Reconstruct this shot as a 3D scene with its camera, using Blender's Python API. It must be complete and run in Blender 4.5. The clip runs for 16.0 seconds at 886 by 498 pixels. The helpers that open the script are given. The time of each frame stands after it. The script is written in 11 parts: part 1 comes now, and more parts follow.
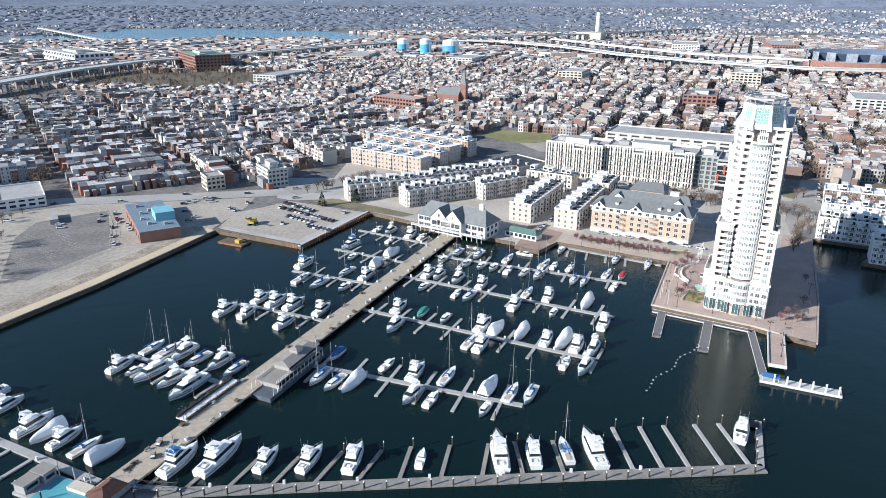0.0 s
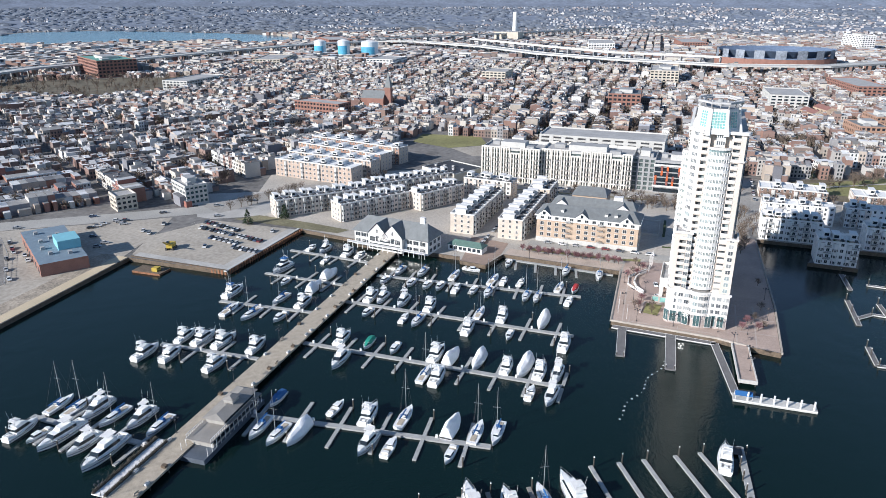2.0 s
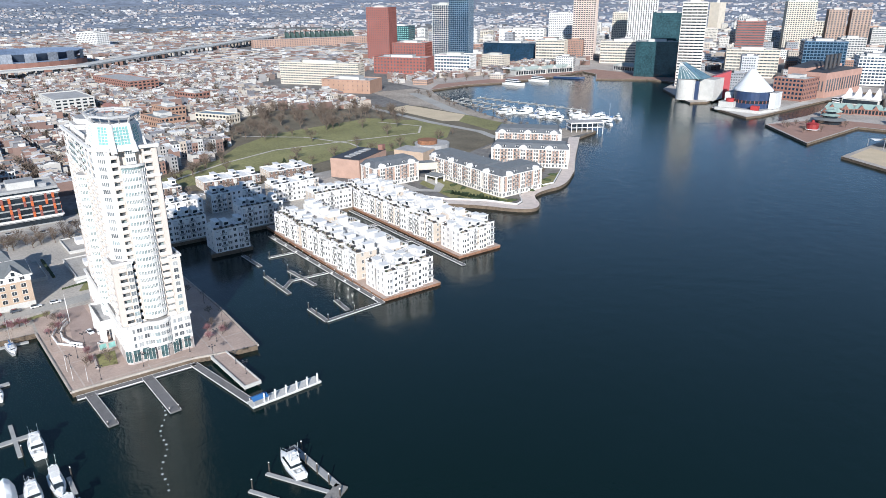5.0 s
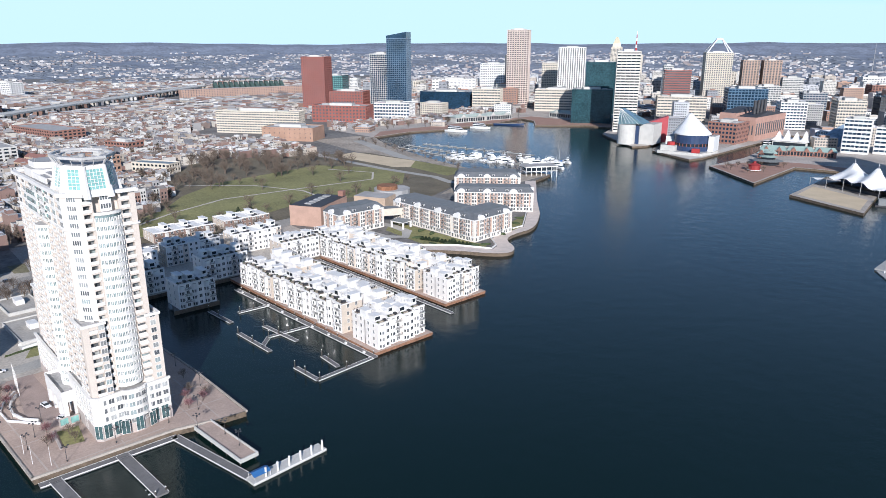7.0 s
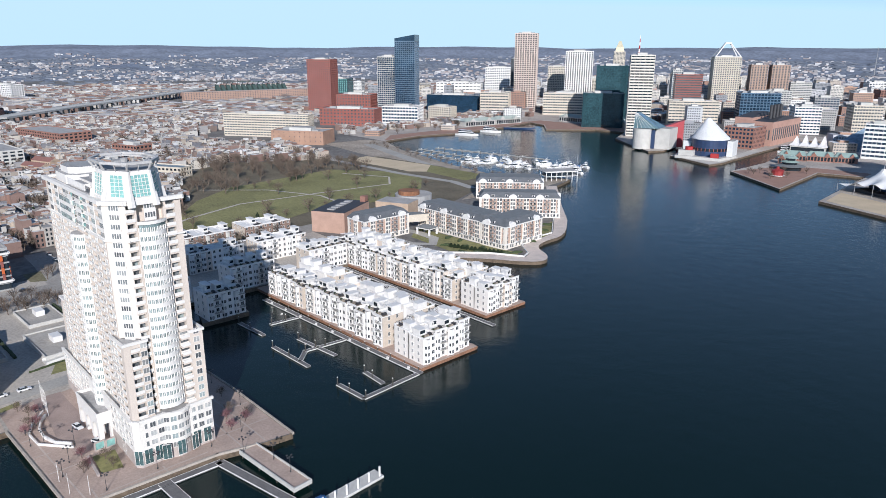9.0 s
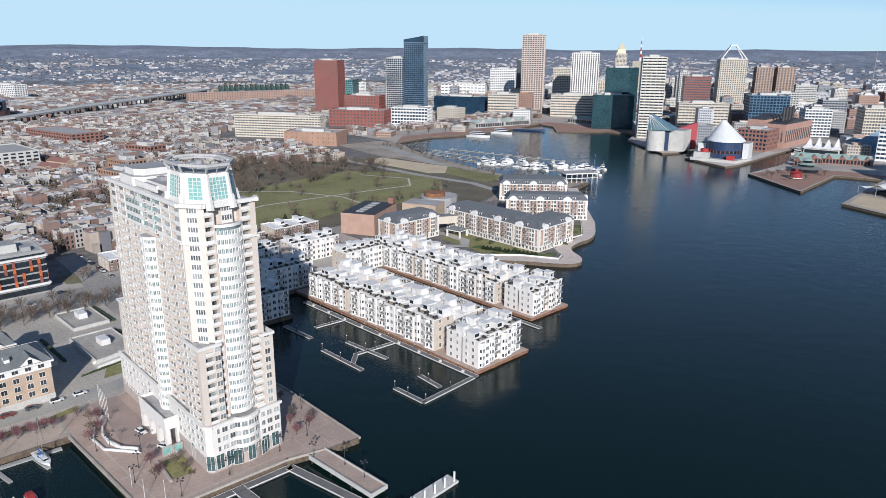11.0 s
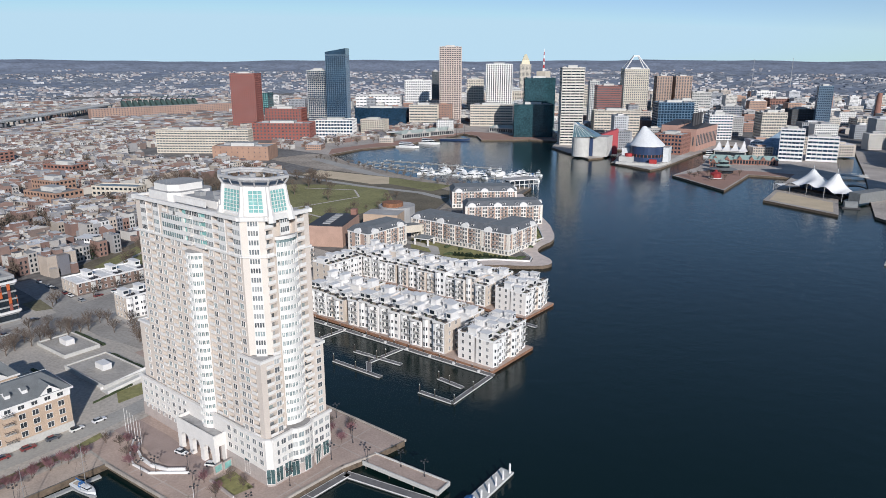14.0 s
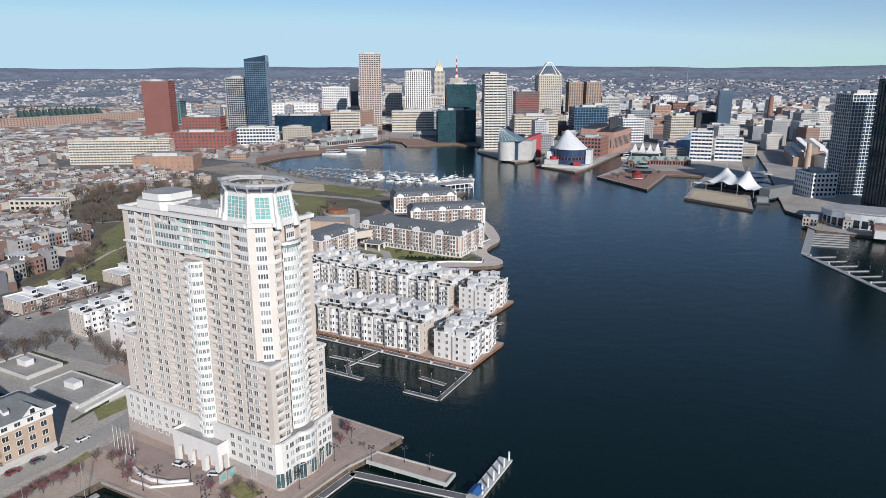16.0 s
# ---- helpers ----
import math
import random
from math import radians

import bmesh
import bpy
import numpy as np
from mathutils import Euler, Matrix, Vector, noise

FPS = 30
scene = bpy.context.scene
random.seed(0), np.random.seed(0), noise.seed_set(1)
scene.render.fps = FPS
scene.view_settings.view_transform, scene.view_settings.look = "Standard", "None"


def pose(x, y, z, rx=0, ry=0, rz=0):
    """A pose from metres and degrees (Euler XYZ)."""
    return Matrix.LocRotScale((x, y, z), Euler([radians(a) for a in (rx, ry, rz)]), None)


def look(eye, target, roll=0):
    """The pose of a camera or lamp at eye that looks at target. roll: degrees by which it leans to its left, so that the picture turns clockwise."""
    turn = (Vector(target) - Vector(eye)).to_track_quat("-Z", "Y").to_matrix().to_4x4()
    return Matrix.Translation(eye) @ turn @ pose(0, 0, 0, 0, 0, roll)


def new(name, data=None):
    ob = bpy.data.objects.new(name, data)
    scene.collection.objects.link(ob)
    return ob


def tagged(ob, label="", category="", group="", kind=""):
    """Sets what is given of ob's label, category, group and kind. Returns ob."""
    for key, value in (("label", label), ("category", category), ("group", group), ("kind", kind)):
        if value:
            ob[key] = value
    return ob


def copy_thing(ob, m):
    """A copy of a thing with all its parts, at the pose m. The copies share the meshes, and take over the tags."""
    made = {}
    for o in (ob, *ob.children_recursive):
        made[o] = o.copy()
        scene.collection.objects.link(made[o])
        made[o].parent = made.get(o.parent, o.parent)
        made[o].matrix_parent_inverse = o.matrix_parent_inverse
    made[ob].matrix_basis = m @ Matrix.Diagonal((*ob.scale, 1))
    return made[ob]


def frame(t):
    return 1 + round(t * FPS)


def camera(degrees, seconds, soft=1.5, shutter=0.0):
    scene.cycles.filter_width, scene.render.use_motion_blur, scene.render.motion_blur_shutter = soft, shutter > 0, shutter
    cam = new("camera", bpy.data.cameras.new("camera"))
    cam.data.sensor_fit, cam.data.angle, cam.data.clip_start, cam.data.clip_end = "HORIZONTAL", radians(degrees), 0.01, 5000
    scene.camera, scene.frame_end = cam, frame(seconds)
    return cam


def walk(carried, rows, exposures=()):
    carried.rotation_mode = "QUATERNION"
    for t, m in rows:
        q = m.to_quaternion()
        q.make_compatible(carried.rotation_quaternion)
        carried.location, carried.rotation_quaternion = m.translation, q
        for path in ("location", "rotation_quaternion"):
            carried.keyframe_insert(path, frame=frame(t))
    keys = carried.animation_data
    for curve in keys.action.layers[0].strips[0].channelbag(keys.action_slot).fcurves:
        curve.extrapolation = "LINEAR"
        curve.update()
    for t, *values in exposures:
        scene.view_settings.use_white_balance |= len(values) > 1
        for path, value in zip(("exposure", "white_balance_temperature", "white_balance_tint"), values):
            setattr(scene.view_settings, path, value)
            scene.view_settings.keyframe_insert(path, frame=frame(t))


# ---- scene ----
EXPOSURES = [(0.0, 0.68, 6250, 10), (3.5, 0.36, 6250, 12), (5.2, 0.44, 6150, 10), (7.3, 0.25, 6120, 13), (11.5, -0.04, 6250, 12), (16.0, -0.15, 6300, 12)]
cam = camera(65.06, 16.0, soft=0.75)
PATH = [  # seconds, x, y, z, pitch, yaw, roll
    (0.0, 293.01, 22.07, 127.14, -20.149, 117.099, 0.237),
    (0.5, 288.65, 18.63, 127.36, -20.156, 116.821, 0.212),
    (1.0, 283.97, 14.48, 127.25, -20.153, 115.149, 0.187),
    (1.5, 279.30, 9.32, 127.14, -20.133, 113.736, 0.149),
    (2.0, 274.26, 3.42, 127.13, -20.131, 110.437, 0.041),
    (2.5, 269.25, -3.10, 127.45, -20.244, 104.536, -0.148),
    (3.0, 264.81, -11.36, 127.47, -20.239, 100.775, 0.031),
    (3.5, 260.39, -18.73, 127.19, -20.161, 92.554, 0.071),
    (4.0, 258.70, -26.22, 128.32, -20.228, 77.316, -0.300),
    (4.5, 252.65, -36.35, 128.04, -20.260, 61.438, -0.306),
    (5.0, 247.67, -41.74, 128.44, -20.417, 53.491, -0.339),
    (7.5, 208.56, -54.29, 120.20, -16.110, 46.950, 0.093),
    (8.0, 202.34, -55.13, 119.77, -16.044, 46.935, 0.079),
    (8.5, 196.44, -56.25, 119.77, -16.120, 46.840, 0.161),
    (9.0, 191.54, -58.07, 119.93, -16.127, 46.781, 0.201),
    (11.5, 170.20, -79.39, 120.02, -16.023, 46.292, 0.424),
    (12.0, 165.87, -85.42, 120.14, -16.058, 46.009, 0.365),
    (12.5, 161.77, -91.08, 120.13, -16.100, 43.890, 0.279),
    (13.0, 158.02, -96.76, 119.95, -16.086, 41.777, 0.142),
    (13.5, 153.71, -102.46, 119.95, -15.946, 39.878, 0.021),
    (14.0, 149.59, -108.20, 120.11, -15.106, 38.232, 0.014),
    (14.5, 145.62, -113.60, 120.02, -14.439, 37.170, -0.060),
    (15.0, 141.33, -118.85, 119.98, -14.429, 37.152, -0.055),
    (15.5, 137.45, -123.89, 120.21, -14.503, 35.993, -0.085),
    (16.0, 133.72, -129.19, 120.49, -14.597, 30.833, -0.111),
]
walk(cam, [(t, pose(x, y, z, 90 + pitch, 0, yaw) @ pose(0, 0, 0, 0, 0, roll)) for t, x, y, z, pitch, yaw, roll in PATH], EXPOSURES)

# ---- light: one winter sun and a clear sky ----
SUN_DIR = Vector((0.79, -0.61, 0.44)).normalized()
world = bpy.data.worlds.new("sky")
scene.world = world
world.use_nodes = True
wn = world.node_tree.nodes
sky = wn.new("ShaderNodeTexSky")
sky.sky_type, sky.sun_disc = "NISHITA", False
sky.sun_elevation = math.asin(SUN_DIR.z)
sky.sun_rotation = math.atan2(SUN_DIR.x, SUN_DIR.y)
sky.air_density, sky.dust_density, sky.ozone_density = 0.62, 0.0, 3.2
clear_blue = wn.new("ShaderNodeMix")
clear_blue.data_type, clear_blue.blend_type = "RGBA", "MULTIPLY"
clear_blue.inputs[0].default_value = 1.0
clear_blue.inputs[7].default_value = (1.05, 1.075, 1.04, 1)
even = wn.new("ShaderNodeGamma")
even.inputs[1].default_value = 0.86
world.node_tree.links.new(sky.outputs[0], even.inputs[0])
pale = wn.new("ShaderNodeMix")  # thin haze evens out the sky towards the horizon
pale.data_type, pale.blend_type = "RGBA", "DARKEN"
pale.inputs[0].default_value = 1.0
pale.inputs[7].default_value = (4.1, 5.7, 6.9, 1)
world.node_tree.links.new(even.outputs[0], pale.inputs[6])
world.node_tree.links.new(pale.outputs[2], clear_blue.inputs[6])
world.node_tree.links.new(clear_blue.outputs[2], wn["Background"].inputs[0])
wn["Background"].inputs[1].default_value = 0.128
sun = new("sun", bpy.data.lights.new("sun", "SUN"))
sun.data.energy, sun.data.angle, sun.data.color = 4.8, radians(0.5), (1.0, 0.96, 0.90)
sun.matrix_world = look(SUN_DIR * 100, (0, 0, 0))

# ---- materials ----
MATS = {}


def mat(name, col, rough=0.75, metal=0.0, var=0.15, scale=0.25, fine=4.0, bump=0.0, palette=None, by="object", spec=0.5):
    """Base colour (or a palette picked per object or per island), varied by coarse and fine noise."""
    if name in MATS:
        return MATS[name]
    m = bpy.data.materials.new(name)
    m.use_nodes = True
    n, l = m.node_tree.nodes, m.node_tree.links
    b = n["Principled BSDF"]
    b.inputs["Roughness"].default_value = rough
    b.inputs["Metallic"].default_value = metal
    b.inputs["Specular IOR Level"].default_value = spec
    geo = n.new("ShaderNodeNewGeometry")
    base = None
    if palette:
        ramp = n.new("ShaderNodeValToRGB")
        ramp.color_ramp.interpolation = "CONSTANT"
        while len(ramp.color_ramp.elements) < len(palette):
            ramp.color_ramp.elements.new(0.5)
        for k, c in enumerate(palette):
            ramp.color_ramp.elements[k].position = k / len(palette)
            ramp.color_ramp.elements[k].color = (*c, 1)
        if by == "object":
            src = n.new("ShaderNodeObjectInfo").outputs["Random"]
        else:
            src = geo.outputs["Random Per Island"]
        l.new(src, ramp.inputs[0])
        base = ramp.outputs[0]
    mix = n.new("ShaderNodeMix")
    mix.data_type, mix.blend_type = "RGBA", "MULTIPLY"
    mix.inputs[0].default_value = 1.0
    if base:
        l.new(base, mix.inputs[6])
    else:
        mix.inputs[6].default_value = (*col, 1)
    n1, n2 = n.new("ShaderNodeTexNoise"), n.new("ShaderNodeTexNoise")
    n1.inputs["Scale"].default_value, n2.inputs["Scale"].default_value = scale, fine
    n1.inputs["Detail"].default_value, n2.inputs["Detail"].default_value = 4, 2
    l.new(geo.outputs["Position"], n1.inputs["Vector"])
    l.new(geo.outputs["Position"], n2.inputs["Vector"])
    add = n.new("ShaderNodeMath")
    add.operation = "ADD"
    l.new(n1.outputs[0], add.inputs[0])
    l.new(n2.outputs[0], add.inputs[1])
    mr = n.new("ShaderNodeMapRange")
    mr.inputs[1].default_value, mr.inputs[2].default_value = 0.6, 1.4
    mr.inputs[3].default_value, mr.inputs[4].default_value = 1 - var * 1.3, 1 + var * 0.7
    l.new(add.outputs[0], mr.inputs[0])
    l.new(mr.outputs[0], mix.inputs[7])
    l.new(mix.outputs[2], b.inputs["Base Color"])
    if bump:
        bp = n.new("ShaderNodeBump")
        bp.inputs["Strength"].default_value, bp.inputs["Distance"].default_value = bump, 0.05
        l.new(n2.outputs[0], bp.inputs["Height"])
        l.new(bp.outputs[0], b.inputs["Normal"])
    MATS[name] = m
    return m


def water_material(name="harbour_water", rough=0.15, wave=0.16, deep=(0.0027, 0.0115, 0.0090, 1), pale=(0.0042, 0.0155, 0.0168, 1)):
    m = bpy.data.materials.new(name)
    m.use_nodes = True
    n, l = m.node_tree.nodes, m.node_tree.links
    b = n["Principled BSDF"]
    b.inputs["Roughness"].default_value = rough
    b.inputs["IOR"].default_value = 1.33
    b.inputs["Specular IOR Level"].default_value = 0.42
    geo = n.new("ShaderNodeNewGeometry")
    big = n.new("ShaderNodeTexNoise")
    big.inputs["Scale"].default_value, big.inputs["Detail"].default_value = 0.006, 3
    l.new(geo.outputs["Position"], big.inputs["Vector"])
    ramp = n.new("ShaderNodeValToRGB")
    ramp.color_ramp.elements[0].color = deep
    ramp.color_ramp.elements[1].color = pale
    l.new(big.outputs[0], ramp.inputs[0])
    l.new(ramp.outputs[0], b.inputs["Base Color"])
    rip, swell = n.new("ShaderNodeTexNoise"), n.new("ShaderNodeTexNoise")
    rip.inputs["Scale"].default_value, rip.inputs["Detail"].default_value = 0.9, 4
    swell.inputs["Scale"].default_value, swell.inputs["Detail"].default_value = 0.12, 3
    for t in (rip, swell):
        l.new(geo.outputs["Position"], t.inputs["Vector"])
    add = n.new("ShaderNodeMath")
    add.operation = "MULTIPLY_ADD"
    add.inputs[1].default_value = 2.2
    l.new(swell.outputs[0], add.inputs[0])
    l.new(rip.outputs[0], add.inputs[2])
    bp = n.new("ShaderNodeBump")
    bp.inputs["Strength"].default_value, bp.inputs["Distance"].default_value = 0.4, wave
    l.new(add.outputs[0], bp.inputs["Height"])
    l.new(bp.outputs[0], b.inputs["Normal"])
    return m


WATER = water_material()
RIVER = water_material("wind_ruffled_river", 0.15, 0.2, (0.03, 0.10, 0.14, 1), (0.05, 0.14, 0.19, 1))
PALE_ROOF = mat("pale_terrace_roof", (0.80, 0.79, 0.77), 0.85, var=0.2, scale=0.2, fine=1.2)
ROAD_GREY = mat("worn_road", (0.35, 0.33, 0.302), 0.92, var=0.25, scale=0.05, fine=0.8)
GLASS = mat("window_glass", (0.025, 0.035, 0.045), 0.08, var=0.5, scale=0.08, fine=0.9)
HOUSE_GLASS = mat("house_glass", (0.055, 0.065, 0.075), 0.1, var=0.5, scale=0.15, fine=0.9)
OFFICE_GLASS = mat("office_glass", (0.115, 0.13, 0.145), 0.1, var=0.5, scale=0.06, fine=0.6)
SPANDREL = mat("blue_spandrel", (0.09, 0.16, 0.24), 0.3, var=0.3, scale=0.05)
PINK_STONE = mat("pink_granite", (0.62, 0.51, 0.45), 0.75, var=0.12, scale=0.1)
BLUE_GLASS = mat("blue_glass", (0.02, 0.05, 0.09), 0.06, var=0.5, scale=0.05, fine=0.4)
GREEN_GLASS = mat("green_glass", (0.03, 0.075, 0.09), 0.07, var=0.4, scale=0.05, fine=0.4)
TEAL_GLASS = mat("teal_glass", (0.25, 0.50, 0.47), 0.1, var=0.25, scale=0.2, fine=0.8)
WHITE = mat("white_paint", (0.77, 0.755, 0.735), 0.6, var=0.12, scale=0.4)
BEIGE = mat("beige_stone", (0.60, 0.54, 0.45), 0.8, var=0.14, scale=0.1, fine=1.0)
GREY = mat("grey_concrete", (0.36, 0.36, 0.36), 0.85, var=0.18, scale=0.15, fine=1.5)
PALE = mat("pale_concrete", (0.55, 0.54, 0.51), 0.85, var=0.16, scale=0.15, fine=1.5)
DARK = mat("dark_metal", (0.05, 0.05, 0.055), 0.6, var=0.2)
SLATE = mat("slate_roof", (0.20, 0.212, 0.215), 0.7, var=0.22, scale=0.4, fine=5.0, bump=0.3)
BRICK = mat("red_brick", (0.30, 0.155, 0.12), 0.88, var=0.22, scale=0.2, fine=3.0)
ORANGE_BRICK = mat("orange_brick", (0.50, 0.38, 0.285), 0.88, var=0.22, scale=0.25, fine=3.0)
RED_STONE = mat("red_granite", (0.28, 0.095, 0.075), 0.7, var=0.15, scale=0.1)
BROWN = mat("brown_concrete", (0.40, 0.285, 0.225), 0.85, var=0.15, scale=0.1)
PAVER = mat("plaza_pavers", (0.455, 0.35, 0.295), 0.88, var=0.2, scale=0.12, fine=1.6, bump=0.2)
DECK = mat("weathered_planks", (0.46, 0.395, 0.31), 0.85, var=0.28, scale=0.5, fine=2.5, bump=0.3)
FLOAT = mat("floating_dock_grey", (0.38, 0.38, 0.37), 0.85, var=0.22, scale=0.4, fine=2.5)
PILE = mat("dark_pile", (0.07, 0.06, 0.05), 0.8, var=0.3, scale=1.0)
SEAWALL = mat("seawall_timber", (0.16, 0.12, 0.085), 0.9, var=0.4, scale=0.4, fine=1.2, bump=0.3)
RUST = mat("rusty_skirt", (0.28, 0.13, 0.07), 0.9, var=0.4, scale=0.5, fine=2.0)
ROADC = mat("pale_road", (0.40, 0.385, 0.355), 0.92, var=0.2, scale=0.05, fine=1.0)
LOT = mat("worn_lot", (0.43, 0.385, 0.325), 0.92, var=0.3, scale=0.04, fine=0.5, bump=0.2)
GRASS = mat("winter_grass", (0.25, 0.24, 0.10), 0.95, var=0.4, scale=0.03, fine=0.7)
SAND = mat("sand", (0.60, 0.49, 0.34), 0.95, var=0.15, scale=0.06)
FLATROOF = mat("flat_roof", (0.42, 0.41, 0.40), 0.9, var=0.25, scale=0.12, fine=1.0)
GROUND = mat("ground_city", (0.19, 0.18, 0.17), 0.95, var=0.5, scale=0.02, fine=0.3)
HULL = mat("gelcoat_white", (0.84, 0.84, 0.825), 0.3, var=0.05, scale=0.5)
TARP = mat("shrink_wrap", (0.86, 0.86, 0.86), 0.45, var=0.06, scale=1.0)
wrap = TARP.node_tree.nodes["Principled BSDF"].inputs  # light seeps through the film
wrap["Subsurface Weight"].default_value, wrap["Subsurface Scale"].default_value = 0.6, 1.2
wrap["Subsurface Radius"].default_value = (1, 1, 1)
NAVY = mat("navy_gelcoat", (0.03, 0.06, 0.14), 0.3, var=0.1)
CANVAS_BLUE = mat("blue_canvas", (0.03, 0.14, 0.36), 0.8, var=0.15)
CANVAS_GREEN = mat("green_canvas", (0.02, 0.28, 0.20), 0.8, var=0.15)
CANVAS_RED = mat("red_canvas", (0.42, 0.04, 0.04), 0.7, var=0.15)
CANVAS_TAN = mat("tan_canvas", (0.40, 0.31, 0.20), 0.8, var=0.15)
TEAK = mat("teak_deck", (0.50, 0.43, 0.34), 0.7, var=0.2, scale=1.5)
ALU = mat("aluminium_spar", (0.60, 0.60, 0.60), 0.35, metal=0.6, var=0.1)
BARK = mat("bare_branches", (0.15, 0.115, 0.09), 0.95, var=0.3, scale=0.5)
CITY_WALL = mat("city_wall", (0.4, 0.3, 0.25), 0.9, var=0.18, scale=0.15, palette=[(0.25, 0.165, 0.14), (0.46, 0.43, 0.40), (0.22, 0.14, 0.12), (0.56, 0.54, 0.51), (0.28, 0.19, 0.16), (0.40, 0.35, 0.30), (0.22, 0.17, 0.15), (0.68, 0.67, 0.65), (0.29, 0.18, 0.145), (0.20, 0.20, 0.22), (0.50, 0.42, 0.35), (0.34, 0.33, 0.33), (0.58, 0.54, 0.48)], by="island")
CITY_ROOF = mat("city_roof", (0.5, 0.5, 0.5), 0.85, var=0.25, scale=0.2, palette=[(0.58, 0.57, 0.56), (0.32, 0.31, 0.30), (0.74, 0.74, 0.74), (0.15, 0.15, 0.155), (0.46, 0.43, 0.40), (0.70, 0.70, 0.70), (0.22, 0.21, 0.20), (0.60, 0.58, 0.56), (0.25, 0.225, 0.21), (0.66, 0.65, 0.65), (0.42, 0.42, 0.43), (0.12, 0.12, 0.125)], by="island")
CAR_PAINT = mat("car_paint", (0.4, 0.4, 0.4), 0.3, var=0.05, palette=[(0.75, 0.75, 0.75), (0.03, 0.03, 0.035), (0.30, 0.31, 0.32), (0.70, 0.70, 0.68), (0.08, 0.09, 0.11), (0.72, 0.72, 0.73), (0.20, 0.04, 0.04), (0.50, 0.51, 0.52), (0.66, 0.66, 0.65), (0.06, 0.09, 0.16), (0.40, 0.40, 0.41)])
MID_WALL = mat("midrise_wall", (0.5, 0.47, 0.43), 0.85, var=0.15, scale=0.1, palette=[(0.56, 0.52, 0.46), (0.40, 0.39, 0.38), (0.34, 0.20, 0.15), (0.66, 0.65, 0.62), (0.48, 0.42, 0.36), (0.30, 0.31, 0.33), (0.60, 0.57, 0.52), (0.42, 0.27, 0.20), (0.52, 0.53, 0.55), (0.70, 0.69, 0.67)], by="island")
# far walls: greys cooled and drawn together to paint in distance haze
HAZY_WALL = mat("hazy_far_wall", (0.5, 0.48, 0.46), 0.9, var=0.15, scale=0.05, palette=[(0.40, 0.38, 0.38), (0.34, 0.31, 0.31), (0.48, 0.47, 0.47), (0.32, 0.27, 0.26), (0.43, 0.42, 0.43), (0.58, 0.58, 0.59)], by="island")

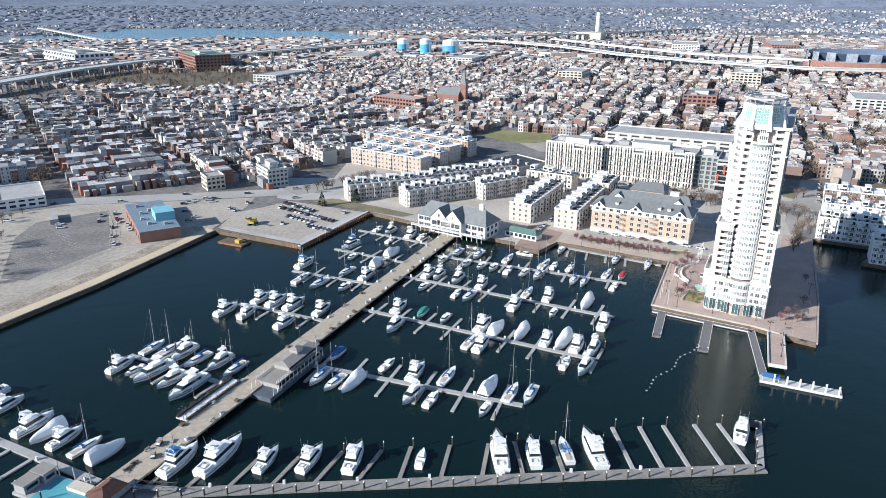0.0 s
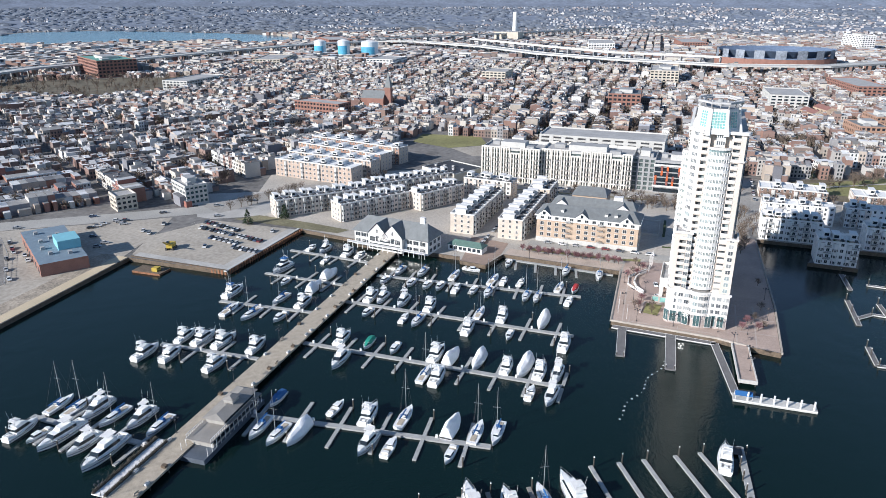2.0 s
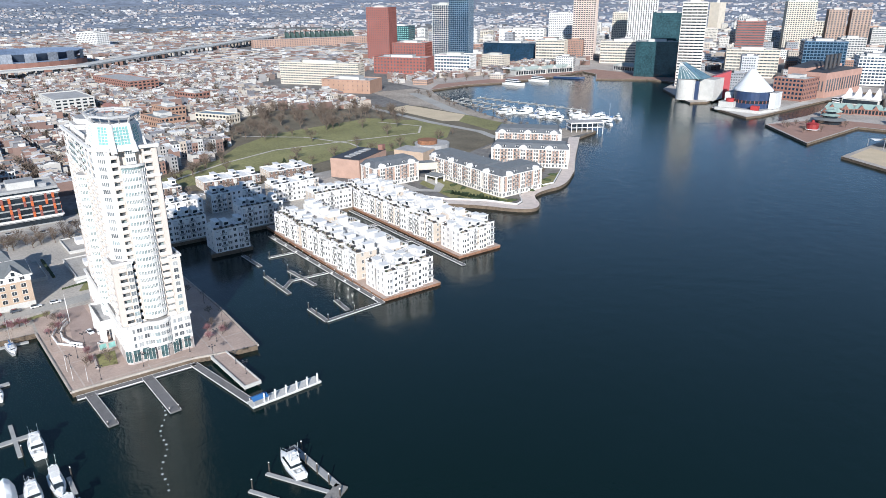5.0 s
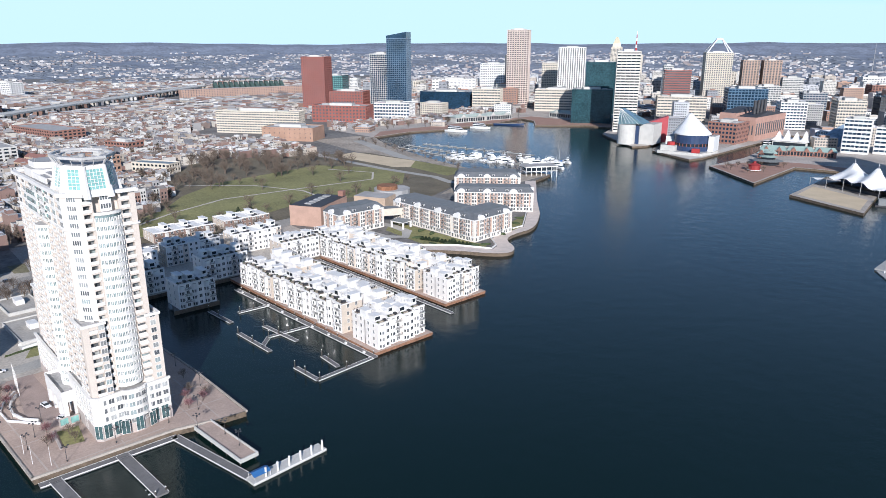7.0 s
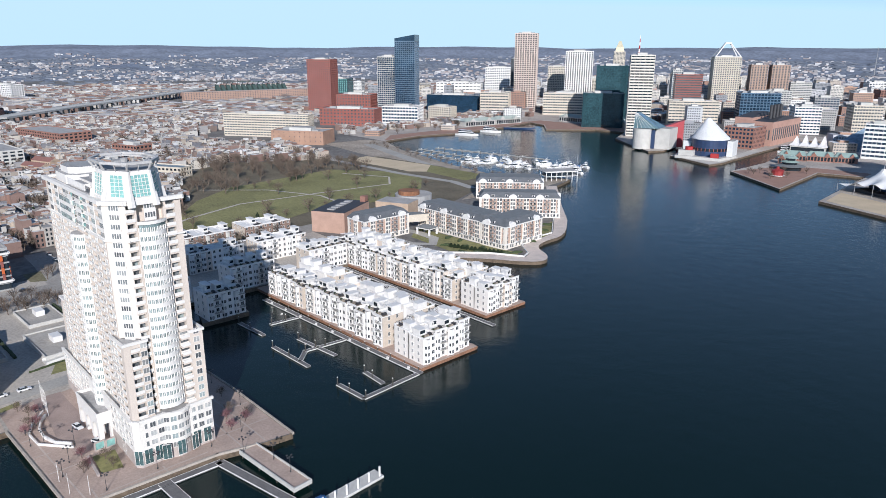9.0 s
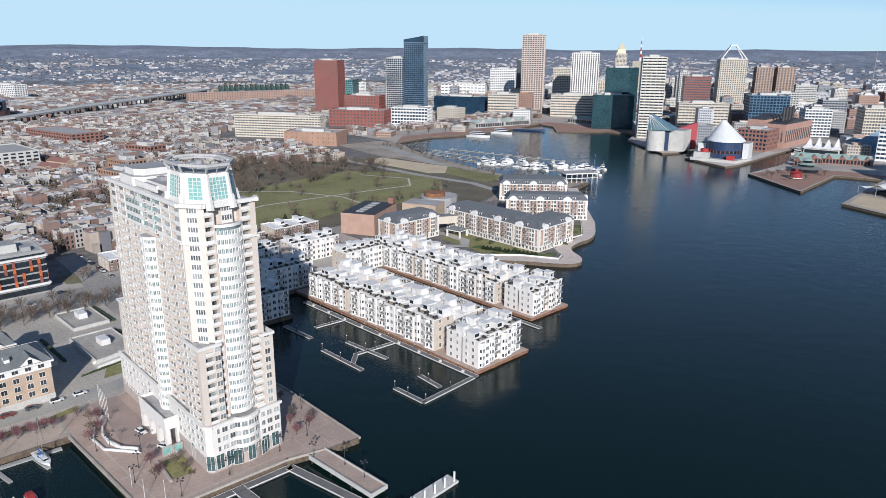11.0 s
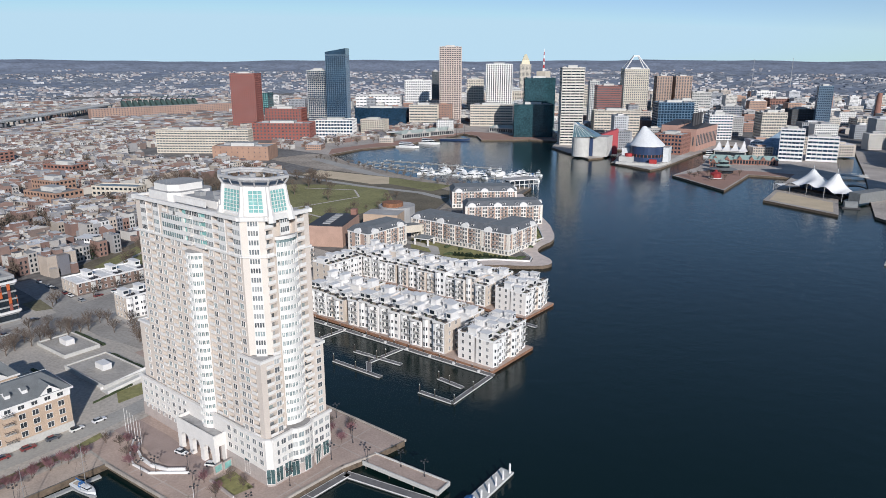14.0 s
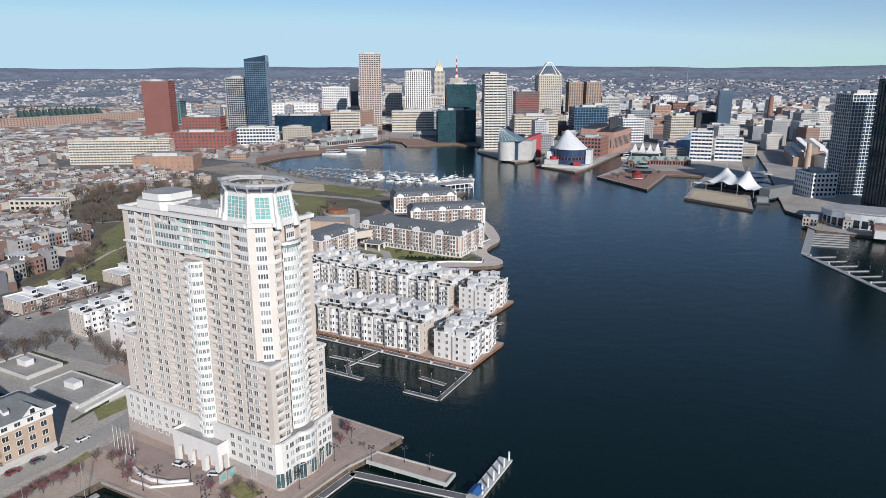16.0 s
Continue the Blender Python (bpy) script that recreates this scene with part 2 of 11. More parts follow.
# ---- mesh tools ----
class Geo:
    """Collects faces of one mesh, with a material slot for each face."""

    def __init__(self, *mats):
        self.v, self.f, self.m, self.mats = [], [], [], list(mats)
        self.turn(0, 0, 0, 0)

    def turn(self, x, y, z, deg):
        self.o, self.c, self.s = (x, y, z), math.cos(radians(deg)), math.sin(radians(deg))
        return self

    def pt(self, p):
        x, y, z = p
        self.v.append((self.o[0] + self.c * x - self.s * y, self.o[1] + self.s * x + self.c * y, self.o[2] + z))
        return len(self.v) - 1

    def face(self, pts, m=0):
        self.f.append([self.pt(p) for p in pts])
        self.m.append(m)

    def box(self, x0, x1, y0, y1, z0, z1, m=0, top=None, bottom=False):
        k = [self.pt(p) for p in ((x0, y0, z0), (x1, y0, z0), (x1, y1, z0), (x0, y1, z0), (x0, y0, z1), (x1, y0, z1), (x1, y1, z1), (x0, y1, z1))]
        for q in ((0, 1, 5, 4), (1, 2, 6, 5), (2, 3, 7, 6), (3, 0, 4, 7)):
            self.f.append([k[i] for i in q])
            self.m.append(m)
        self.f.append([k[4], k[5], k[6], k[7]])
        self.m.append(m if top is None else top)
        if bottom:
            self.f.append([k[3], k[2], k[1], k[0]])
            self.m.append(m)

    def prism(self, poly, z0, z1, m=0, top=None, taper=1.0, cap=True):
        cx, cy = sum(p[0] for p in poly) / len(poly), sum(p[1] for p in poly) / len(poly)
        a = [self.pt((x, y, z0)) for x, y in poly]
        b = [self.pt((cx + (x - cx) * taper, cy + (y - cy) * taper, z1)) for x, y in poly]
        n = len(poly)
        for i in range(n):
            self.f.append([a[i], a[(i + 1) % n], b[(i + 1) % n], b[i]])
            self.m.append(m)
        if cap:
            self.f.append(b)
            self.m.append(m if top is None else top)

    def cyl(self, x, y, z0, z1, r, n=8, m=0, top=None, r1=None):
        poly = [(x + r * math.cos(2 * math.pi * i / n), y + r * math.sin(2 * math.pi * i / n)) for i in range(n)]
        self.prism(poly, z0, z1, m, top, 1.0 if r1 is None else r1 / r)

    def tube(self, p, q, r, n=5, m=0, r1=None):
        p, q = Vector(p), Vector(q)
        d = (q - p).normalized()
        u = d.orthogonal().normalized()
        w = d.cross(u)
        r1 = r if r1 is None else r1
        ring = [(math.cos(2 * math.pi * i / n), math.sin(2 * math.pi * i / n)) for i in range(n)]
        a = [self.pt(p + (u * cc + w * ss) * r) for cc, ss in ring]
        b = [self.pt(q + (u * cc + w * ss) * r1) for cc, ss in ring]
        for i in range(n):
            self.f.append([a[i], a[(i + 1) % n], b[(i + 1) % n], b[i]])
            self.m.append(m)

    def gable(self, x0, x1, y0, y1, z0, z1, m=0, end=0, hip=0.0, over=0.0):
        """A ridge roof along x; hip draws the ridge's ends in."""
        ym = (y0 + y1) / 2
        a, b, c, d = (x0 - over, y0 - over, z0), (x1 + over, y0 - over, z0), (x1 + over, y1 + over, z0), (x0 - over, y1 + over, z0)
        e, g = (x0 - over + hip, ym, z1), (x1 + over - hip, ym, z1)
        self.face([a, b, g, e], m)
        self.face([c, d, e, g], m)
        self.face([b, c, g], end)
        self.face([d, a, e], end)

    def loft(self, rings, m=0, closed=True, cap=True):
        rows = [[self.pt(p) for p in r] for r in rings]
        for a, b in zip(rows, rows[1:]):
            n = len(a)
            for i in range(n if closed else n - 1):
                self.f.append([a[i], a[(i + 1) % n], b[(i + 1) % n], b[i]])
                self.m.append(m)
        if cap:
            self.f += [rows[0][::-1], rows[-1]]
            self.m += [m, m]

    def mesh(self, name):
        me = bpy.data.meshes.new(name)
        me.from_pydata(self.v, [], self.f)
        for k in self.mats:
            me.materials.append(k)
        me.polygons.foreach_set("material_index", self.m)
        me.update()
        return me


def thing(name, x, y, z, deg=0, label="", category="", group="", kind=""):
    ob = new(name)
    ob.empty_display_size = 0.5
    ob.matrix_basis = pose(x, y, z, 0, 0, deg)
    return tagged(ob, label, category, group, kind)


def part(name, geo, parent, label="", at=None):
    """Links a Geo (or a ready mesh) as one mesh object under a thing or a part."""
    ob = new(name, geo.mesh(name) if isinstance(geo, Geo) else geo)
    ob.parent = parent
    if at is not None:
        ob.matrix_basis = at
    if label:
        ob["label"] = label
    return ob


def lone(name, geo, label, category="", kind="structure"):
    return tagged(new(name, geo.mesh(name)), label, category, "", kind)


def in_poly(x, y, poly):
    inside = False
    n = len(poly)
    for i in range(n):
        (ax, ay), (bx, by) = poly[i], poly[(i + 1) % n]
        if (ay > y) != (by > y) and x < (bx - ax) * (y - ay) / (by - ay) + ax:
            inside = not inside
    return inside

# ---- the setting: water, land, hills ----
from mathutils.geometry import tessellate_polygon

LAND = 2.0
SHORE_SOUTH = [(420, -5000), (420, -262), (150, -250.5), (106, -251.5), (22, -260.5), (20, -202), (-48, -203.5), (-43, -164), (-38, -162), (-38, -104), (-33, -102), (-31, -88), (-49, -84.5), (-46.5, -24.5), (9.8, -21.8), (11.5, 18.5), (14.5, 30), (16, 41.5), (-27, 41.7), (-120, 38)]
SHORE_MID = [(-120, 71), (-91, 61), (-90, 83), (-119, 88), (-119, 160), (-140, 160), (-140, 184), (-92, 209), (-74, 226), (-55, 237), (-47, 247), (-53, 258), (-69, 266), (-75, 280), (-75, 303), (-100, 338), (-131, 372), (-185, 435), (-196, 470)]
for _ in range(2):  # the promenade runs in curves
    soft = SHORE_MID[7:-3]
    soft = [soft[0]] + [(a[0] + (b[0] - a[0]) * u, a[1] + (b[1] - a[1]) * u) for a, b in zip(soft, soft[1:]) for u in (0.25, 0.75)] + [soft[-1]]
    SHORE_MID = SHORE_MID[:7] + soft + SHORE_MID[-3:]
SHORE_NORTH = [(-215, 470), (-235, 430), (-330, 445), (-460, 480), (-532, 515), (-545, 590), (-533, 640), (-540, 765), (-560, 846), (-520, 832), (-478, 785), (-458, 800), (-427, 839), (-377, 844), (-345, 770), (-303, 734), (-247, 691), (-238, 712), (-262, 800), (-250, 800), (-214, 695), (-212, 679), (-150, 650), (-146, 672), (-155, 806), (-159, 943), (-140, 945), (-132, 886), (-126, 773), (-115, 707), (-116, 627), (-44, 569), (-52, 682), (-12, 690), (-8, 625), (-2, 541), (62, 513), (28, 716), (-5, 905), (-18, 980), (3, 985), (14, 926), (43, 778), (60, 680), (74, 590), (86, 523), (108, 498), (105, 466), (114, 452), (170, 450), (420, 440), (5000, 440)]
FAR_EDGE = [(5000, 5000), (-5000, 5000), (-5000, -5000)]


def land_sheet(name, poly, z, m, label, skirt=None, depth=3.0):
    pts = [Vector((x, y, z)) for x, y in poly]
    g = Geo(m)
    g.v = [tuple(p) for p in pts]
    g.f = [list(t) for t in tessellate_polygon([pts])]
    g.m = [0] * len(g.f)
    for k, f in enumerate(g.f):
        a, b, c = (pts[i] for i in f)
        if (b - a).cross(c - a).z < 0:
            g.f[k] = f[::-1]
    ob = lone(name, g, label, name)
    if skirt:
        s = Geo(skirt)
        n = len(poly)
        for i in range(n):
            (ax, ay), (bx, by) = poly[i], poly[(i + 1) % n]
            if max(abs(ax), abs(ay), abs(bx), abs(by)) < 4000:
                s.face([(ax, ay, z), (bx, by, z), (bx, by, z - depth), (ax, ay, z - depth)])
        lone("seawall", s, "dark timber and concrete bulkhead along the harbour edge", "seawall")
    return ob


w = Geo(WATER)
w.face([(-1000, -5000, 0), (5000, -5000, 0), (5000, 5000, 0), (-1000, 5000, 0)])
lone("water", w, "dark blue rippled harbour water", "water")
land_sheet("ground", SHORE_SOUTH + SHORE_MID + SHORE_NORTH + FAR_EDGE, LAND, GROUND, "city ground of asphalt, yards and worn earth", SEAWALL)
river = [(-700, -2300), (-873, -1893), (-972, -1816), (-1018, -1649), (-1171, -1531), (-1245, -1456), (-1302, -1361), (-1384, -1310), (-1350, -1141), (-1415, -1074), (-1512, -1059), (-1624, -1146), (-1742, -1328), (-1783, -1545), (-1785, -1858), (-1730, -2116), (-1558, -2220), (-1344, -2112), (-1138, -2065), (-1025, -2137), (-900, -2500)]
land_sheet("water_river_branch", river, LAND + 0.3, RIVER, "broad blue river branch beyond the city")


def hill_height(x, y):
    r = math.hypot(x - 150, y + 50)
    ramp = lambda lo, hi: (lambda k: k * k * (3 - 2 * k))(min(1, max(0, (r - lo) / (hi - lo))))
    n = noise.noise((x / 900, y / 900, 0)) + 0.5 * noise.noise((x / 300, y / 300, 3))
    return LAND + ramp(2850, 4450) * (58 + 6 * n) + ramp(4250, 4640) * (64 + 12 * n) - 0.5


# distance haze is put into this colour: paler and bluer than bare woods
HAZY_HILL = mat("hazy_wooded_hills", (0.19, 0.222, 0.285), 0.95, var=0.35, scale=0.012, fine=0.06)
g = Geo(HAZY_HILL)
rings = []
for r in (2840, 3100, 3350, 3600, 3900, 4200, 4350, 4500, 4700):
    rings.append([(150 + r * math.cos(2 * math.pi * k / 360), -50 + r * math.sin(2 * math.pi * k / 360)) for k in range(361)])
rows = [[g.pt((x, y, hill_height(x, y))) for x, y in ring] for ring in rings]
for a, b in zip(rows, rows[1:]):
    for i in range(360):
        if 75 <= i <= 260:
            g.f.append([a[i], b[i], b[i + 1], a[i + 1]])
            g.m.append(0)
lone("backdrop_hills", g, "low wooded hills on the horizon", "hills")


def strip(name, pts, width, z, m, label, category="road"):
    g = Geo(m)
    out = []
    for i, (x, y) in enumerate(pts):
        ax, ay = pts[max(0, i - 1)]
        bx, by = pts[min(len(pts) - 1, i + 1)]
        d = Vector((bx - ax, by - ay)).normalized() * width / 2
        out.append(((x - d.y, y + d.x, z), (x + d.y, y - d.x, z)))
    for (a, b), (c, d) in zip(out, out[1:]):
        g.face([b, d, c, a])
    return lone(name, g, label, category)


VERGE = mat("worn_verge", (0.22, 0.20, 0.12), 0.95, var=0.4, scale=0.06, fine=0.8)
WALK = mat("pale_sidewalk", (0.46, 0.44, 0.41), 0.9, var=0.2, scale=0.1, fine=1.2)
land_sheet("pavement_district", [(-49.5, -84), (-47, -25), (9, -22), (11, 18), (-27, 41), (-119.5, 38.2), (-119.5, 160), (-139, 160), (-139, 184), (-205, 186), (-212, 40), (-192, -140), (-200, -200), (-150, -290), (-72, -256), (-49, -204), (-43.5, -164), (-38.5, -162), (-38.5, -104), (-33.5, -102), (-31.5, -88.4)], LAND + 0.03, mat("district_paving", (0.48, 0.438, 0.385), 0.92, var=0.3, scale=0.03, fine=0.9), "worn grey streets and courts between the terraces")
strip("road_avenue", [(-62, -276), (-100, -258), (-135, -235), (-158, -205), (-172, -160), (-178, -60), (-181, -6), (-184, 28), (-192, 60), (-196, 140), (-205, 182), (-225, 215)], 23, LAND + 0.06, ROAD_GREY, "broad grey avenue with a planted median")
strip("grass_median", [(-171, -150), (-176.5, -64), (-179.5, -14)], 3.0, LAND + 0.12, VERGE, "narrow worn median between the carriageways", "verge")
strip("road_cross_street", [(-262, 36), (-232, 35), (-184, 31), (-150, 30), (-122, 34)], 13, LAND + 0.065, ROAD_GREY, "grey side street between the townhouses")
strip("pavement_avenue_walk", [(-158, -160), (-163, -60), (-165, -10)], 4, LAND + 0.1, WALK, "pale sidewalk along the avenue", "pavement")
strip("pavement_apartment_walk", [(-188.5, -140), (-192.5, -60), (-195, 14)], 4.5, LAND + 0.1, WALK, "pale sidewalk before the glass apartments", "pavement")
strip("pavement_row_walk", [(-208, 42), (-208, 184)], 4, LAND + 0.1, WALK, "pale sidewalk before the low brick rows", "pavement")
strip("pavement_corner_walk", [(-176, 42), (-150, 40), (-124, 42)], 4, LAND + 0.1, WALK, "pale sidewalk by the corner", "pavement")
for x, y0, y1 in ((-173.3, -150, -60), (-186.5, 70, 180), (-197.5, 70, 180)):
    g = Geo(mat("road_paint", (0.75, 0.73, 0.66), 0.8, var=0.2, scale=1.0))
    k = y0
    while k < y1:
        g.face([(x - 0.1 - (k + 100) * 0.06, k, LAND + 0.075), (x + 0.1 - (k + 100) * 0.06, k, LAND + 0.075), (x + 0.1 - (k + 103) * 0.06, k + 3, LAND + 0.075), (x - 0.1 - (k + 103) * 0.06, k + 3, LAND + 0.075)] if x > -180 else [(x - 0.1, k, LAND + 0.075), (x + 0.1, k, LAND + 0.075), (x + 0.1, k + 3, LAND + 0.075), (x - 0.1, k + 3, LAND + 0.075)])
        k += 9
    lone("road_marking", g, "dashed white lane line", "road marking", "stuff")
land_sheet("grass_bank", [(-90, 1), (-90, 14), (-81, 8), (-81, -3)], LAND + 0.1, GRASS, "small green bank beside the ramp")
land_sheet("grass_quay", [(-63, -75), (-63, -30), (-66, -17), (-62.5, -17.5), (-59.6, -32), (-59.4, -75)], LAND + 0.1, GRASS, "narrow planted lawn before the brick apartments")
land_sheet("grass_corner", [(-222, 20), (-205, 20), (-202, 27), (-222, 29)], LAND + 0.1, VERGE, "worn corner lawn")
strip("road_highway", [(180, -560), (70, -445), (26, -389), (6, -362), (-33, -312), (-62, -276), (-100, -258), (-110, -250)], 17, LAND + 0.055, ROADC, "wide pale concrete harbour road")
strip("road_promenade", [(-72, -76), (-71, -40), (-71, -18), (-73, 2), (-80, 24), (-100, 32), (-124, 34)], 8, LAND + 0.07, ROADC, "pale service road by the apartments")
strip("road_basin", [(-225, 212), (-262, 370), (-330, 420), (-520, 480)], 14, LAND + 0.06, ROADC, "pale road round the park")

# ---- townhouses ----
WINDOW = {}


def window_mesh(w, h, casing=None, glass=None, depth=0.12):
    """A window that faces -y, centred on x, standing on z = 0: frame, sill and a set-back pane."""
    key = (round(w, 2), round(h, 2), (casing or WHITE).name, (glass or HOUSE_GLASS).name)
    if key not in WINDOW:
        g = Geo(casing or WHITE, glass or HOUSE_GLASS)
        t = 0.1
        g.box(-w / 2 - t, w / 2 + t, -depth, 0.0, -t, 0, bottom=True)
        g.box(-w / 2 - t, w / 2 + t, -depth, 0.0, h, h + t, bottom=True)
        g.box(-w / 2 - t, -w / 2, -depth, 0.0, 0, h)
        g.box(w / 2, w / 2 + t, -depth, 0.0, 0, h)
        g.face([(-w / 2, -0.03, 0), (w / 2, -0.03, 0), (w / 2, -0.03, h), (-w / 2, -0.03, h)], 1)
        if w > 0.9:
            g.box(-0.04, 0.04, -depth * 0.8, -0.03, 0, h)
        WINDOW[key] = g.mesh("window")
    return WINDOW[key]


TH_WALL = mat("townhouse_wall", (0.7, 0.68, 0.64), 0.8, var=0.08, scale=0.3, palette=[(0.84, 0.82, 0.80), (0.82, 0.79, 0.76), (0.84, 0.83, 0.81), (0.70, 0.61, 0.53), (0.83, 0.81, 0.78), (0.84, 0.83, 0.82), (0.80, 0.75, 0.70)])
ROW_WALL = mat("row_wall", (0.5, 0.45, 0.4), 0.85, var=0.1, scale=0.3, palette=[(0.64, 0.56, 0.50), (0.57, 0.49, 0.43), (0.69, 0.63, 0.57), (0.61, 0.53, 0.46)])
BRICK_WALL = mat("brick_row_wall", (0.42, 0.25, 0.18), 0.88, var=0.15, scale=0.3, palette=[(0.36, 0.225, 0.165), (0.40, 0.26, 0.19), (0.32, 0.19, 0.145)])
IRON = mat("black_railing", (0.04, 0.04, 0.045), 0.6)


TERRACE_DECK = mat("terrace_planks", (0.30, 0.25, 0.20), 0.85, var=0.25, scale=0.8, fine=3.0)
LEAF_POT = mat("potted_evergreen", (0.05, 0.07, 0.03), 0.9, var=0.4, scale=2.0)


def rail_mesh(w, d):
    g = Geo(IRON, PALE)
    g.box(-w / 2, w / 2, -d, 0, -0.18, 0, 1, bottom=True)
    g.box(-w / 2, w / 2, -d, -d + 0.06, 0.93, 1.05)
    g.box(-w / 2, w / 2, -d, -d + 0.04, 0.45, 0.52)
    for s in (-1, 1):
        g.box(s * w / 2 - 0.03, s * w / 2 + 0.03, -d, 0, 0.95, 1.02)
    n = int(w / 0.35)
    for i in range(n + 1):
        x = -w / 2 + w * i / n
        g.box(x - 0.03, x + 0.03, -d, -d + 0.05, 0, 0.95)
    return g.mesh("balcony")


BALCONY = rail_mesh(3.0, 1.35)


def joined(geo, me, m, slot=0):
    """Adds a ready mesh to a Geo, placed by m, its materials from that slot on."""
    k = len(geo.v)
    geo.v += [tuple(m @ v.co) for v in me.vertices]
    geo.f += [[k + i for i in p.vertices] for p in me.polygons]
    geo.m += [p.material_index + slot for p in me.polygons]


def townhouse(w, d, h, wall, storeys, style, fine=True):
    """One terrace unit, front facing -y at y = 0, from x = 0 to w. style: 0 flat bay, 1 bay with stair-house, 2 balconies."""
    ob = thing("townhouse", 0, 0, -200)
    g = Geo(wall, TERRACE_ROOF if wall is ROW_WALL else PALE_ROOF)
    g.box(0, w, 0, d, 0, h - 0.6, 0, 1)
    part("wall", g, ob)
    g = Geo(WHITE)
    g.box(-0.0, w, -0.35, 0.1, h - 0.75, h, bottom=True)
    g.box(-0.0, w, d - 0.1, d + 0.3, h - 0.75, h, bottom=True)
    g.box(0, 0.18, 0.1, d - 0.1, h - 0.6, h)
    part("cornice", g, ob, "white parapet and cornice")
    sh = h / storeys
    bay = style != 0
    trim = WHITE if wall is TH_WALL else PALE
    rest = Geo(WHITE, GLASS)
    if bay:
        bw = w * 0.42
        bx = w * 0.28
        g = Geo(trim, FLATROOF, GLASS)
        g.prism([(bx - bw / 2, 0.02), (bx - bw / 4, -1.0), (bx + bw / 4, -1.0), (bx + bw / 2, 0.02)], 0.3, h - sh * 0.35, 0, 1)
        for k in range(storeys):  # narrow panes on the bay's slanted sides
            if (k + 0.9) * sh < h - 0.9:
                z0, z1 = k * sh + sh * 0.3, k * sh + sh * 0.72
                for s in (-1, 1):
                    pa, pb = (bx + s * bw * 0.45, -0.24), (bx + s * bw * 0.31, -0.80)
                    o = s * 0.03
                    q = [(pa[0] + o, pa[1], z0), (pb[0] + o, pb[1], z0), (pb[0] + o, pb[1], z1), (pa[0] + o, pa[1], z1)]
                    g.face(q if s < 0 else q[::-1], 2)
        part("bay", g, ob, "white projecting bay")
        win = window_mesh(bw * 0.36, sh * 0.48)
        for k in range(storeys):
            if (k + 0.9) * sh < h - 0.9:
                if fine:
                    part("window", win, ob, at=pose(bx, -1.0, k * sh + sh * 0.28))
                else:
                    joined(rest, win, pose(bx, -1.0, k * sh + sh * 0.28))
    win = window_mesh(w * 0.12 + (0.6 if bay else 0.35), sh * 0.48)
    cols = [w * 0.25, w * 0.75] if not bay else [w * 0.76]
    for k in range(storeys):
        for x in cols:
            if fine:
                part("window", win, ob, at=pose(x, 0, k * sh + sh * 0.25))
            else:
                joined(rest, win, pose(x, 0, k * sh + sh * 0.25))
    if not fine:
        part("window", rest, ob)["kind"] = "stuff"
    if style == 2:
        rails = Geo(IRON, PALE)
        for k in range(1, storeys):
            if fine:
                part("balcony", BALCONY, ob, "balcony with black railing", at=pose(w * 0.72, 0, k * sh + 0.1))
            else:
                joined(rails, BALCONY, pose(w * 0.72, 0, k * sh + 0.1))
        if not fine:
            part("balcony", rails, ob, "balconies with black railings")["kind"] = "stuff"
    if style:
        g = Geo(WHITE, PALE_ROOF, GLASS)
        x0, x1, y0, y1 = (w * 0.1, w * 0.6, d * 0.35, d * 0.8) if style == 1 else (w * 0.45, w * 0.9, d * 0.5, d * 0.95)
        g.box(x0, x1, y0, y1, h - 0.7, h + 2.0)
        g.box(x0 - 0.3, x1 + 0.3, y0 - 0.3, y1 + 0.3, h + 2.0, h + 2.25, 0, 0, True)
        g.box(x0 + 0.4, x1 - 0.4, y0 - 0.04, y0, h + 0.2, h + 1.6, 2)
        part("stair_house", g, ob, "white roof-terrace stair house")
        g = Geo(trim)  # pergola over the terrace
        xa, xb = (w * 0.62, w * 0.95) if style == 1 else (w * 0.06, w * 0.42)
        for px in (xa, xb - 0.14):
            for py in (d * 0.35, d * 0.62):
                g.box(px, px + 0.14, py, py + 0.14, h - 0.6, h + 1.9)
        for k in range(5):
            py = d * 0.33 + k * d * 0.075
            g.box(xa - 0.2, xb + 0.2, py, py + 0.12, h + 1.9, h + 2.05, bottom=True)
        if fine:
            part("pergola", g, ob, "slatted terrace pergola")
    if style and not fine:
        g = Geo(DARK, trim, IRON)
        g.box(w * 0.68, w * 0.85, d * 0.15, d * 0.3, h - 0.6, h + 0.3)
        g.box(w * 0.05, w * 0.95, 0.35, 0.42, h + 0.75, h + 0.83, 2, bottom=True)
        g.box(w * 0.3, w * 0.6, d * 0.12, d * 0.3, h - 0.6, h - 0.2)
        part("roof_terrace", g, ob, "dark roof-terrace deck and railing")["kind"] = "stuff"
    if style and fine:
        g = Geo(DARK)
        g.box(w * 0.68, w * 0.85, d * 0.15, d * 0.3, h - 0.6, h + 0.3)
        part("air_conditioner", g, ob)
        g = Geo(IRON, TEAK, TERRACE_DECK, LEAF_POT)
        g.box(w * 0.05, w * 0.95, 0.35, 0.42, h + 0.75, h + 0.83, bottom=True)
        for i in range(9):
            g.box(w * (0.05 + 0.9 * i / 8) - 0.04, w * (0.05 + 0.9 * i / 8) + 0.04, 0.35, 0.43, h, h + 0.75)
        g.box(w * 0.3, w * 0.55, d * 0.1, d * 0.22, h - 0.5, h + 0.15, 1)
        g.box(w * 0.04, w * 0.96, 0.45, d * 0.33, h - 0.6, h - 0.5, 2)
        g.box(w * 0.7, w * 0.78, d * 0.1, d * 0.14, h - 0.5, h + 0.5, 0)
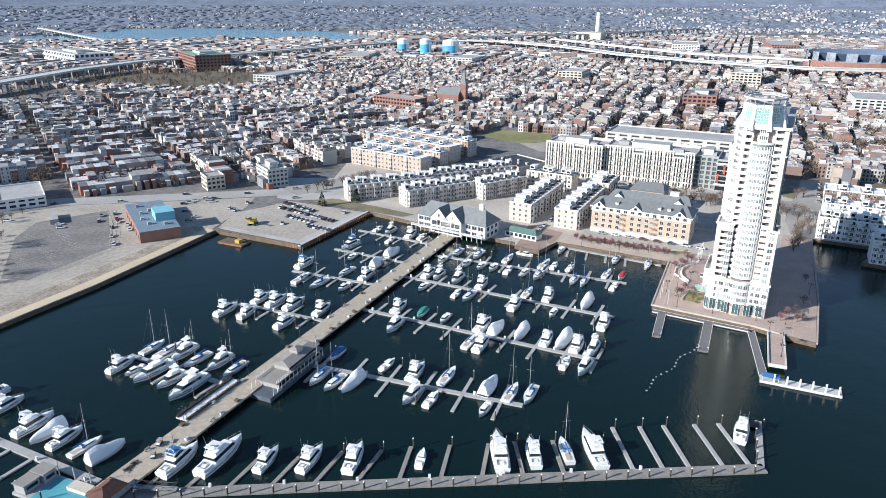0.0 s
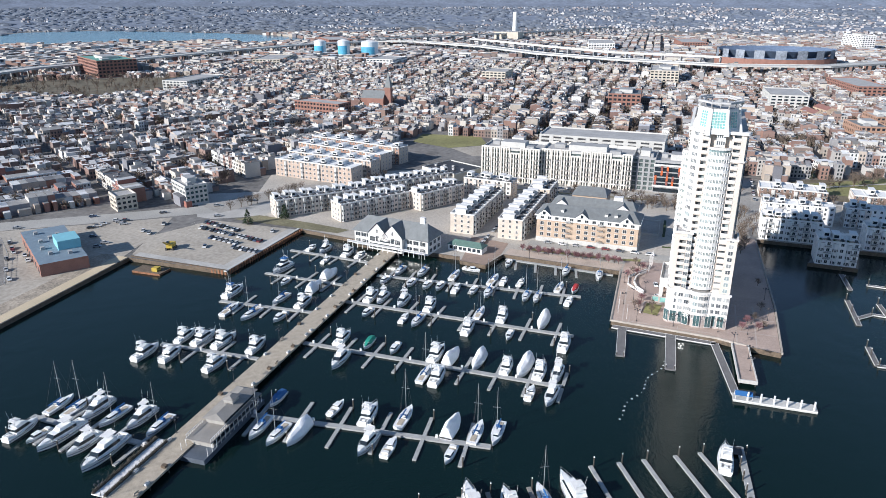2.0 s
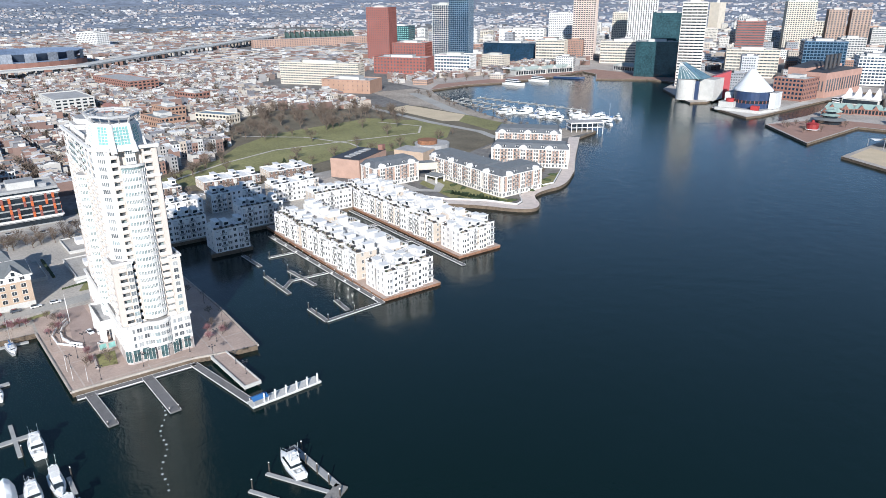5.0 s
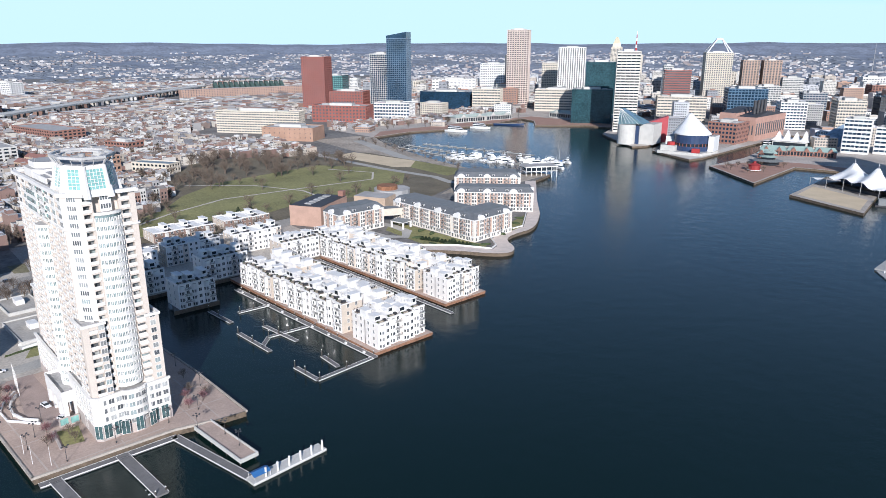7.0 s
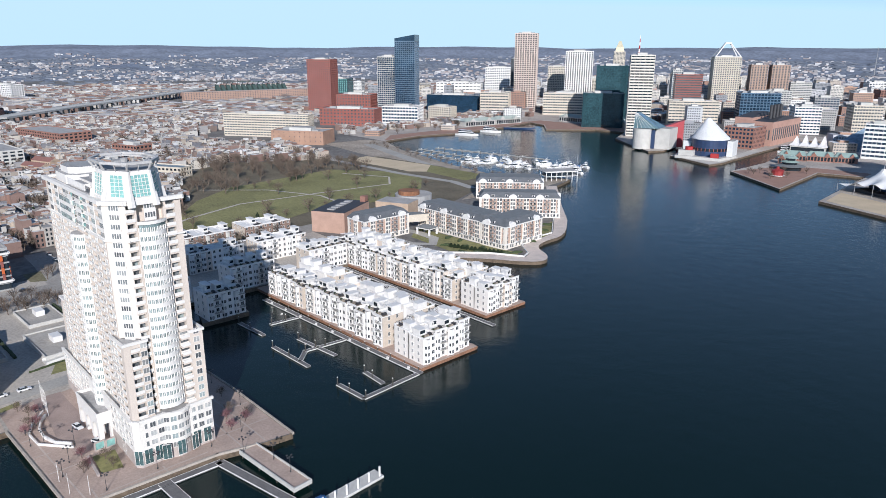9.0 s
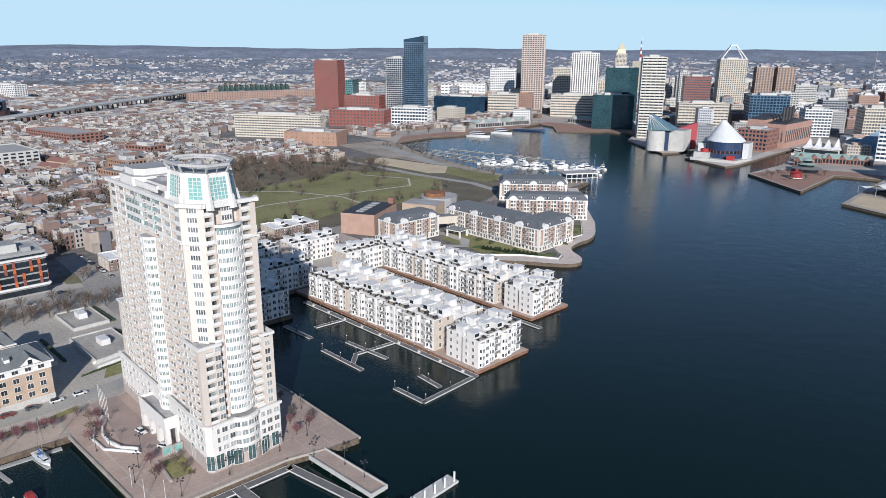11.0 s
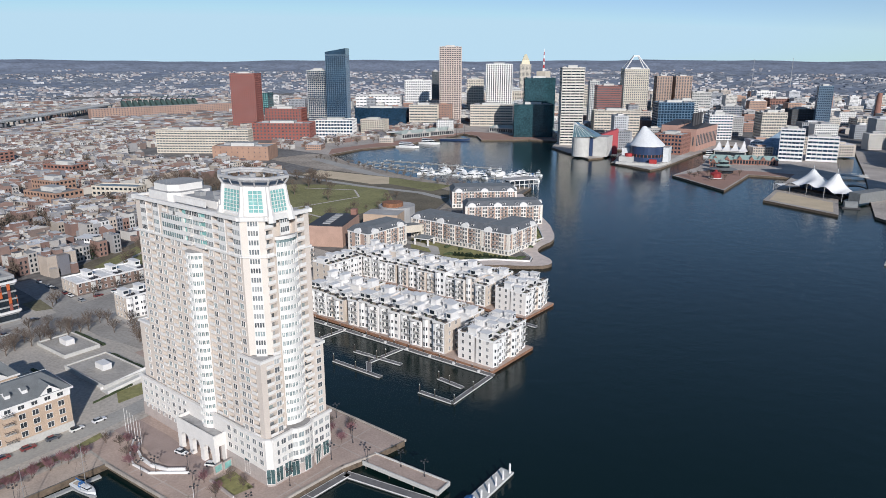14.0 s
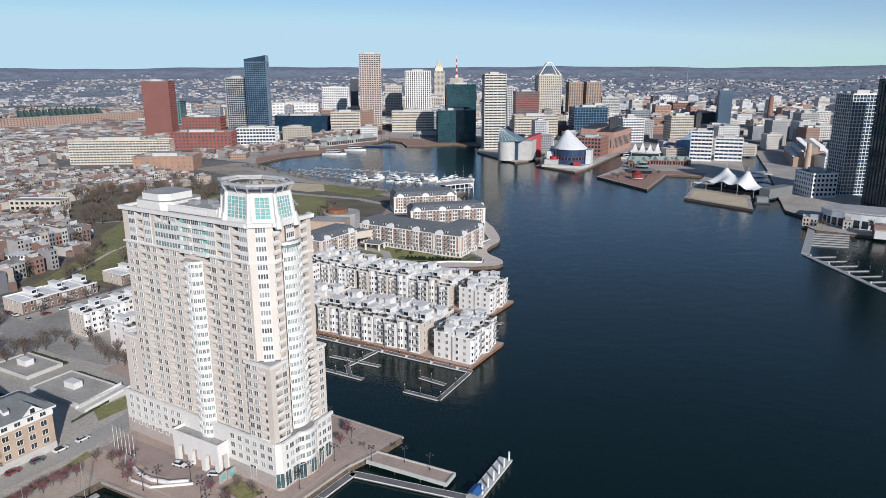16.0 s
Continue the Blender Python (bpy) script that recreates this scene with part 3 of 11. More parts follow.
        g.box(w * 0.08, w * 0.2, d * 0.12, d * 0.18, h - 0.5, h + 0.35, 3)
        part("terrace_rail", g, ob, "black roof-terrace railing, plank deck and table")
    return ob


END_BRICK = mat("end_wall_brick", (0.60, 0.52, 0.44), 0.88, var=0.15, scale=0.3, fine=3.0)


TERRACE_ROOF = mat("row_roof", (0.46, 0.45, 0.44), 0.85, var=0.3, scale=0.15, fine=0.8)
END_WHITE = mat("end_wall_white", (0.80, 0.76, 0.72), 0.8, var=0.12, scale=0.3)


def terrace(x, y, deg, count, w, d, h, wall, storeys, label, group, styles=(1, 2, 0), category="townhouse", z=LAND, jog=0.0, ends=(0, 1), uneven=0.0, fine=True, end_mat=None):
    """A row of units that starts at (x, y) and runs along deg, fronts to its right hand; the chosen end walls are brick with windows."""
    kinds = [townhouse(w, d, h, wall, storeys, s, fine) for s in styles]
    sh = h / storeys
    row_rng = random.Random(int(x * 7 + y * 13))
    row = []
    for i in range(count):
        j = (i % 2) * jog
        m = pose(x, y, z, 0, 0, deg) @ pose(i * w, j, 0) @ Matrix.Diagonal((1, 1, 1 + uneven * row_rng.choice((-1, -0.4, 0, 0, 0.5, 1)), 1))
        if i < len(kinds):
            ob = kinds[i]
            ob.matrix_basis = m
        else:
            ob = copy_thing(kinds[i % len(kinds)], m)
        row.append(tagged(ob, label, category, group))
    for e in ends:
        ob, x0, turn = (row[-1], w + 0.16, 90) if e else (row[0], -0.16, -90)
        g = Geo(end_mat or END_BRICK, WHITE, HOUSE_GLASS)
        g.box(x0 if x0 < 0 else w, 0 if x0 < 0 else x0, 0.0, d, 0, h - 0.8)
        if not fine:
            for k in range(storeys):
                for q in (0.22, 0.5, 0.78):
                    joined(g, window_mesh(1.0, sh * 0.48), pose(x0, d * q, k * sh + sh * 0.25, 0, 0, turn), 1)
        part("end_wall", g, ob, "pale end wall with windows")
        for k in range(storeys if fine else 0):
            for q in (0.3, 0.7):
                part("window", window_mesh(1.0, sh * 0.48), ob, at=pose(x0, d * q, k * sh + sh * 0.25, 0, 0, turn))
    for ob in kinds[count:]:
        for c in list(ob.children):
            bpy.data.objects.remove(c)
        bpy.data.objects.remove(ob)

# ---- the residential tower ----
FH = 2.62  # storey height of the shaft
Z0, Z1, ZC = 14.5, 77.4, 66.9  # top of the base, main cornice, upper string course
tower = thing("residential_tower", 0, 0, LAND, 0, "tall cream and white apartment tower with a teal-glazed octagonal crown", "apartment tower")
FACE = mat("tower_brick", (0.66, 0.58, 0.51), 0.85, var=0.10, scale=0.15, fine=2.5)
TRIM = mat("tower_white", (0.76, 0.735, 0.70), 0.7, var=0.08, scale=0.2, fine=1.5)
BLINDS = mat("tower_window_glass", (0.15, 0.17, 0.18), 0.12, var=0.3, scale=0.4, fine=1.2, palette=[(0.10, 0.11, 0.12), (0.36, 0.38, 0.38), (0.20, 0.22, 0.23), (0.46, 0.47, 0.46), (0.13, 0.14, 0.15), (0.32, 0.38, 0.38), (0.26, 0.27, 0.27)])
BAND_GLASS = mat("tower_band_glass", (0.21, 0.28, 0.28), 0.1, var=0.6, scale=0.35, fine=0.9)
STONE = mat("tower_plinth", (0.46, 0.40, 0.37), 0.85, var=0.15, scale=0.3, fine=2.0)


def arc(cx, cy, r, a0, a1, n):
    return [(cx + r * math.cos(radians(a0 + (a1 - a0) * i / n)), cy + r * math.sin(radians(a0 + (a1 - a0) * i / n))) for i in range(n + 1)]


BOW = arc(-3.2, 10.75, 5.6, -42, 42, 8)  # bow of the harbour front
BAY = arc(-27, 0.8, 3.5, 195, 345, 8)  # round bay of the long front
# core, set back behind the balconies
g = Geo(FACE, FLATROOF, STONE)
g.prism([(-56.5, 1.6), (-5, 1.6), (-1.2, 4.8), (-1.2, 20), (-56.5, 20)], Z0 - 0.5, Z1 - 0.2, 0, 1)
g.box(-65, -56.5, 2, 16, Z0 - 0.5, 34.0, 0, 1)
part("core", g, tower)
# facade spans of the long front between balcony slots
SLOTS = [-50.3, -41.6, -32.4, -21.7, -16.0, -9.3]
SW = 1.25
edges = [-58.0] + [e for s in SLOTS for e in (s - SW, s + SW)] + [-4.6]
for a, b in zip(edges[::2], edges[1::2]):
    g = Geo(FACE, FLATROOF)
    g.box(a, b, 0, 1.62, Z0 - 0.3, Z1, 0, 1)
    part("facade_panel", g, tower)
g = Geo(FACE, FLATROOF)
g.box(-58, -56.4, 1.62, 20, Z0 - 0.3, Z1, 0, 1)
part("end_wall", g, tower)
g = Geo(FACE, TRIM)
g.box(-66, -57.95, 0.8, 2.1, Z0 - 0.3, 34.5, 0, 1)
g.box(-66, -64.9, 2.1, 16, Z0 - 0.3, 34.5, 0, 1)
part("low_wing", g, tower)
# chamfered white corner with four-light windows
g = Geo(mat("tower_pale_render", (0.72, 0.65, 0.58), 0.8, var=0.1, scale=0.2), FLATROOF)
g.prism([(-4.6, 0.02), (0.5, 4.4), (-1.2, 4.8), (-4.8, 1.6)], 38.5, Z1 + 0.05, 0, 1)
part("corner_bay", g, tower)
# harbour front
g = Geo(FACE, FLATROOF)
g.box(-1.25, 0.5, 6.4, 7.1, Z0 - 0.3, Z1, 0, 1)
g.box(-1.25, 0.5, 14.4, 15.2, Z0 - 0.3, Z1, 0, 1)
g.box(-1.25, 0.5, 17.6, 19.4, Z0 - 0.3, Z1, 0, 1)
part("harbour_front", g, tower)
g = Geo(BLUE_GLASS, FACE)
g.box(-6.5, -2.0, 20.0, 20.25, 38, Z1 - 2, 0)
part("side_glazing", g, tower, "blue glazed strip on the shaded side")
g = Geo(FACE, TRIM, FLATROOF)
g.box(-7.5, 1.6, 17.6, 21.6, Z0 - 0.3, 37.0, 0, 2)
part("flank", g, tower)
g = Geo(FACE, FLATROOF)
g.prism([(-8.0, -1.3), (-3.0, -1.3), (-3.0, 1.0), (-8.0, 1.0)], Z0 - 0.3, 38.2, 0, 1)
g.box(-0.6, 1.6, -1.3, 0.6, Z0 - 0.3, 38.2, 0, 1)
g.box(-0.6, 1.6, 3.2, 5.2, Z0 - 0.3, 38.2, 0, 1)
g.box(-4.6, -0.4, 0.6, 4.4, Z0 - 0.3, 38.19, 0, 1)
g.box(-2.98, -0.62, -1.28, 0.6, 36.6, 38.17, 0, 1, True)
g.box(-0.4, 1.58, 0.62, 3.18, 36.6, 38.18, 0, 1, True)
part("corner_block", g, tower)
# round bay and bow: glass drum with white spandrels storey by storey
for poly, zlo, zhi, nm in ((BAY, 9.5, 64.5, "bay"), (BOW, Z0 + 1.0, 71.5, "bow")):
    g = Geo(BAND_GLASS)
    cx, cy = sum(p[0] for p in poly) / len(poly), sum(p[1] for p in poly) / len(poly)
    inner = [(cx + (x - cx) * 0.96, cy + (y - cy) * 0.96) for x, y in poly]
    g.prism(inner, zlo, zhi - 0.3)
    drum = part(nm + "_glazing", g, tower, "curved band windows")
    g = Geo(TRIM)
    g.prism(poly, 0, FH * 0.52, cap=True)
    g.f.append(list(range(len(poly)))[::-1])
    g.m.append(0)
    for i in range(0, len(poly)):
        x, y = poly[i]
        g.cyl(x - (x - cx) * 0.03, y - (y - cy) * 0.03, FH * 0.52, FH, 0.2, 6)
    for i in range(len(poly) - 1):
        x, y = (poly[i][0] + poly[i + 1][0]) / 2, (poly[i][1] + poly[i + 1][1]) / 2
        g.cyl(x - (x - cx) * 0.03, y - (y - cy) * 0.03, FH * 0.52, FH, 0.08, 4)
    me = g.mesh("spandrel")
    k, z = 0, zlo
    while z < zhi - FH * 0.4:
        part("spandrel", me, drum, at=pose(0, 0, z))
        z += FH
    g = Geo(TRIM, FLATROOF)
    out = [(cx + (x - cx) * 1.05, cy + (y - cy) * 1.05) for x, y in poly]
    g.prism(out, zhi - 0.2, zhi + 0.7, 0, 1)
    part("cap", g, drum)
# balconies: slab, parapet and dark opening behind
g = Geo(FACE, DARK, BLINDS, TRIM)
g.box(-SW, SW, 0.0, 1.5, -0.12, 0.12, 0, bottom=True)
g.box(-SW, SW, -0.12, 0.1, 0.12, 1.05, 3, bottom=True)
g.box(-SW, SW, 0.0, 0.4, FH - 0.42, FH - 0.12, 0, bottom=True)
g.box(-SW + 0.1, SW - 0.1, 1.5, 1.58, 0.2, 2.2, 2)
BALC = g.mesh("balcony")
floors = [Z0 + k * FH for k in range(24)]
for z in floors:
    for sx in SLOTS:
        part("balcony", BALC, tower, at=pose(sx, 0, z))
    part("balcony", BALC, tower, at=pose(0.5, 5.4, z, 0, 0, 90))
    part("balcony", BALC, tower, at=pose(0.5, 16.4, z, 0, 0, 90))
    if z < 36:
        part("balcony", BALC, tower, at=pose(-1.8, -1.3, z, 0, 0, 0))
        part("balcony", BALC, tower, at=pose(1.6, 1.9, z, 0, 0, 90))
# plain windows of the long front
WIN_T = window_mesh(1.6, 1.55, TRIM, BLINDS)
for z in floors[:-4]:
    for x in (-56.0, -53.2, -47.4, -44.5, -38.7, -35.4, -19.0, -12.7, -6.4):
        part("window", WIN_T, tower, at=pose(x, 0, z + 0.75))
    if z < 32:
        part("window", WIN_T, tower, at=pose(-62, 0.8, z + 0.75))
# upper storeys: white window panels under the main cornice
g = Geo(TRIM, BLINDS)
g.box(-1.6, 1.6, -0.14, 0, 0.0, FH, 0, bottom=True)
for i in range(4):
    a = -1.45 + i * 0.74
    g.box(a + 0.05, a + 0.55, -0.2, -0.1, 0.9, 2.25, 1)
PANEL = g.mesh("window_panel")
for z in floors[-4:]:
    for x in (-53.6, -46.4, -37.5, -35.0, -28.5, -25.2, -18.9, -13.0, -6.2):
        part("window_panel", PANEL, tower, at=pose(x, 0, z))
# four-light windows of the chamfered corner
ca = math.degrees(math.atan2(4.4, 5.1))
for z in floors[9:]:
    part("window_panel", PANEL, tower, at=pose(-2.05, 2.2, z, 0, 0, ca) @ Matrix.Diagonal((0.95, 1, 1, 1)))
for z in floors[-2:]:
    part("window_panel", PANEL, tower, at=pose(0.55, 10.7, z, 0, 0, 90))
for z in floors[:9]:
    part("window", WIN_T, tower, at=pose(1.6, 19.6, z + 0.75, 0, 0, 90))
for z in floors[:9]:
    part("balcony", BALC, tower, at=pose(1.62, 16.4, z, 0, 0, 90))
    for x in (-6.8, -4.4):
        part("window", WIN_T, tower, at=pose(x, -1.3, z + 0.75))
    part("window", WIN_T, tower, at=pose(1.6, 4.2, z + 0.75, 0, 0, 90))
for z in (6.4, 9.2, 12.0):
    for y in (1.2, 3.6, 5.9, 15.7, 18.0, 20.4):
        part("window", WIN_T, tower, at=pose(3.14 if y < 10 else 3.0, y, z, 0, 0, 90))
# string courses and cornices
def course(name, pts, z, h, out):
    g = Geo(TRIM)
    for k, ((ax, ay), (bx, by)) in enumerate(zip(pts, pts[1:])):
        d = Vector((bx - ax, by - ay)).normalized()
        n = Vector((d.y, -d.x))
        z += 0.008 if k % 2 else -0.008
        ext = out * (0.96 if k % 2 else 1.03)  # no two end faces in one plane
        p = [(ax - d.x * ext, ay - d.y * ext), (bx + d.x * ext, by + d.y * ext)]
        q = [(p[1][0] + n.x * out, p[1][1] + n.y * out), (p[0][0] + n.x * out, p[0][1] + n.y * out)]
        r = [(p[0][0] - n.x * 0.3, p[0][1] - n.y * 0.3), (p[1][0] - n.x * 0.3, p[1][1] - n.y * 0.3)]
        g.prism([q[1], q[0], r[1], r[0]], z, z + h)
        g.face([(x, y, z) for x, y in (r[0], r[1], q[0], q[1])])
    part(name, g, tower)


FRONT = [(-58, 20), (-58, 0), (-4.6, 0), (0.5, 4.4), (0.5, 19.4), (-1, 20.1)]
course("string_course", FRONT, ZC, 0.5, 0.45)
course("cornice", FRONT, Z1 - 0.3, 1.1, 0.8)
course("string_course", [(-66, 16), (-66, 0.8), (-58, 0.8)], 34.0, 0.7, 0.4)
course("string_course", [(-8, -1.3), (1.6, -1.3), (1.6, 5.2)], 37.8, 0.8, 0.4)
course("string_course", [(1.6, 17.6), (1.6, 21.6), (-7, 21.6)], 36.8, 0.8, 0.4)
for x, y, z, hh, r in ((1.6, -1.3, 37.8, 0.8, 0.4), (1.6, 21.6, 36.8, 0.8, 0.4), (-4.6, 0, Z1 - 0.3, 1.1, 0.8), (0.5, 4.4, Z1 - 0.3, 1.1, 0.8), (0.5, 19.4, Z1 - 0.3, 1.1, 0.8), (-58, 0, Z1 - 0.3, 1.1, 0.8), (-66, 0.8, 34.0, 0.7, 0.4), (1.8, -1.8, Z0 - 0.2, 0.8, 0.5), (3.2, -0.4, Z0 - 0.2, 0.8, 0.5), (-67, -0.6, Z0 - 0.2, 0.8, 0.5)):
    g = Geo(TRIM)
    g.cyl(x, y, z - 0.02, z + hh + 0.02, r, 8)
    part("corner_block", g, tower)
# loggias of the top storeys between the white panels
LOGGIA = Geo(TRIM, DARK, TEAL_GLASS)
LOGGIA.box(-2.4, 2.4, -0.9, 0.0, -0.15, 0.15, 0, bottom=True)
LOGGIA.box(-2.4, 2.4, -0.95, -0.8, 0.15, 1.1, 0, bottom=True)
LOGGIA.box(-2.2, 2.2, -0.06, -0.02, 0.2, 2.3, 2)
LOGGIA.box(-0.08, 0.08, -0.16, -0.06, 0.2, 2.3, 0)
LOGGIA = LOGGIA.mesh("loggia")
for z in floors[-4:]:
    for x in (-22.8, -29.8):
        part("loggia", LOGGIA, tower, "white loggia with pale glazing", at=pose(x, 0, z))
# stepped centre of the top storeys
g = Geo(TRIM, BAND_GLASS, FLATROOF)
g.box(-43, -31, -0.5, 1, Z1 - 10.5, Z1 - 2.8, 0, 2)
for k in range(3):
    for j in range(9):
        g.box(-42.4 + j * 1.2, -41.6 + j * 1.2, -0.58, -0.4, Z1 - 9.6 + k * FH, Z1 - 8.2 + k * FH, 1)
part("top_bay", g, tower, "white bay with rows of pale windows")
# base
BASE = [(-67, -0.6), (1.8, -1.8), (3.2, -0.4)] + [(p[0] + 2.1, p[1]) for p in BOW] + [(2.8, 21.8), (-8, 22.2), (-67, 20.5)]
g = Geo(mat("tower_base_render", (0.76, 0.725, 0.68), 0.8, var=0.1, scale=0.15, fine=2.0), FLATROOF)
g.prism(BASE, 4.7, Z0, 0, 1)
part("base", g, tower, "white rendered base storeys")
g = Geo(STONE)
g.prism([(x * 1.002 + (0.06 if x > 0 else -0.06), y + (-0.06 if y < 5 else 0.06)) for x, y in BASE], 0, 4.7)
part("plinth", g, tower, "brown stone plinth")
cxb = [(p[0] + 2.1, p[1]) for p in BOW]
course("string_course", [(-67, -0.6), (1.8, -1.8), (3.2, -0.4)] + cxb + [(2.8, 21.8)], Z0 - 0.2, 0.8, 0.5)
TALL = window_mesh(2.3, 4.6, TRIM, mat("base_teal_glass", (0.075, 0.135, 0.14), 0.1, var=0.5, scale=0.3, fine=0.8))
for x, y, a in ((-1.2, -1.55, -1), (-4.2, -1.45, -1), (2.6, -1.0, 45), (4.6, 6.4, 70), (5.0, 10.7, 90), (4.6, 15.0, 110), (3.05, 19.6, 90), (3.05, 16.4, 90), (3.25, 1.6, 90), (3.2, 4.8, 90), (-7.6, -1.5, -1), (-12, -1.35, -1), (-15.6, -1.3, -1)):
    part("tall_window", TALL, tower, at=pose(x, y - 0.12, 0.9, 0, 0, a))
for z in (3.6, 6.4, 9.2, 12.0):
    for x in (-64, -60.5, -57, -53.5, -50, -46.5, -43, -40, -15.6, -12.5, -9.4, -6.3, -3.2, -0.2):
        if z < 6 and x > -16:
            continue
        part("window", WIN_T, tower, at=pose(x, -0.6 - (x + 67) * 0.0174 - 0.03, z))
    for i in (1, 3, 5, 7):
        (ax, ay), (bx, by) = cxb[i - 1], cxb[i]
        part("window", WIN_T, tower, at=pose((ax + bx) / 2 + 0.05, (ay + by) / 2, z, 0, 0, math.degrees(math.atan2(by - ay, bx - ax))))
# entrance portico with three arches
g = Geo(TRIM, FLATROOF)
PX0, PX1 = -38, -18
g.box(PX0, PX1, -5.5, -0.7, 6.6, 9.6, 0, 1, True)
portico = part("portico", g, tower, "white entrance portico roof")
for i in range(4):
    x = PX0 + 0.9 + i * (PX1 - PX0 - 1.8) / 3
    for y0, y1 in ((-5.4, -4.0), (-2.0, -0.7)):
        g = Geo(TRIM)
        g.box(x - 0.9, x + 0.9, y0, y1, 0, 6.6)
        part("column", g, portico)
for i in range(3):
    g = Geo(TRIM)
    xa = PX0 + 1.8 + i * (PX1 - PX0 - 1.8) / 3
    xb = xa + (PX1 - PX0 - 1.8) / 3 - 1.8
    n = 8
    for k in range(n):
        a0, a1 = math.pi * k / n, math.pi * (k + 1) / n
        cx, r = (xa + xb) / 2, (xb - xa) / 2
        p = [(cx - r * math.cos(a0), 4.0 + r * 1.1 * math.sin(a0)), (cx - r * math.cos(a1), 4.0 + r * 1.1 * math.sin(a1))]
        g.face([(p[0][0], -5.4, p[0][1]), (p[1][0], -5.4, p[1][1]), (p[1][0], -5.4, 6.7), (p[0][0], -5.4, 6.7)])
        g.face([(p[1][0], -5.4, p[1][1]), (p[0][0], -5.4, p[0][1]), (p[0][0], -4.0, p[0][1]), (p[1][0], -4.0, p[1][1])])
    part("arch", g, portico, "white round arch")
g = Geo(TRIM)
for a, b, c, d in ((PX0, PX1, -5.6, -5.3), (PX0 - 0.1, PX0 + 0.2, -5.3, -0.7), (PX1 - 0.2, PX1 + 0.1, -5.3, -0.7)):
    g.box(a, b, c, d, 9.6, 10.6)
part("balustrade", g, portico)
# roof: parapet, plant rooms, crown
g = Geo(TRIM, FLATROOF, GREY)
g.prism([(-56.5, 5), (-53.5, 2.2), (-43, 2.2), (-40, 5), (-40, 15), (-43, 17.5), (-53.5, 17.5), (-56.5, 15)], Z1 - 0.2, Z1 + 2.6, 0, 1)
g.prism([(-55, 6), (-52.5, 3.6), (-45, 3.6), (-42.5, 6), (-42.5, 14), (-45, 16), (-52.5, 16), (-55, 14)], Z1 + 2.6, Z1 + 4.6, 0, 2)
for k in range(5):
    g.tube((-52 + k * 2, 4.2, Z1 + 4.6), (-52 + k * 2, 4.2, Z1 + 5.9), 0.06, 4, 2)
part("plant_room", g, tower)
g = Geo(TRIM, GREY)
g.box(-39, -22, 5, 14, Z1 - 0.2, Z1 + 2.0, 0, 1)
g.box(-38, -22, 1.2, 1.5, Z1 + 0.8, Z1 + 2.6, 0)
g.box(-39, -30, 2.4, 5, Z1 - 0.2, Z1 + 1.3, 0, 1)
part("plant_room", g, tower)
for x, y, w, d, hh in ((-36, 7, 3, 2, 1.2), (-31, 10, 4, 2.5, 1.4), (-26, 7, 2.5, 3, 1.1)):
    g = Geo(GREY)
    g.box(x, x + w, y, y + d, Z1 + 2.0, Z1 + 2.0 + hh)
    part("roof_unit", g, tower)


def octagon(r, cx=-9.8, cy=9.0):
    """Stretched eight-sided plan of the crown."""
    return [(cx + 1.2 * r * math.cos(radians(22.5 + 45 * i)), cy + 0.83 * r * math.sin(radians(22.5 + 45 * i))) for i in range(8)]


CZ = Z1 - 1.5
g = Geo(TRIM)
g.prism(octagon(10.2), CZ + 1.0, CZ + 2.6)
rings = [[(x, y, CZ + 2.2) for x, y in octagon(9.9)], [(x, y, CZ + 9.8) for x, y in octagon(8.9)]]
g.loft(rings, 0, cap=False)
crown = part("crown", g, tower, "white octagonal crown with sloping sides")
for i in range(8):
    a0, a1, b0, b1 = rings[0][i], rings[0][(i + 1) % 8], rings[1][i], rings[1][(i + 1) % 8]

    def on(u, v, off):
        p = [(a0[k] * (1 - u) + a1[k] * u) * (1 - v) + (b0[k] * (1 - u) + b1[k] * u) * v for k in range(3)]
        return (p[0] + (p[0] + 9.8) * off, p[1] + (p[1] - 9.0) * off, p[2])

    wide = i % 2 == 1
    u0, u1, nu = (0.1, 0.9, 5) if wide else (0.24, 0.76, 3)
    g = Geo(TEAL_GLASS, TRIM)
    g.face([on(u0, 0.12, 0.012), on(u1, 0.12, 0.012), on(u1, 0.9, 0.012), on(u0, 0.9, 0.012)])
    for k in range(nu + 1):
        u = u0 + (u1 - u0) * k / nu
        g.tube(on(u, 0.12, 0.018), on(u, 0.9, 0.018), 0.09, 4, 1)
    for k in range(7):
        v = 0.12 + 0.78 * k / 6
        g.tube(on(u0, v, 0.018), on(u1, v, 0.018), 0.09, 4, 1)
    part("crown_window", g, crown, "large teal gridded window")
    g = Geo(TRIM)
    g.tube((rings[0][i][0], rings[0][i][1], CZ + 1), (rings[1][i][0], rings[1][i][1], CZ + 10.0), 0.85, 6, 0, 0.55)
    g.tube((rings[0][i][0] * 1.04 + 0.4, rings[0][i][1] * 1.06 - 0.5, CZ + 0.5), (rings[0][i][0], rings[0][i][1], CZ + 4.2), 1.15, 6, 0, 0.8)
    part("buttress", g, crown)
g = Geo(TRIM, mat("crown_roof", (0.42, 0.41, 0.40), 0.85, var=0.25, scale=0.3))
g.prism(octagon(8.9), CZ + 9.6, CZ + 10.1, 0, 1)
part("crown_deck", g, crown, "white parapet and grey roof deck")
RIM = mat("crown_rim_metal", (0.50, 0.49, 0.48), 0.6, var=0.15, scale=0.5)
g = Geo(RIM)
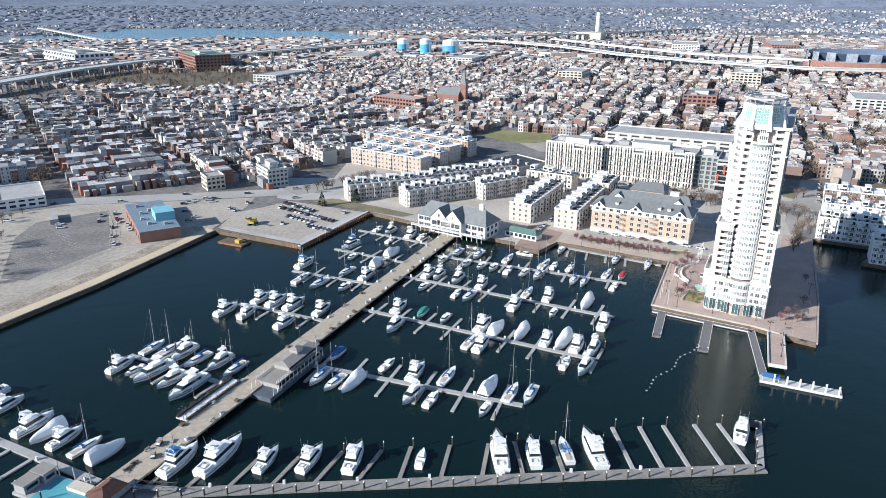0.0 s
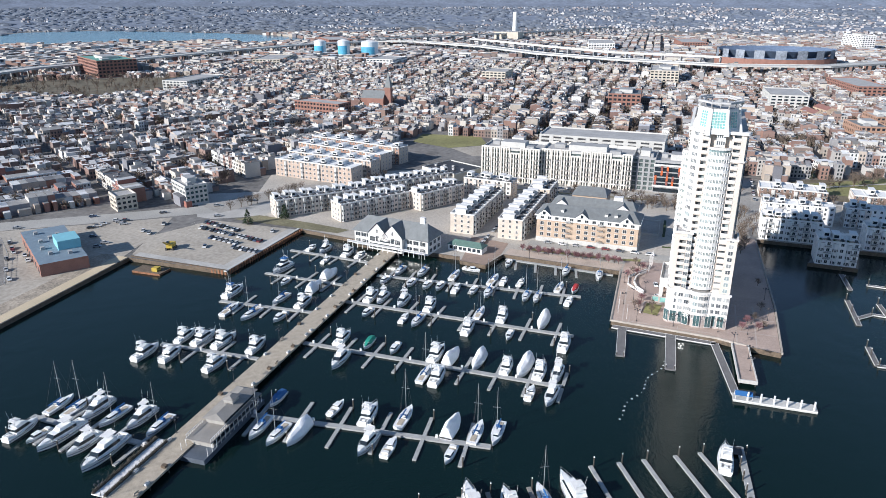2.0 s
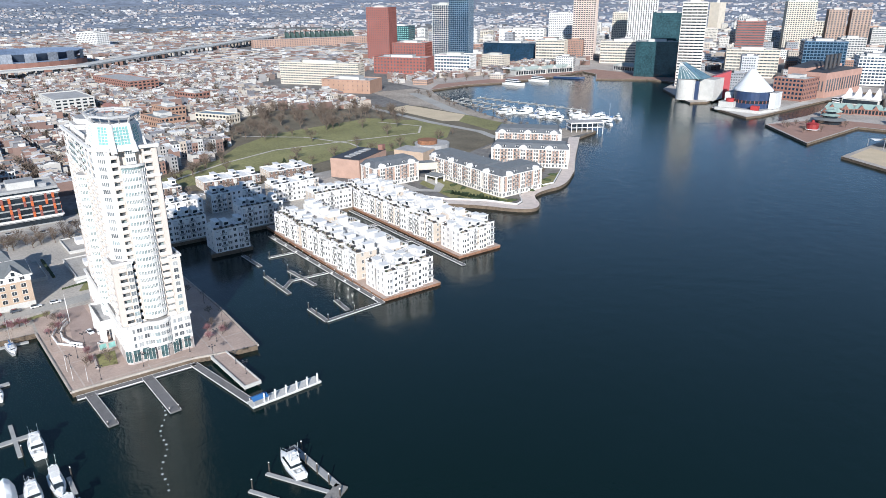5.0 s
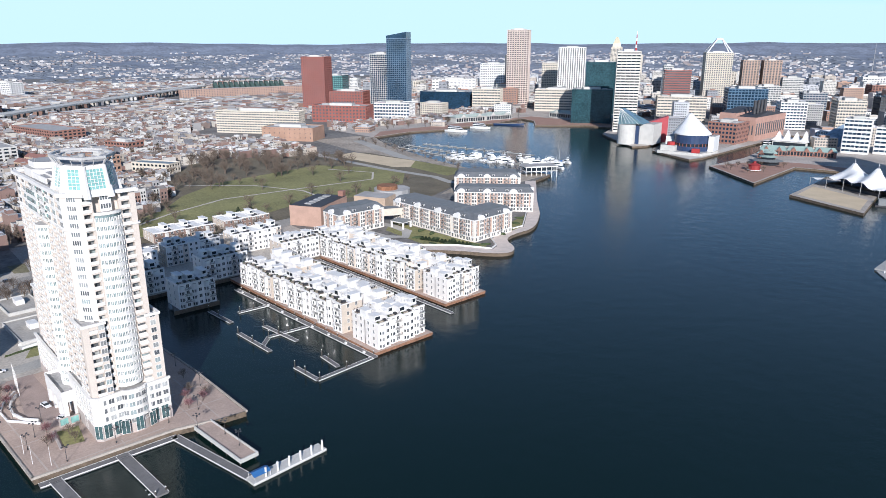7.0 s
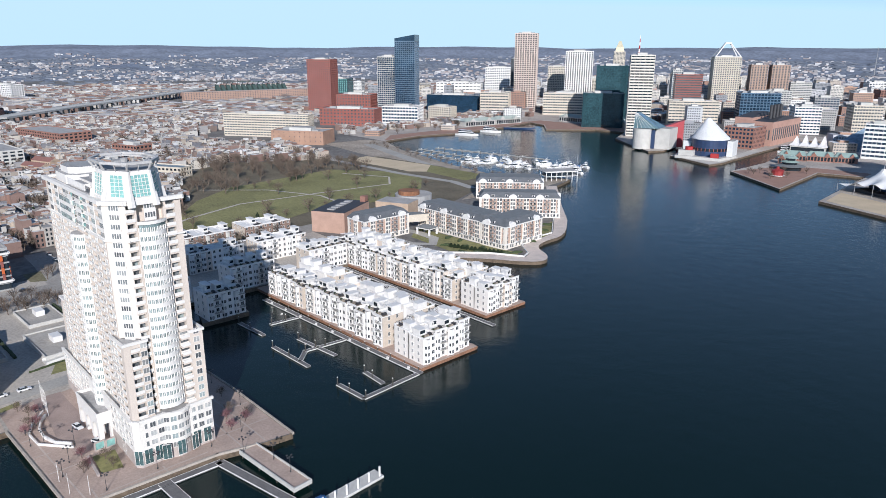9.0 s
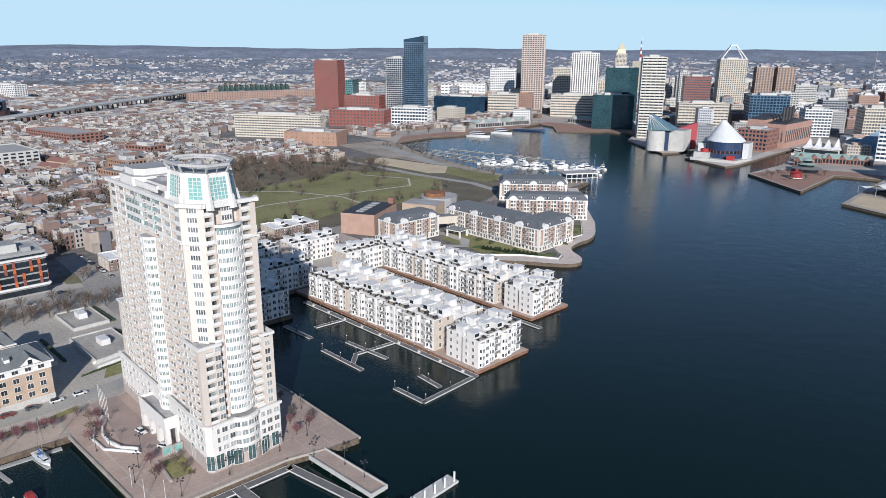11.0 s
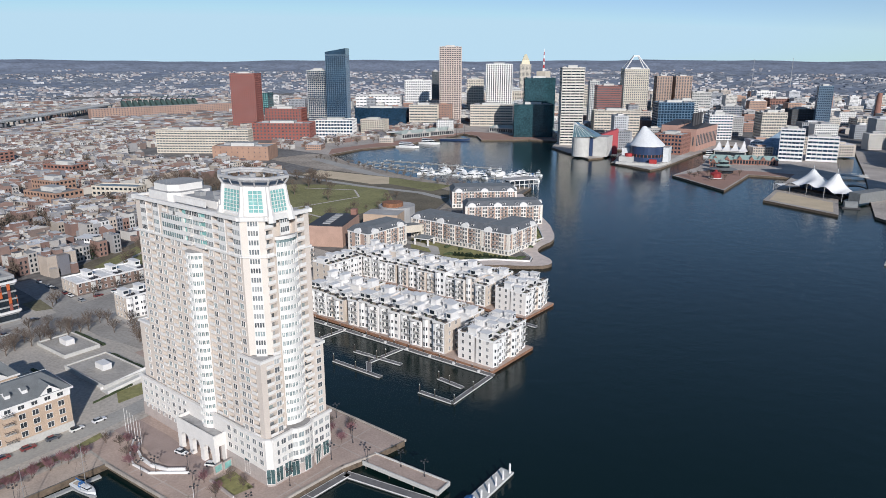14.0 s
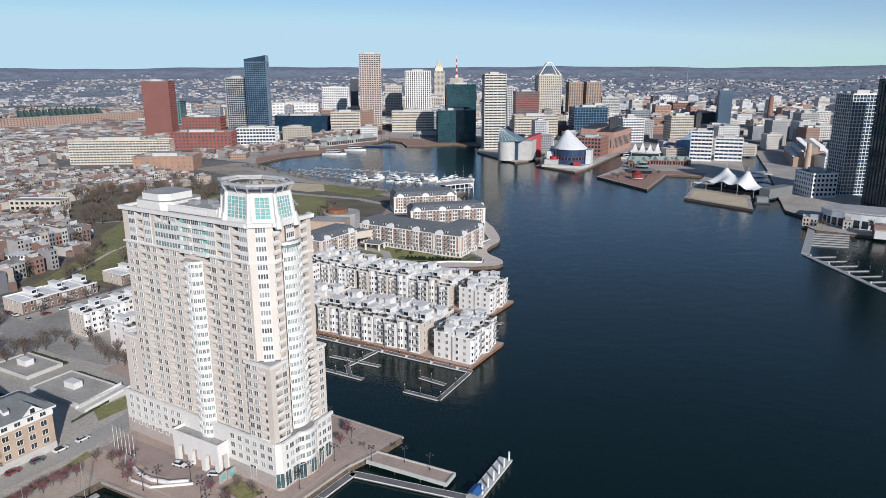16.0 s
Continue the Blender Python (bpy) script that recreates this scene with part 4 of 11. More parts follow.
for i in range(8):
    for r0, r1, za, zb in ((10.4, 9.4, 12.0, 12.7), (8.0, 7.3, 11.8, 12.3)):
        o, n = octagon(r0), octagon(r1)
        p, q, r, t = o[i], o[(i + 1) % 8], n[(i + 1) % 8], n[i]
        g.prism([p, q, r, t], CZ + za, CZ + zb)
        g.face([(x, y, CZ + za) for x, y in (t, r, q, p)])
ring = part("crown_ring", g, crown, "open grey octagonal rim on brackets")
for i in range(8):
    (ax, ay), (bx, by), (cx, cy) = octagon(10.2)[i], octagon(7.5)[i], octagon(8.8)[i]
    g = Geo(RIM)
    g.tube((ax, ay, CZ + 12.2), (bx, by, CZ + 12.1), 0.22, 5)
    g.tube((cx, cy, CZ + 9.9), (ax, ay, CZ + 12.1), 0.3, 5)
    part("bracket", g, ring)
    (dx, dy), (ex, ey) = octagon(10.0)[(i + 1) % 8], octagon(7.5)[(i + 1) % 8]
    g = Geo(RIM)
    g.tube(((ax + dx) / 2, (ay + dy) / 2, CZ + 12.2), ((bx + ex) / 2, (by + ey) / 2, CZ + 12.1), 0.16, 5)
    g.tube(((ax + dx) / 2, (ay + dy) / 2, CZ + 12.1), ((cx + octagon(8.8)[(i + 1) % 8][0]) / 2, (cy + octagon(8.8)[(i + 1) % 8][1]) / 2, CZ + 9.9), 0.16, 5)
    part("bracket", g, ring)
g = Geo(GREY)
g.cyl(-9.8, 9.0, CZ + 10.1, CZ + 12.4, 1.0, 10)
g.box(-14, -11.5, 7, 9.5, CZ + 10.1, CZ + 11.6)
part("roof_unit", g, tower)

# ---- plaza round the tower ----
land_sheet("pavement_plaza", [(-46, -24), (9.3, -21.3), (11.0, 18.3), (14.0, 29.6), (15.6, 41.1), (-27, 41.3), (-119.5, 37.6), (-119.5, 24), (-66, 22.5), (-62, -24)], LAND + 0.08, PAVER, "brown brick-paved waterfront plaza")
strip("pavement_quay", [(-51.4, -25), (-54.0, -83.5)], 9, LAND + 0.08, mat("quay_pavers", (0.50, 0.41, 0.34), 0.9, var=0.2, scale=0.2, fine=1.5), "brick-paved quay walk", "pavement")
strip("pavement_drive", [(-64, -9), (-46, -8.5), (-30, -10), (-17, -7)], 9, LAND + 0.12, mat("drive_pavers", (0.36, 0.28, 0.25), 0.9, var=0.2, scale=0.2), "round forecourt drive of brown pavers", "pavement")


BAND = mat("pale_paving_band", (0.50, 0.42, 0.37), 0.9, var=0.2, scale=0.3)
for k, (p, q) in enumerate((((-24, 26), (13, 26)), ((-24, 33), (14, 33)), ((-12, 23), (-12, 40.5)), ((2, 23), (2, 40.5)), ((-44, -20.5), (8.5, -17.5)), ((-36, -23), (-36, -19)), ((-24, -22.5), (-24, -18)), ((-12, -22), (-12, -13)), ((8, -14), (8, 17)), ((3.5, -15), (10.5, -15)), ((6, 4), (10.5, 4)))):
    strip("pavement_band", [p, q], 0.5, LAND + 0.105 + 0.004 * (k % 3), BAND, "pale band in the brick paving", "pavement")


def coping(name, pts, w, z0, z1, m, label):
    """A low wall that follows a line."""
    g = Geo(m)
    for (ax, ay), (bx, by) in zip(pts, pts[1:]):
        d = Vector((bx - ax, by - ay)).normalized() * w / 2
        g.prism([(ax - d.x - d.y, ay - d.y + d.x), (ax - d.x + d.y, ay - d.y - d.x), (bx + d.x + d.y, by + d.y - d.x), (bx + d.x - d.y, by + d.y + d.x)][::-1], z0, z1)
        g.f[-1] = g.f[-1][::-1]
    return tagged(new(name, g.mesh(name)), label, "wall")


QUAY_STONE = mat("quay_stone", (0.44, 0.39, 0.34), 0.88, var=0.25, scale=0.3, fine=2.0)
coping("coping", [(-46, -25), (9.5, -22), (11.2, 18.4), (14.2, 29.8)], 0.6, LAND - 0.35, LAND + 0.4, QUAY_STONE, "weathered stone coping of the quay")
coping("coping", [(16, 41.6), (-27, 41.9), (-119, 38.1)], 0.6, LAND - 0.35, LAND + 0.4, QUAY_STONE, "weathered stone coping of the quay")
coping("garden_wall", [(-48, -13.3), (-45, -15.4), (-40, -17), (-34, -17.2), (-28, -15.5), (-24, -12.2)], 0.5, LAND, LAND + 1.2, WHITE, "curved white garden wall of the forecourt")
coping("garden_wall", [(-52, -13), (-46, -17.5), (-39, -20.2), (-31, -19.6), (-22, -12.2)], 0.4, LAND, LAND + 0.8, WHITE, "low white terrace wall beside the steps")
land_sheet("lawn", [(-13, -9.6), (-12.5, -3.2), (-1.2, -4.6), (-2.2, -10.4)], LAND + 0.16, GRASS, "small rectangular winter lawn")
coping("planter", [(-13.2, -10.6), (-1.6, -11.4)], 0.7, LAND, LAND + 0.7, STONE, "stone planter edge of the lawn")
for x, y in ((-15.4, -6.5), (-15.1, -3.4)):
    t = thing("garden_screen", x, y, LAND + 0.1, 97, "teal glazed garden screen in a stone frame", "screen", "garden screens")
    g = Geo(STONE)
    g.box(-1.5, 1.5, -0.25, 0.25, 0, 0.4)
    for s in (-1.4, 1.4):
        g.box(s - 0.15, s + 0.15, -0.25, 0.25, 0.4, 2.6)
    g.box(-1.5, 1.5, -0.25, 0.25, 2.6, 2.9, bottom=True)
    part("frame", g, t)
    g = Geo(TEAL_GLASS)
    g.box(-1.25, 1.25, -0.06, 0.06, 0.4, 2.6)
    part("panel", g, t)

TAN_ROW = mat("tan_brick_row", (0.48, 0.375, 0.305), 0.88, var=0.16, scale=0.3, fine=3.0)
DARK_ROW = mat("dark_brick_row", (0.24, 0.165, 0.135), 0.88, var=0.18, scale=0.3, fine=3.0)

# ---- the two pier peninsulas with white townhouses ----
PEN_SKIRT = mat("stained_skirt", (0.30, 0.155, 0.095), 0.9, var=0.4, scale=0.5, fine=2.0)


def pen(name, x0, x1, y0, y1):
    g = Geo(PEN_SKIRT, PAVER, PALE)
    g.box(x0, x1, y0, y1, -1.5, 0.55, 0, 0)
    g.box(x0 - 0.15, x1 + 0.15, y0 - 0.15, y1 + 0.15, 0.55, LAND - 0.62, 0, 0, True)
    g.box(x0 - 0.05, x1 + 0.05, y0 - 0.05, y1 + 0.05, LAND - 0.62, LAND - 0.5, 1, 1)
    lone(name, g, "rust-brown concrete pier platform under the townhouses", "pier")


def pen_rows(x0, x1, y0, y1, breaks, h, group):
    wl = "white painted townhouse with bays, balconies and roof terrace"
    deep = (y1 - y0 - 9) / 2
    for a, b in breaks:
        n = max(1, round((b - a) / 6.4))
        w = (b - a) / n
        terrace(a, y0 + 1.15, 0, n, w, deep, h, TH_WALL, 4, wl, group, (2, 1, 2), z=LAND - 0.5, jog=0.9, uneven=0.07)
        terrace(b, y1 - 1.15, 180, n, w, deep, h, TH_WALL, 4, wl, group, (1, 2, 1), z=LAND - 0.5, jog=0.9, uneven=0.07)


pen("pier_platform_west", -119.5, 8, 103, 134)
pen("pier_platform_east", -139.5, -13, 161.5, 189)
pen_rows(-111, 8, 103, 134, [(-108, -77), (-74, -17)], 12.2, "townhouses on the west pier")
pen_rows(-130, -13, 161.5, 189, [(-134, -98), (-95, -37)], 12.2, "townhouses on the east pier")
for x1, y0, y1, gname in ((8, 103, 134, "townhouses on the west pier"), (-13, 161.5, 189, "townhouses on the east pier")):
    n, w = 4, (y1 - y0 - 5) / 4
    terrace(x1 - 1.25, y0 + 2.5, 90, n, w, 9, 12.2, TH_WALL, 4, "white end townhouse with bays facing the open harbour", gname, (1, 2), z=LAND - 0.5, jog=1.2, uneven=0.06, end_mat=END_WHITE)
    terrace(x1 - 20, y1 - 2.5, 270, n, w, 9, 12.2, TH_WALL, 4, "white end townhouse with bays and roof terrace", gname, (1, 2), z=LAND - 0.5, jog=1.2, uneven=0.06, end_mat=END_WHITE)
# rows north of the basin
wl = "white townhouse with bays beside the inner basin"
gname = "townhouses round the basin"
terrace(-91, 64, 90, 3, 6.0, 14, 12.5, TH_WALL, 4, wl, gname, (2, 1, 2), end_mat=END_WHITE)
terrace(-122, 40, 90, 5, 6.0, 14, 12.5, TH_WALL, 4, wl, gname, (2, 1, 2), end_mat=END_WHITE)
terrace(-121, 90, 90, 4, 6.2, 13, 12.5, TH_WALL, 4, wl, gname, (2, 1, 2), end_mat=END_WHITE)
terrace(-121, 136, 90, 4, 6.2, 13, 12.5, TH_WALL, 4, wl, gname, (1, 2, 1))
terrace(-158, 42, 90, 6, 6.4, 11, 11.5, TH_WALL, 4, wl, gname, (1, 2, 0), fine=False)
terrace(-160, 86, 90, 5, 6.4, 11, 12, TH_WALL, 4, wl, gname, (2, 1, 0), fine=False)
terrace(-156, 124, 90, 5, 6.4, 12, 12.5, TH_WALL, 4, wl, gname, (1, 2, 0), fine=False)
for y0, n in ((44, 6), (99, 6), (146, 5)):
    terrace(-213, y0, 90, n, 6.7, 17, 6.6, DARK_ROW, 2, "low brick townhouse with pale flat roof and porch", "low brick rows", (0, 2), uneven=0.03, fine=False)
# rows west of the marina
wl = "pale brick townhouse with roof terrace"
terrace(-61, -227, 139, 11, 5.3, 12, 11.2, ROW_WALL, 4, wl, "curved townhouse rows", (1, 2), fine=False)
terrace(-67, -187, 147, 9, 5.6, 12, 11.2, ROW_WALL, 4, wl, "curved townhouse rows", (1, 2), fine=False)
terrace(-104, -152, 153, 7, 5.2, 12, 11.2, ROW_WALL, 4, wl, "curved townhouse rows", (1, 2), fine=False)
terrace(-112, -192, 143, 12, 5.4, 11, 11, ROW_WALL, 4, wl, "curved townhouse rows", (1, 2), fine=False)
terrace(-151, -286, 83, 9, 7.4, 14, 13, TAN_ROW, 4, "beige brick terrace with parapet", "beige terrace", (0, 1), fine=False)
terrace(-176, -290, 83, 10, 7.4, 12, 13, TAN_ROW, 4, "beige brick terrace with parapet", "beige terrace", (0, 1), fine=False)
terrace(-206, -300, 77, 11, 7.6, 14, 13.5, BRICK_WALL, 5, "red brick terrace with white roof stair houses", "brick terrace", (0, 1), fine=False)
terrace(-234, -304, 77, 12, 7.6, 12, 13.5, BRICK_WALL, 5, "red brick terrace with white roof stair houses", "brick terrace", (0, 1), fine=False)
for y0 in (-108, -80.5):
    terrace(-73, y0, 180, 11, 5.45, 13.5, 11.6, ROW_WALL, 4, "pale brick townhouse in a row running to the quay", "quay rows", (1, 2), fine=False)
terrace(-141, -80.5, 180, 4, 6.1, 13.5, 11.4, ROW_WALL, 4, "pale brick townhouse in a row running to the quay", "quay rows", (1, 2), fine=False)
terrace(-150, -140, 85, 5, 6.6, 12, 12, ROW_WALL, 4, "pale brick townhouse in a row", "quay rows", (1, 2), fine=False)

# ---- marina: piers, floating docks, boats ----
def deck(name, x0, y0, x1, y1, width, z0, z1, m, label, category="pier", kind="", edge=None):
    L, a = math.hypot(x1 - x0, y1 - y0), math.degrees(math.atan2(y1 - y0, x1 - x0))
    ob = thing(name, x0, y0, 0, a, label, category, "", kind)
    g = Geo(m, PILE)
    g.box(0, L, -width / 2, width / 2, z0, z1, bottom=True)
    part("deck", g, ob)
    if edge:
        for s in (-1, 1):
            g = Geo(edge)
            g.box(0, L, s * width / 2 - 0.07, s * width / 2 + 0.07, z1 - 0.25, z1 + 0.05, bottom=True)
            part("edge_trim", g, ob, "white rubbing strake")
    return ob, L


def pile_mesh(h, r):
    g = Geo(PILE, WHITE)
    g.cyl(0, 0, -2, h, r, 8)
    g.cyl(0, 0, h, h + 0.35, r * 1.1, 8, 1, r1=0.04)
    return g.mesh("pile")


PILE_TALL, PILE_MID, PILE_LOW = pile_mesh(3.6, 0.22), pile_mesh(2.7, 0.25), pile_mesh(1.8, 0.2)


def floating_dock(x0, y0, x1, y1, width, fingers, flen, label, sides=(1, -1), step=11.5, fw=1.2, start=6.0, lean=None, m=None):
    """A floating walkway with fingers at right angles and mooring piles."""
    m = m or FLOAT
    ob, L = deck("floating_dock", x0, y0, x1, y1, width, 0.05, 0.6, m, label, "dock")
    tagged(ob, group="floating docks")
    for i in range(fingers):
        x = start + i * step
        for s in sides:
            g = Geo(m)
            g.box(x - fw / 2, x + fw / 2, min(0, s * (width / 2 + flen)), max(0, s * (width / 2 + flen)), 0.02, 0.5, bottom=True)
            g.v = [(vx, vy if abs(vy) > 0.01 else s * width / 2, vz) for vx, vy, vz in g.v]
            at = pose(x, s * width / 2, 0, 0, 0, lean(i)) @ pose(-x, -s * width / 2, 0) if lean else None
            part("finger", g, ob, at=at)
            if (i + (s > 0)) % 2 or len(sides) == 1:
                part("pile", PILE_TALL, ob, at=(at or pose(0, 0, 0)) @ pose(x + 0.8, s * (width / 2 + flen - 0.4), 0))
    box = Geo(WHITE)
    box.box(-0.35, 0.35, -0.3, 0.3, 0.6, 1.7)
    bm = box.mesh("power_pedestal")
    for i in range(int(L / 20)):
        part("power_pedestal", bm, ob, at=pose(4 + 20 * i, width / 2 - 0.3, 0))
    return ob


def station(s, L, B, H):
    """Half-beam, sheer and keel of a hull at s from stern (0) to bow (1)."""
    b = B / 2 * (0.86 + 0.14 * math.sin(min(1, s / 0.5) * math.pi / 2)) * (1 - max(0, (s - 0.45) / 0.55) ** 2.2)
    return b, H * (0.8 + 0.35 * s * s), -0.3 + 0.5 * max(0, s - 0.8) / 0.2 * H * 0.8


def hull_geo(L, B, H, m, deckm):
    g = Geo(m, deckm)
    rings = []
    for k in range(10):
        s = k / 9
        b, zs, zk = station(s, L, B, H)
        b = max(b, 0.03)
        x = (s - 0.5) * L
        rings.append([(x, -b, zs), (x - 0.0, -b * 0.82, zk * 0.5 + 0.15), (x, 0, zk), (x, b * 0.82, zk * 0.5 + 0.15), (x, b, zs)])
    g.loft(rings, 0, closed=False, cap=False)
    g.face(rings[0][::-1], 0)
    for a, b in zip(rings, rings[1:]):
        g.face([a[0], b[0], (b[0][0], b[0][1] * 0.9, b[0][2] + 0.08), (a[0][0], a[0][1] * 0.9, a[0][2] + 0.08)], 0)
        g.face([b[4], a[4], (a[4][0], a[4][1] * 0.9, a[4][2] + 0.08), (b[4][0], b[4][1] * 0.9, b[4][2] + 0.08)], 0)
        g.face([(a[0][0], a[0][1] * 0.9, a[0][2] + 0.02), (b[0][0], b[0][1] * 0.9, b[0][2] + 0.02), (b[4][0], b[4][1] * 0.9, b[4][2] + 0.02), (a[4][0], a[4][1] * 0.9, a[4][2] + 0.02)], 1)
    return g


def cabin_geo(x0, x1, w, z0, z1, m, glass, rake=0.7, roof_over=0.2):
    g = Geo(m, glass)
    h = z1 - z0
    a = [(x0, -w / 2, z0), (x1, -w / 2 * 0.75, z0), (x1, w / 2 * 0.75, z0), (x0, w / 2, z0)]
    mid = [(x0, -w / 2 * 0.97, z0 + h * 0.35), (x1 - rake * h * 0.35, -w / 2 * 0.74, z0 + h * 0.35), (x1 - rake * h * 0.35, w / 2 * 0.74, z0 + h * 0.35), (x0, w / 2 * 0.97, z0 + h * 0.35)]
    top = [(x0, -w / 2 * 0.88, z1), (x1 - rake * h * 1.6, -w / 2 * 0.7, z1), (x1 - rake * h * 1.6, w / 2 * 0.7, z1), (x0, w / 2 * 0.88, z1)]
    g.loft([a, mid], 0, cap=False)
    g.loft([mid, top], 1, cap=False)
    lid = [(p[0] + (roof_over if p[0] > x0 else -roof_over), p[1] * 1.05, z1) for p in top]
    g.loft([lid, [(p[0], p[1], z1 + 0.14) for p in lid]], 0)
    return g


SOLE = mat("cockpit_sole", (0.60, 0.58, 0.55), 0.7, var=0.2, scale=1.5)


def boat(kind):
    """m cruiser, y large flybridge yacht, t trawler, k runabout, b/g/r canvas-topped runabouts, c shrink-wrapped, s sailing yacht."""
    names = {"m": ("motor_cruiser", "white motor cruiser with dark windscreen and flybridge"), "y": ("motor_yacht", "large white flybridge motor yacht"), "t": ("trawler", "white trawler yacht with pilot house and mast"), "k": ("runabout", "small white open cuddy boat"), "b": ("runabout", "white boat under a blue canvas top"), "g": ("runabout", "white boat under a green canvas cover"), "r": ("runabout", "white boat under a red canvas cover"), "c": ("wrapped_boat", "boat under white winter shrink-wrap"), "s": ("sailing_yacht", "white sailing yacht with bare mast")}
    ob = thing(names[kind][0], 0, 0, -300, 0, names[kind][1], "boat", "boats in the marina")
    L, B, H = {"m": (11.5, 3.8, 1.5), "y": (16.5, 4.8, 1.9), "t": (14, 4.6, 1.9), "k": (8.5, 2.9, 1.1), "b": (9.5, 3.2, 1.2), "g": (9.5, 3.2, 1.2), "r": (9, 3, 1.2), "c": (11.5, 4, 1.4), "s": (11.0, 3.3, 1.2)}[kind]
    hull = part("hull", hull_geo(L, B, H, HULL, HULL), ob)
    stripe = Geo(NAVY)
    rings = []
    for k in range(10):
        b, zs, zk = station(k / 9, L, B, H)
        rings.append([((k / 9 - 0.5) * L, b * 0.93 + 0.03, H * 0.42), ((k / 9 - 0.5) * L, b * 0.965 + 0.03, H * 0.55)])
    stripe.loft(rings, 0, closed=False, cap=False)
    stripe.loft([[(x, -y, z) for x, y, z in r] for r in rings], 0, closed=False, cap=False)
    if kind != "c":
        part("boot_stripe", stripe, hull, "navy boot stripe")
    if kind in "myt":
        z = H * 0.9
        part("cabin", cabin_geo(-L * 0.25, L * 0.28, B * 0.78, z, z + 1.5, HULL, GLASS), ob)
        bridge = part("flybridge", cabin_geo(-L * 0.2, L * 0.08, B * 0.66, z + 1.64, z + (2.9 if kind == "t" else 2.3), HULL, GLASS if kind == "t" else HULL), ob)
        g = Geo(HULL, SOLE, CANVAS_BLUE if kind == "t" else WHITE)
        g.box(-L * 0.48, -L * 0.27, -B * 0.32, B * 0.32, H * 0.55, H * 0.9, 1)
        g.box(-L * 0.475, -L * 0.44, -B * 0.3, B * 0.3, H * 0.9, H * 0.9 + 0.55, 0)
        g.box(-L * 0.4, -L * 0.34, -B * 0.12, B * 0.12, H * 0.9, H * 0.9 + 0.5, 0)
        for sy in (-1, 1):
            g.box(-L * 0.44, -L * 0.29, sy * B * 0.3 - 0.16, sy * B * 0.3 + 0.16, H * 0.9, H * 0.9 + 0.45, 0)
        part("cockpit_sole", g, ob, "pale grey cockpit sole")
        g = Geo(HULL, TEAK, CANVAS_BLUE if kind == "t" else WHITE)
        for sx in (-L * 0.22, -L * 0.06):
            for sy in (-B * 0.28, B * 0.28):
                g.tube((sx, sy, z + 1.7), (sx, sy, z + 3.7), 0.04)
        g.box(-L * 0.24, -L * 0.03, -B * 0.31, B * 0.31, z + 3.7, z + 3.8, 2, bottom=True)
        for sy in (-B * 0.3, B * 0.3):  # radar arch and whip aerials
            g.tube((-L * 0.26, sy, z + 1.6), (-L * 0.2, sy * 0.8, z + 4.3), 0.07, 5)
            g.tube((-L * 0.2, sy * 0.8, z + 4.3), (-L * 0.24, sy * 0.9, z + 7.2), 0.025, 3)
        g.tube((-L * 0.2, -B * 0.24, z + 4.3), (-L * 0.2, B * 0.24, z + 4.3), 0.09, 5)
        g.cyl(-L * 0.2, 0, z + 4.35, z + 4.6, 0.34, 10)
        part("hardtop", g, bridge, "white hardtop over the flybridge")
        g = Geo(HULL, GLASS)  # rounded trunk cabin on the foredeck
        rings = []
        for u, wd, ht in ((0.2, 0.62, 0.62), (0.3, 0.5, 0.55), (0.38, 0.34, 0.4), (0.44, 0.14, 0.2)):
            zz = station(u + 0.5, L, B, H)[1] - 0.05
            rings.append([(L * u, -B * wd / 2, zz), (L * u, -B * wd / 3, zz + ht), (L * u, B * wd / 3, zz + ht), (L * u, B * wd / 2, zz)])
        g.loft(rings, 0, closed=False)
        part("foredeck_cabin", g, ob)
        g = Geo(GLASS)
        for s in (-1, 1):
            pa = [(L * u, s * (station(u + 0.5, L, B, H)[0] + 0.02) * 0.985, station(u + 0.5, L, B, H)[1] * 0.84) for u in (-0.05, 0.06, 0.17, 0.26)]
            for p, q in zip(pa, pa[1:]):
                f = [p, q, (q[0], q[1] * 1.012, q[2] + 0.26), (p[0], p[1] * 1.012, p[2] + 0.26)]
                g.face(f if s < 0 else f[::-1])
        part("hull_window", g, hull, "dark hull window strip")
        g = Geo(ALU)
        for s in (-1, 1):
            pts = []
            for k in (5, 6, 7, 8, 9):
                b, zs, zk = station(k / 9, L, B, H)
                pts.append(((k / 9 - 0.5) * L, s * b * 0.92, zs + 0.75))
                g.tube((pts[-1][0], pts[-1][1], zs), pts[-1], 0.03, 4)
            for p, q in zip(pts, pts[1:]):
                g.tube(p, q, 0.03, 4)
        part("bow_rail", g, hull)
        if kind == "t":
            g = Geo(ALU)
            g.tube((-L * 0.1, 0, z + 2), (-L * 0.1, 0, z + 8), 0.08)
            g.tube((-L * 0.1, 0, z + 6), (-L * 0.35, 0, z + 3), 0.05)
            part("mast", g, ob)
    elif kind in "kbgr":
        part("windscreen", cabin_geo(-L * 0.05, L * 0.3, B * 0.7, H * 0.85, H * 0.85 + 0.8, HULL, GLASS), ob)
        cv = {"k": CANVAS_TAN, "b": CANVAS_BLUE, "g": CANVAS_GREEN, "r": CANVAS_RED}[kind]
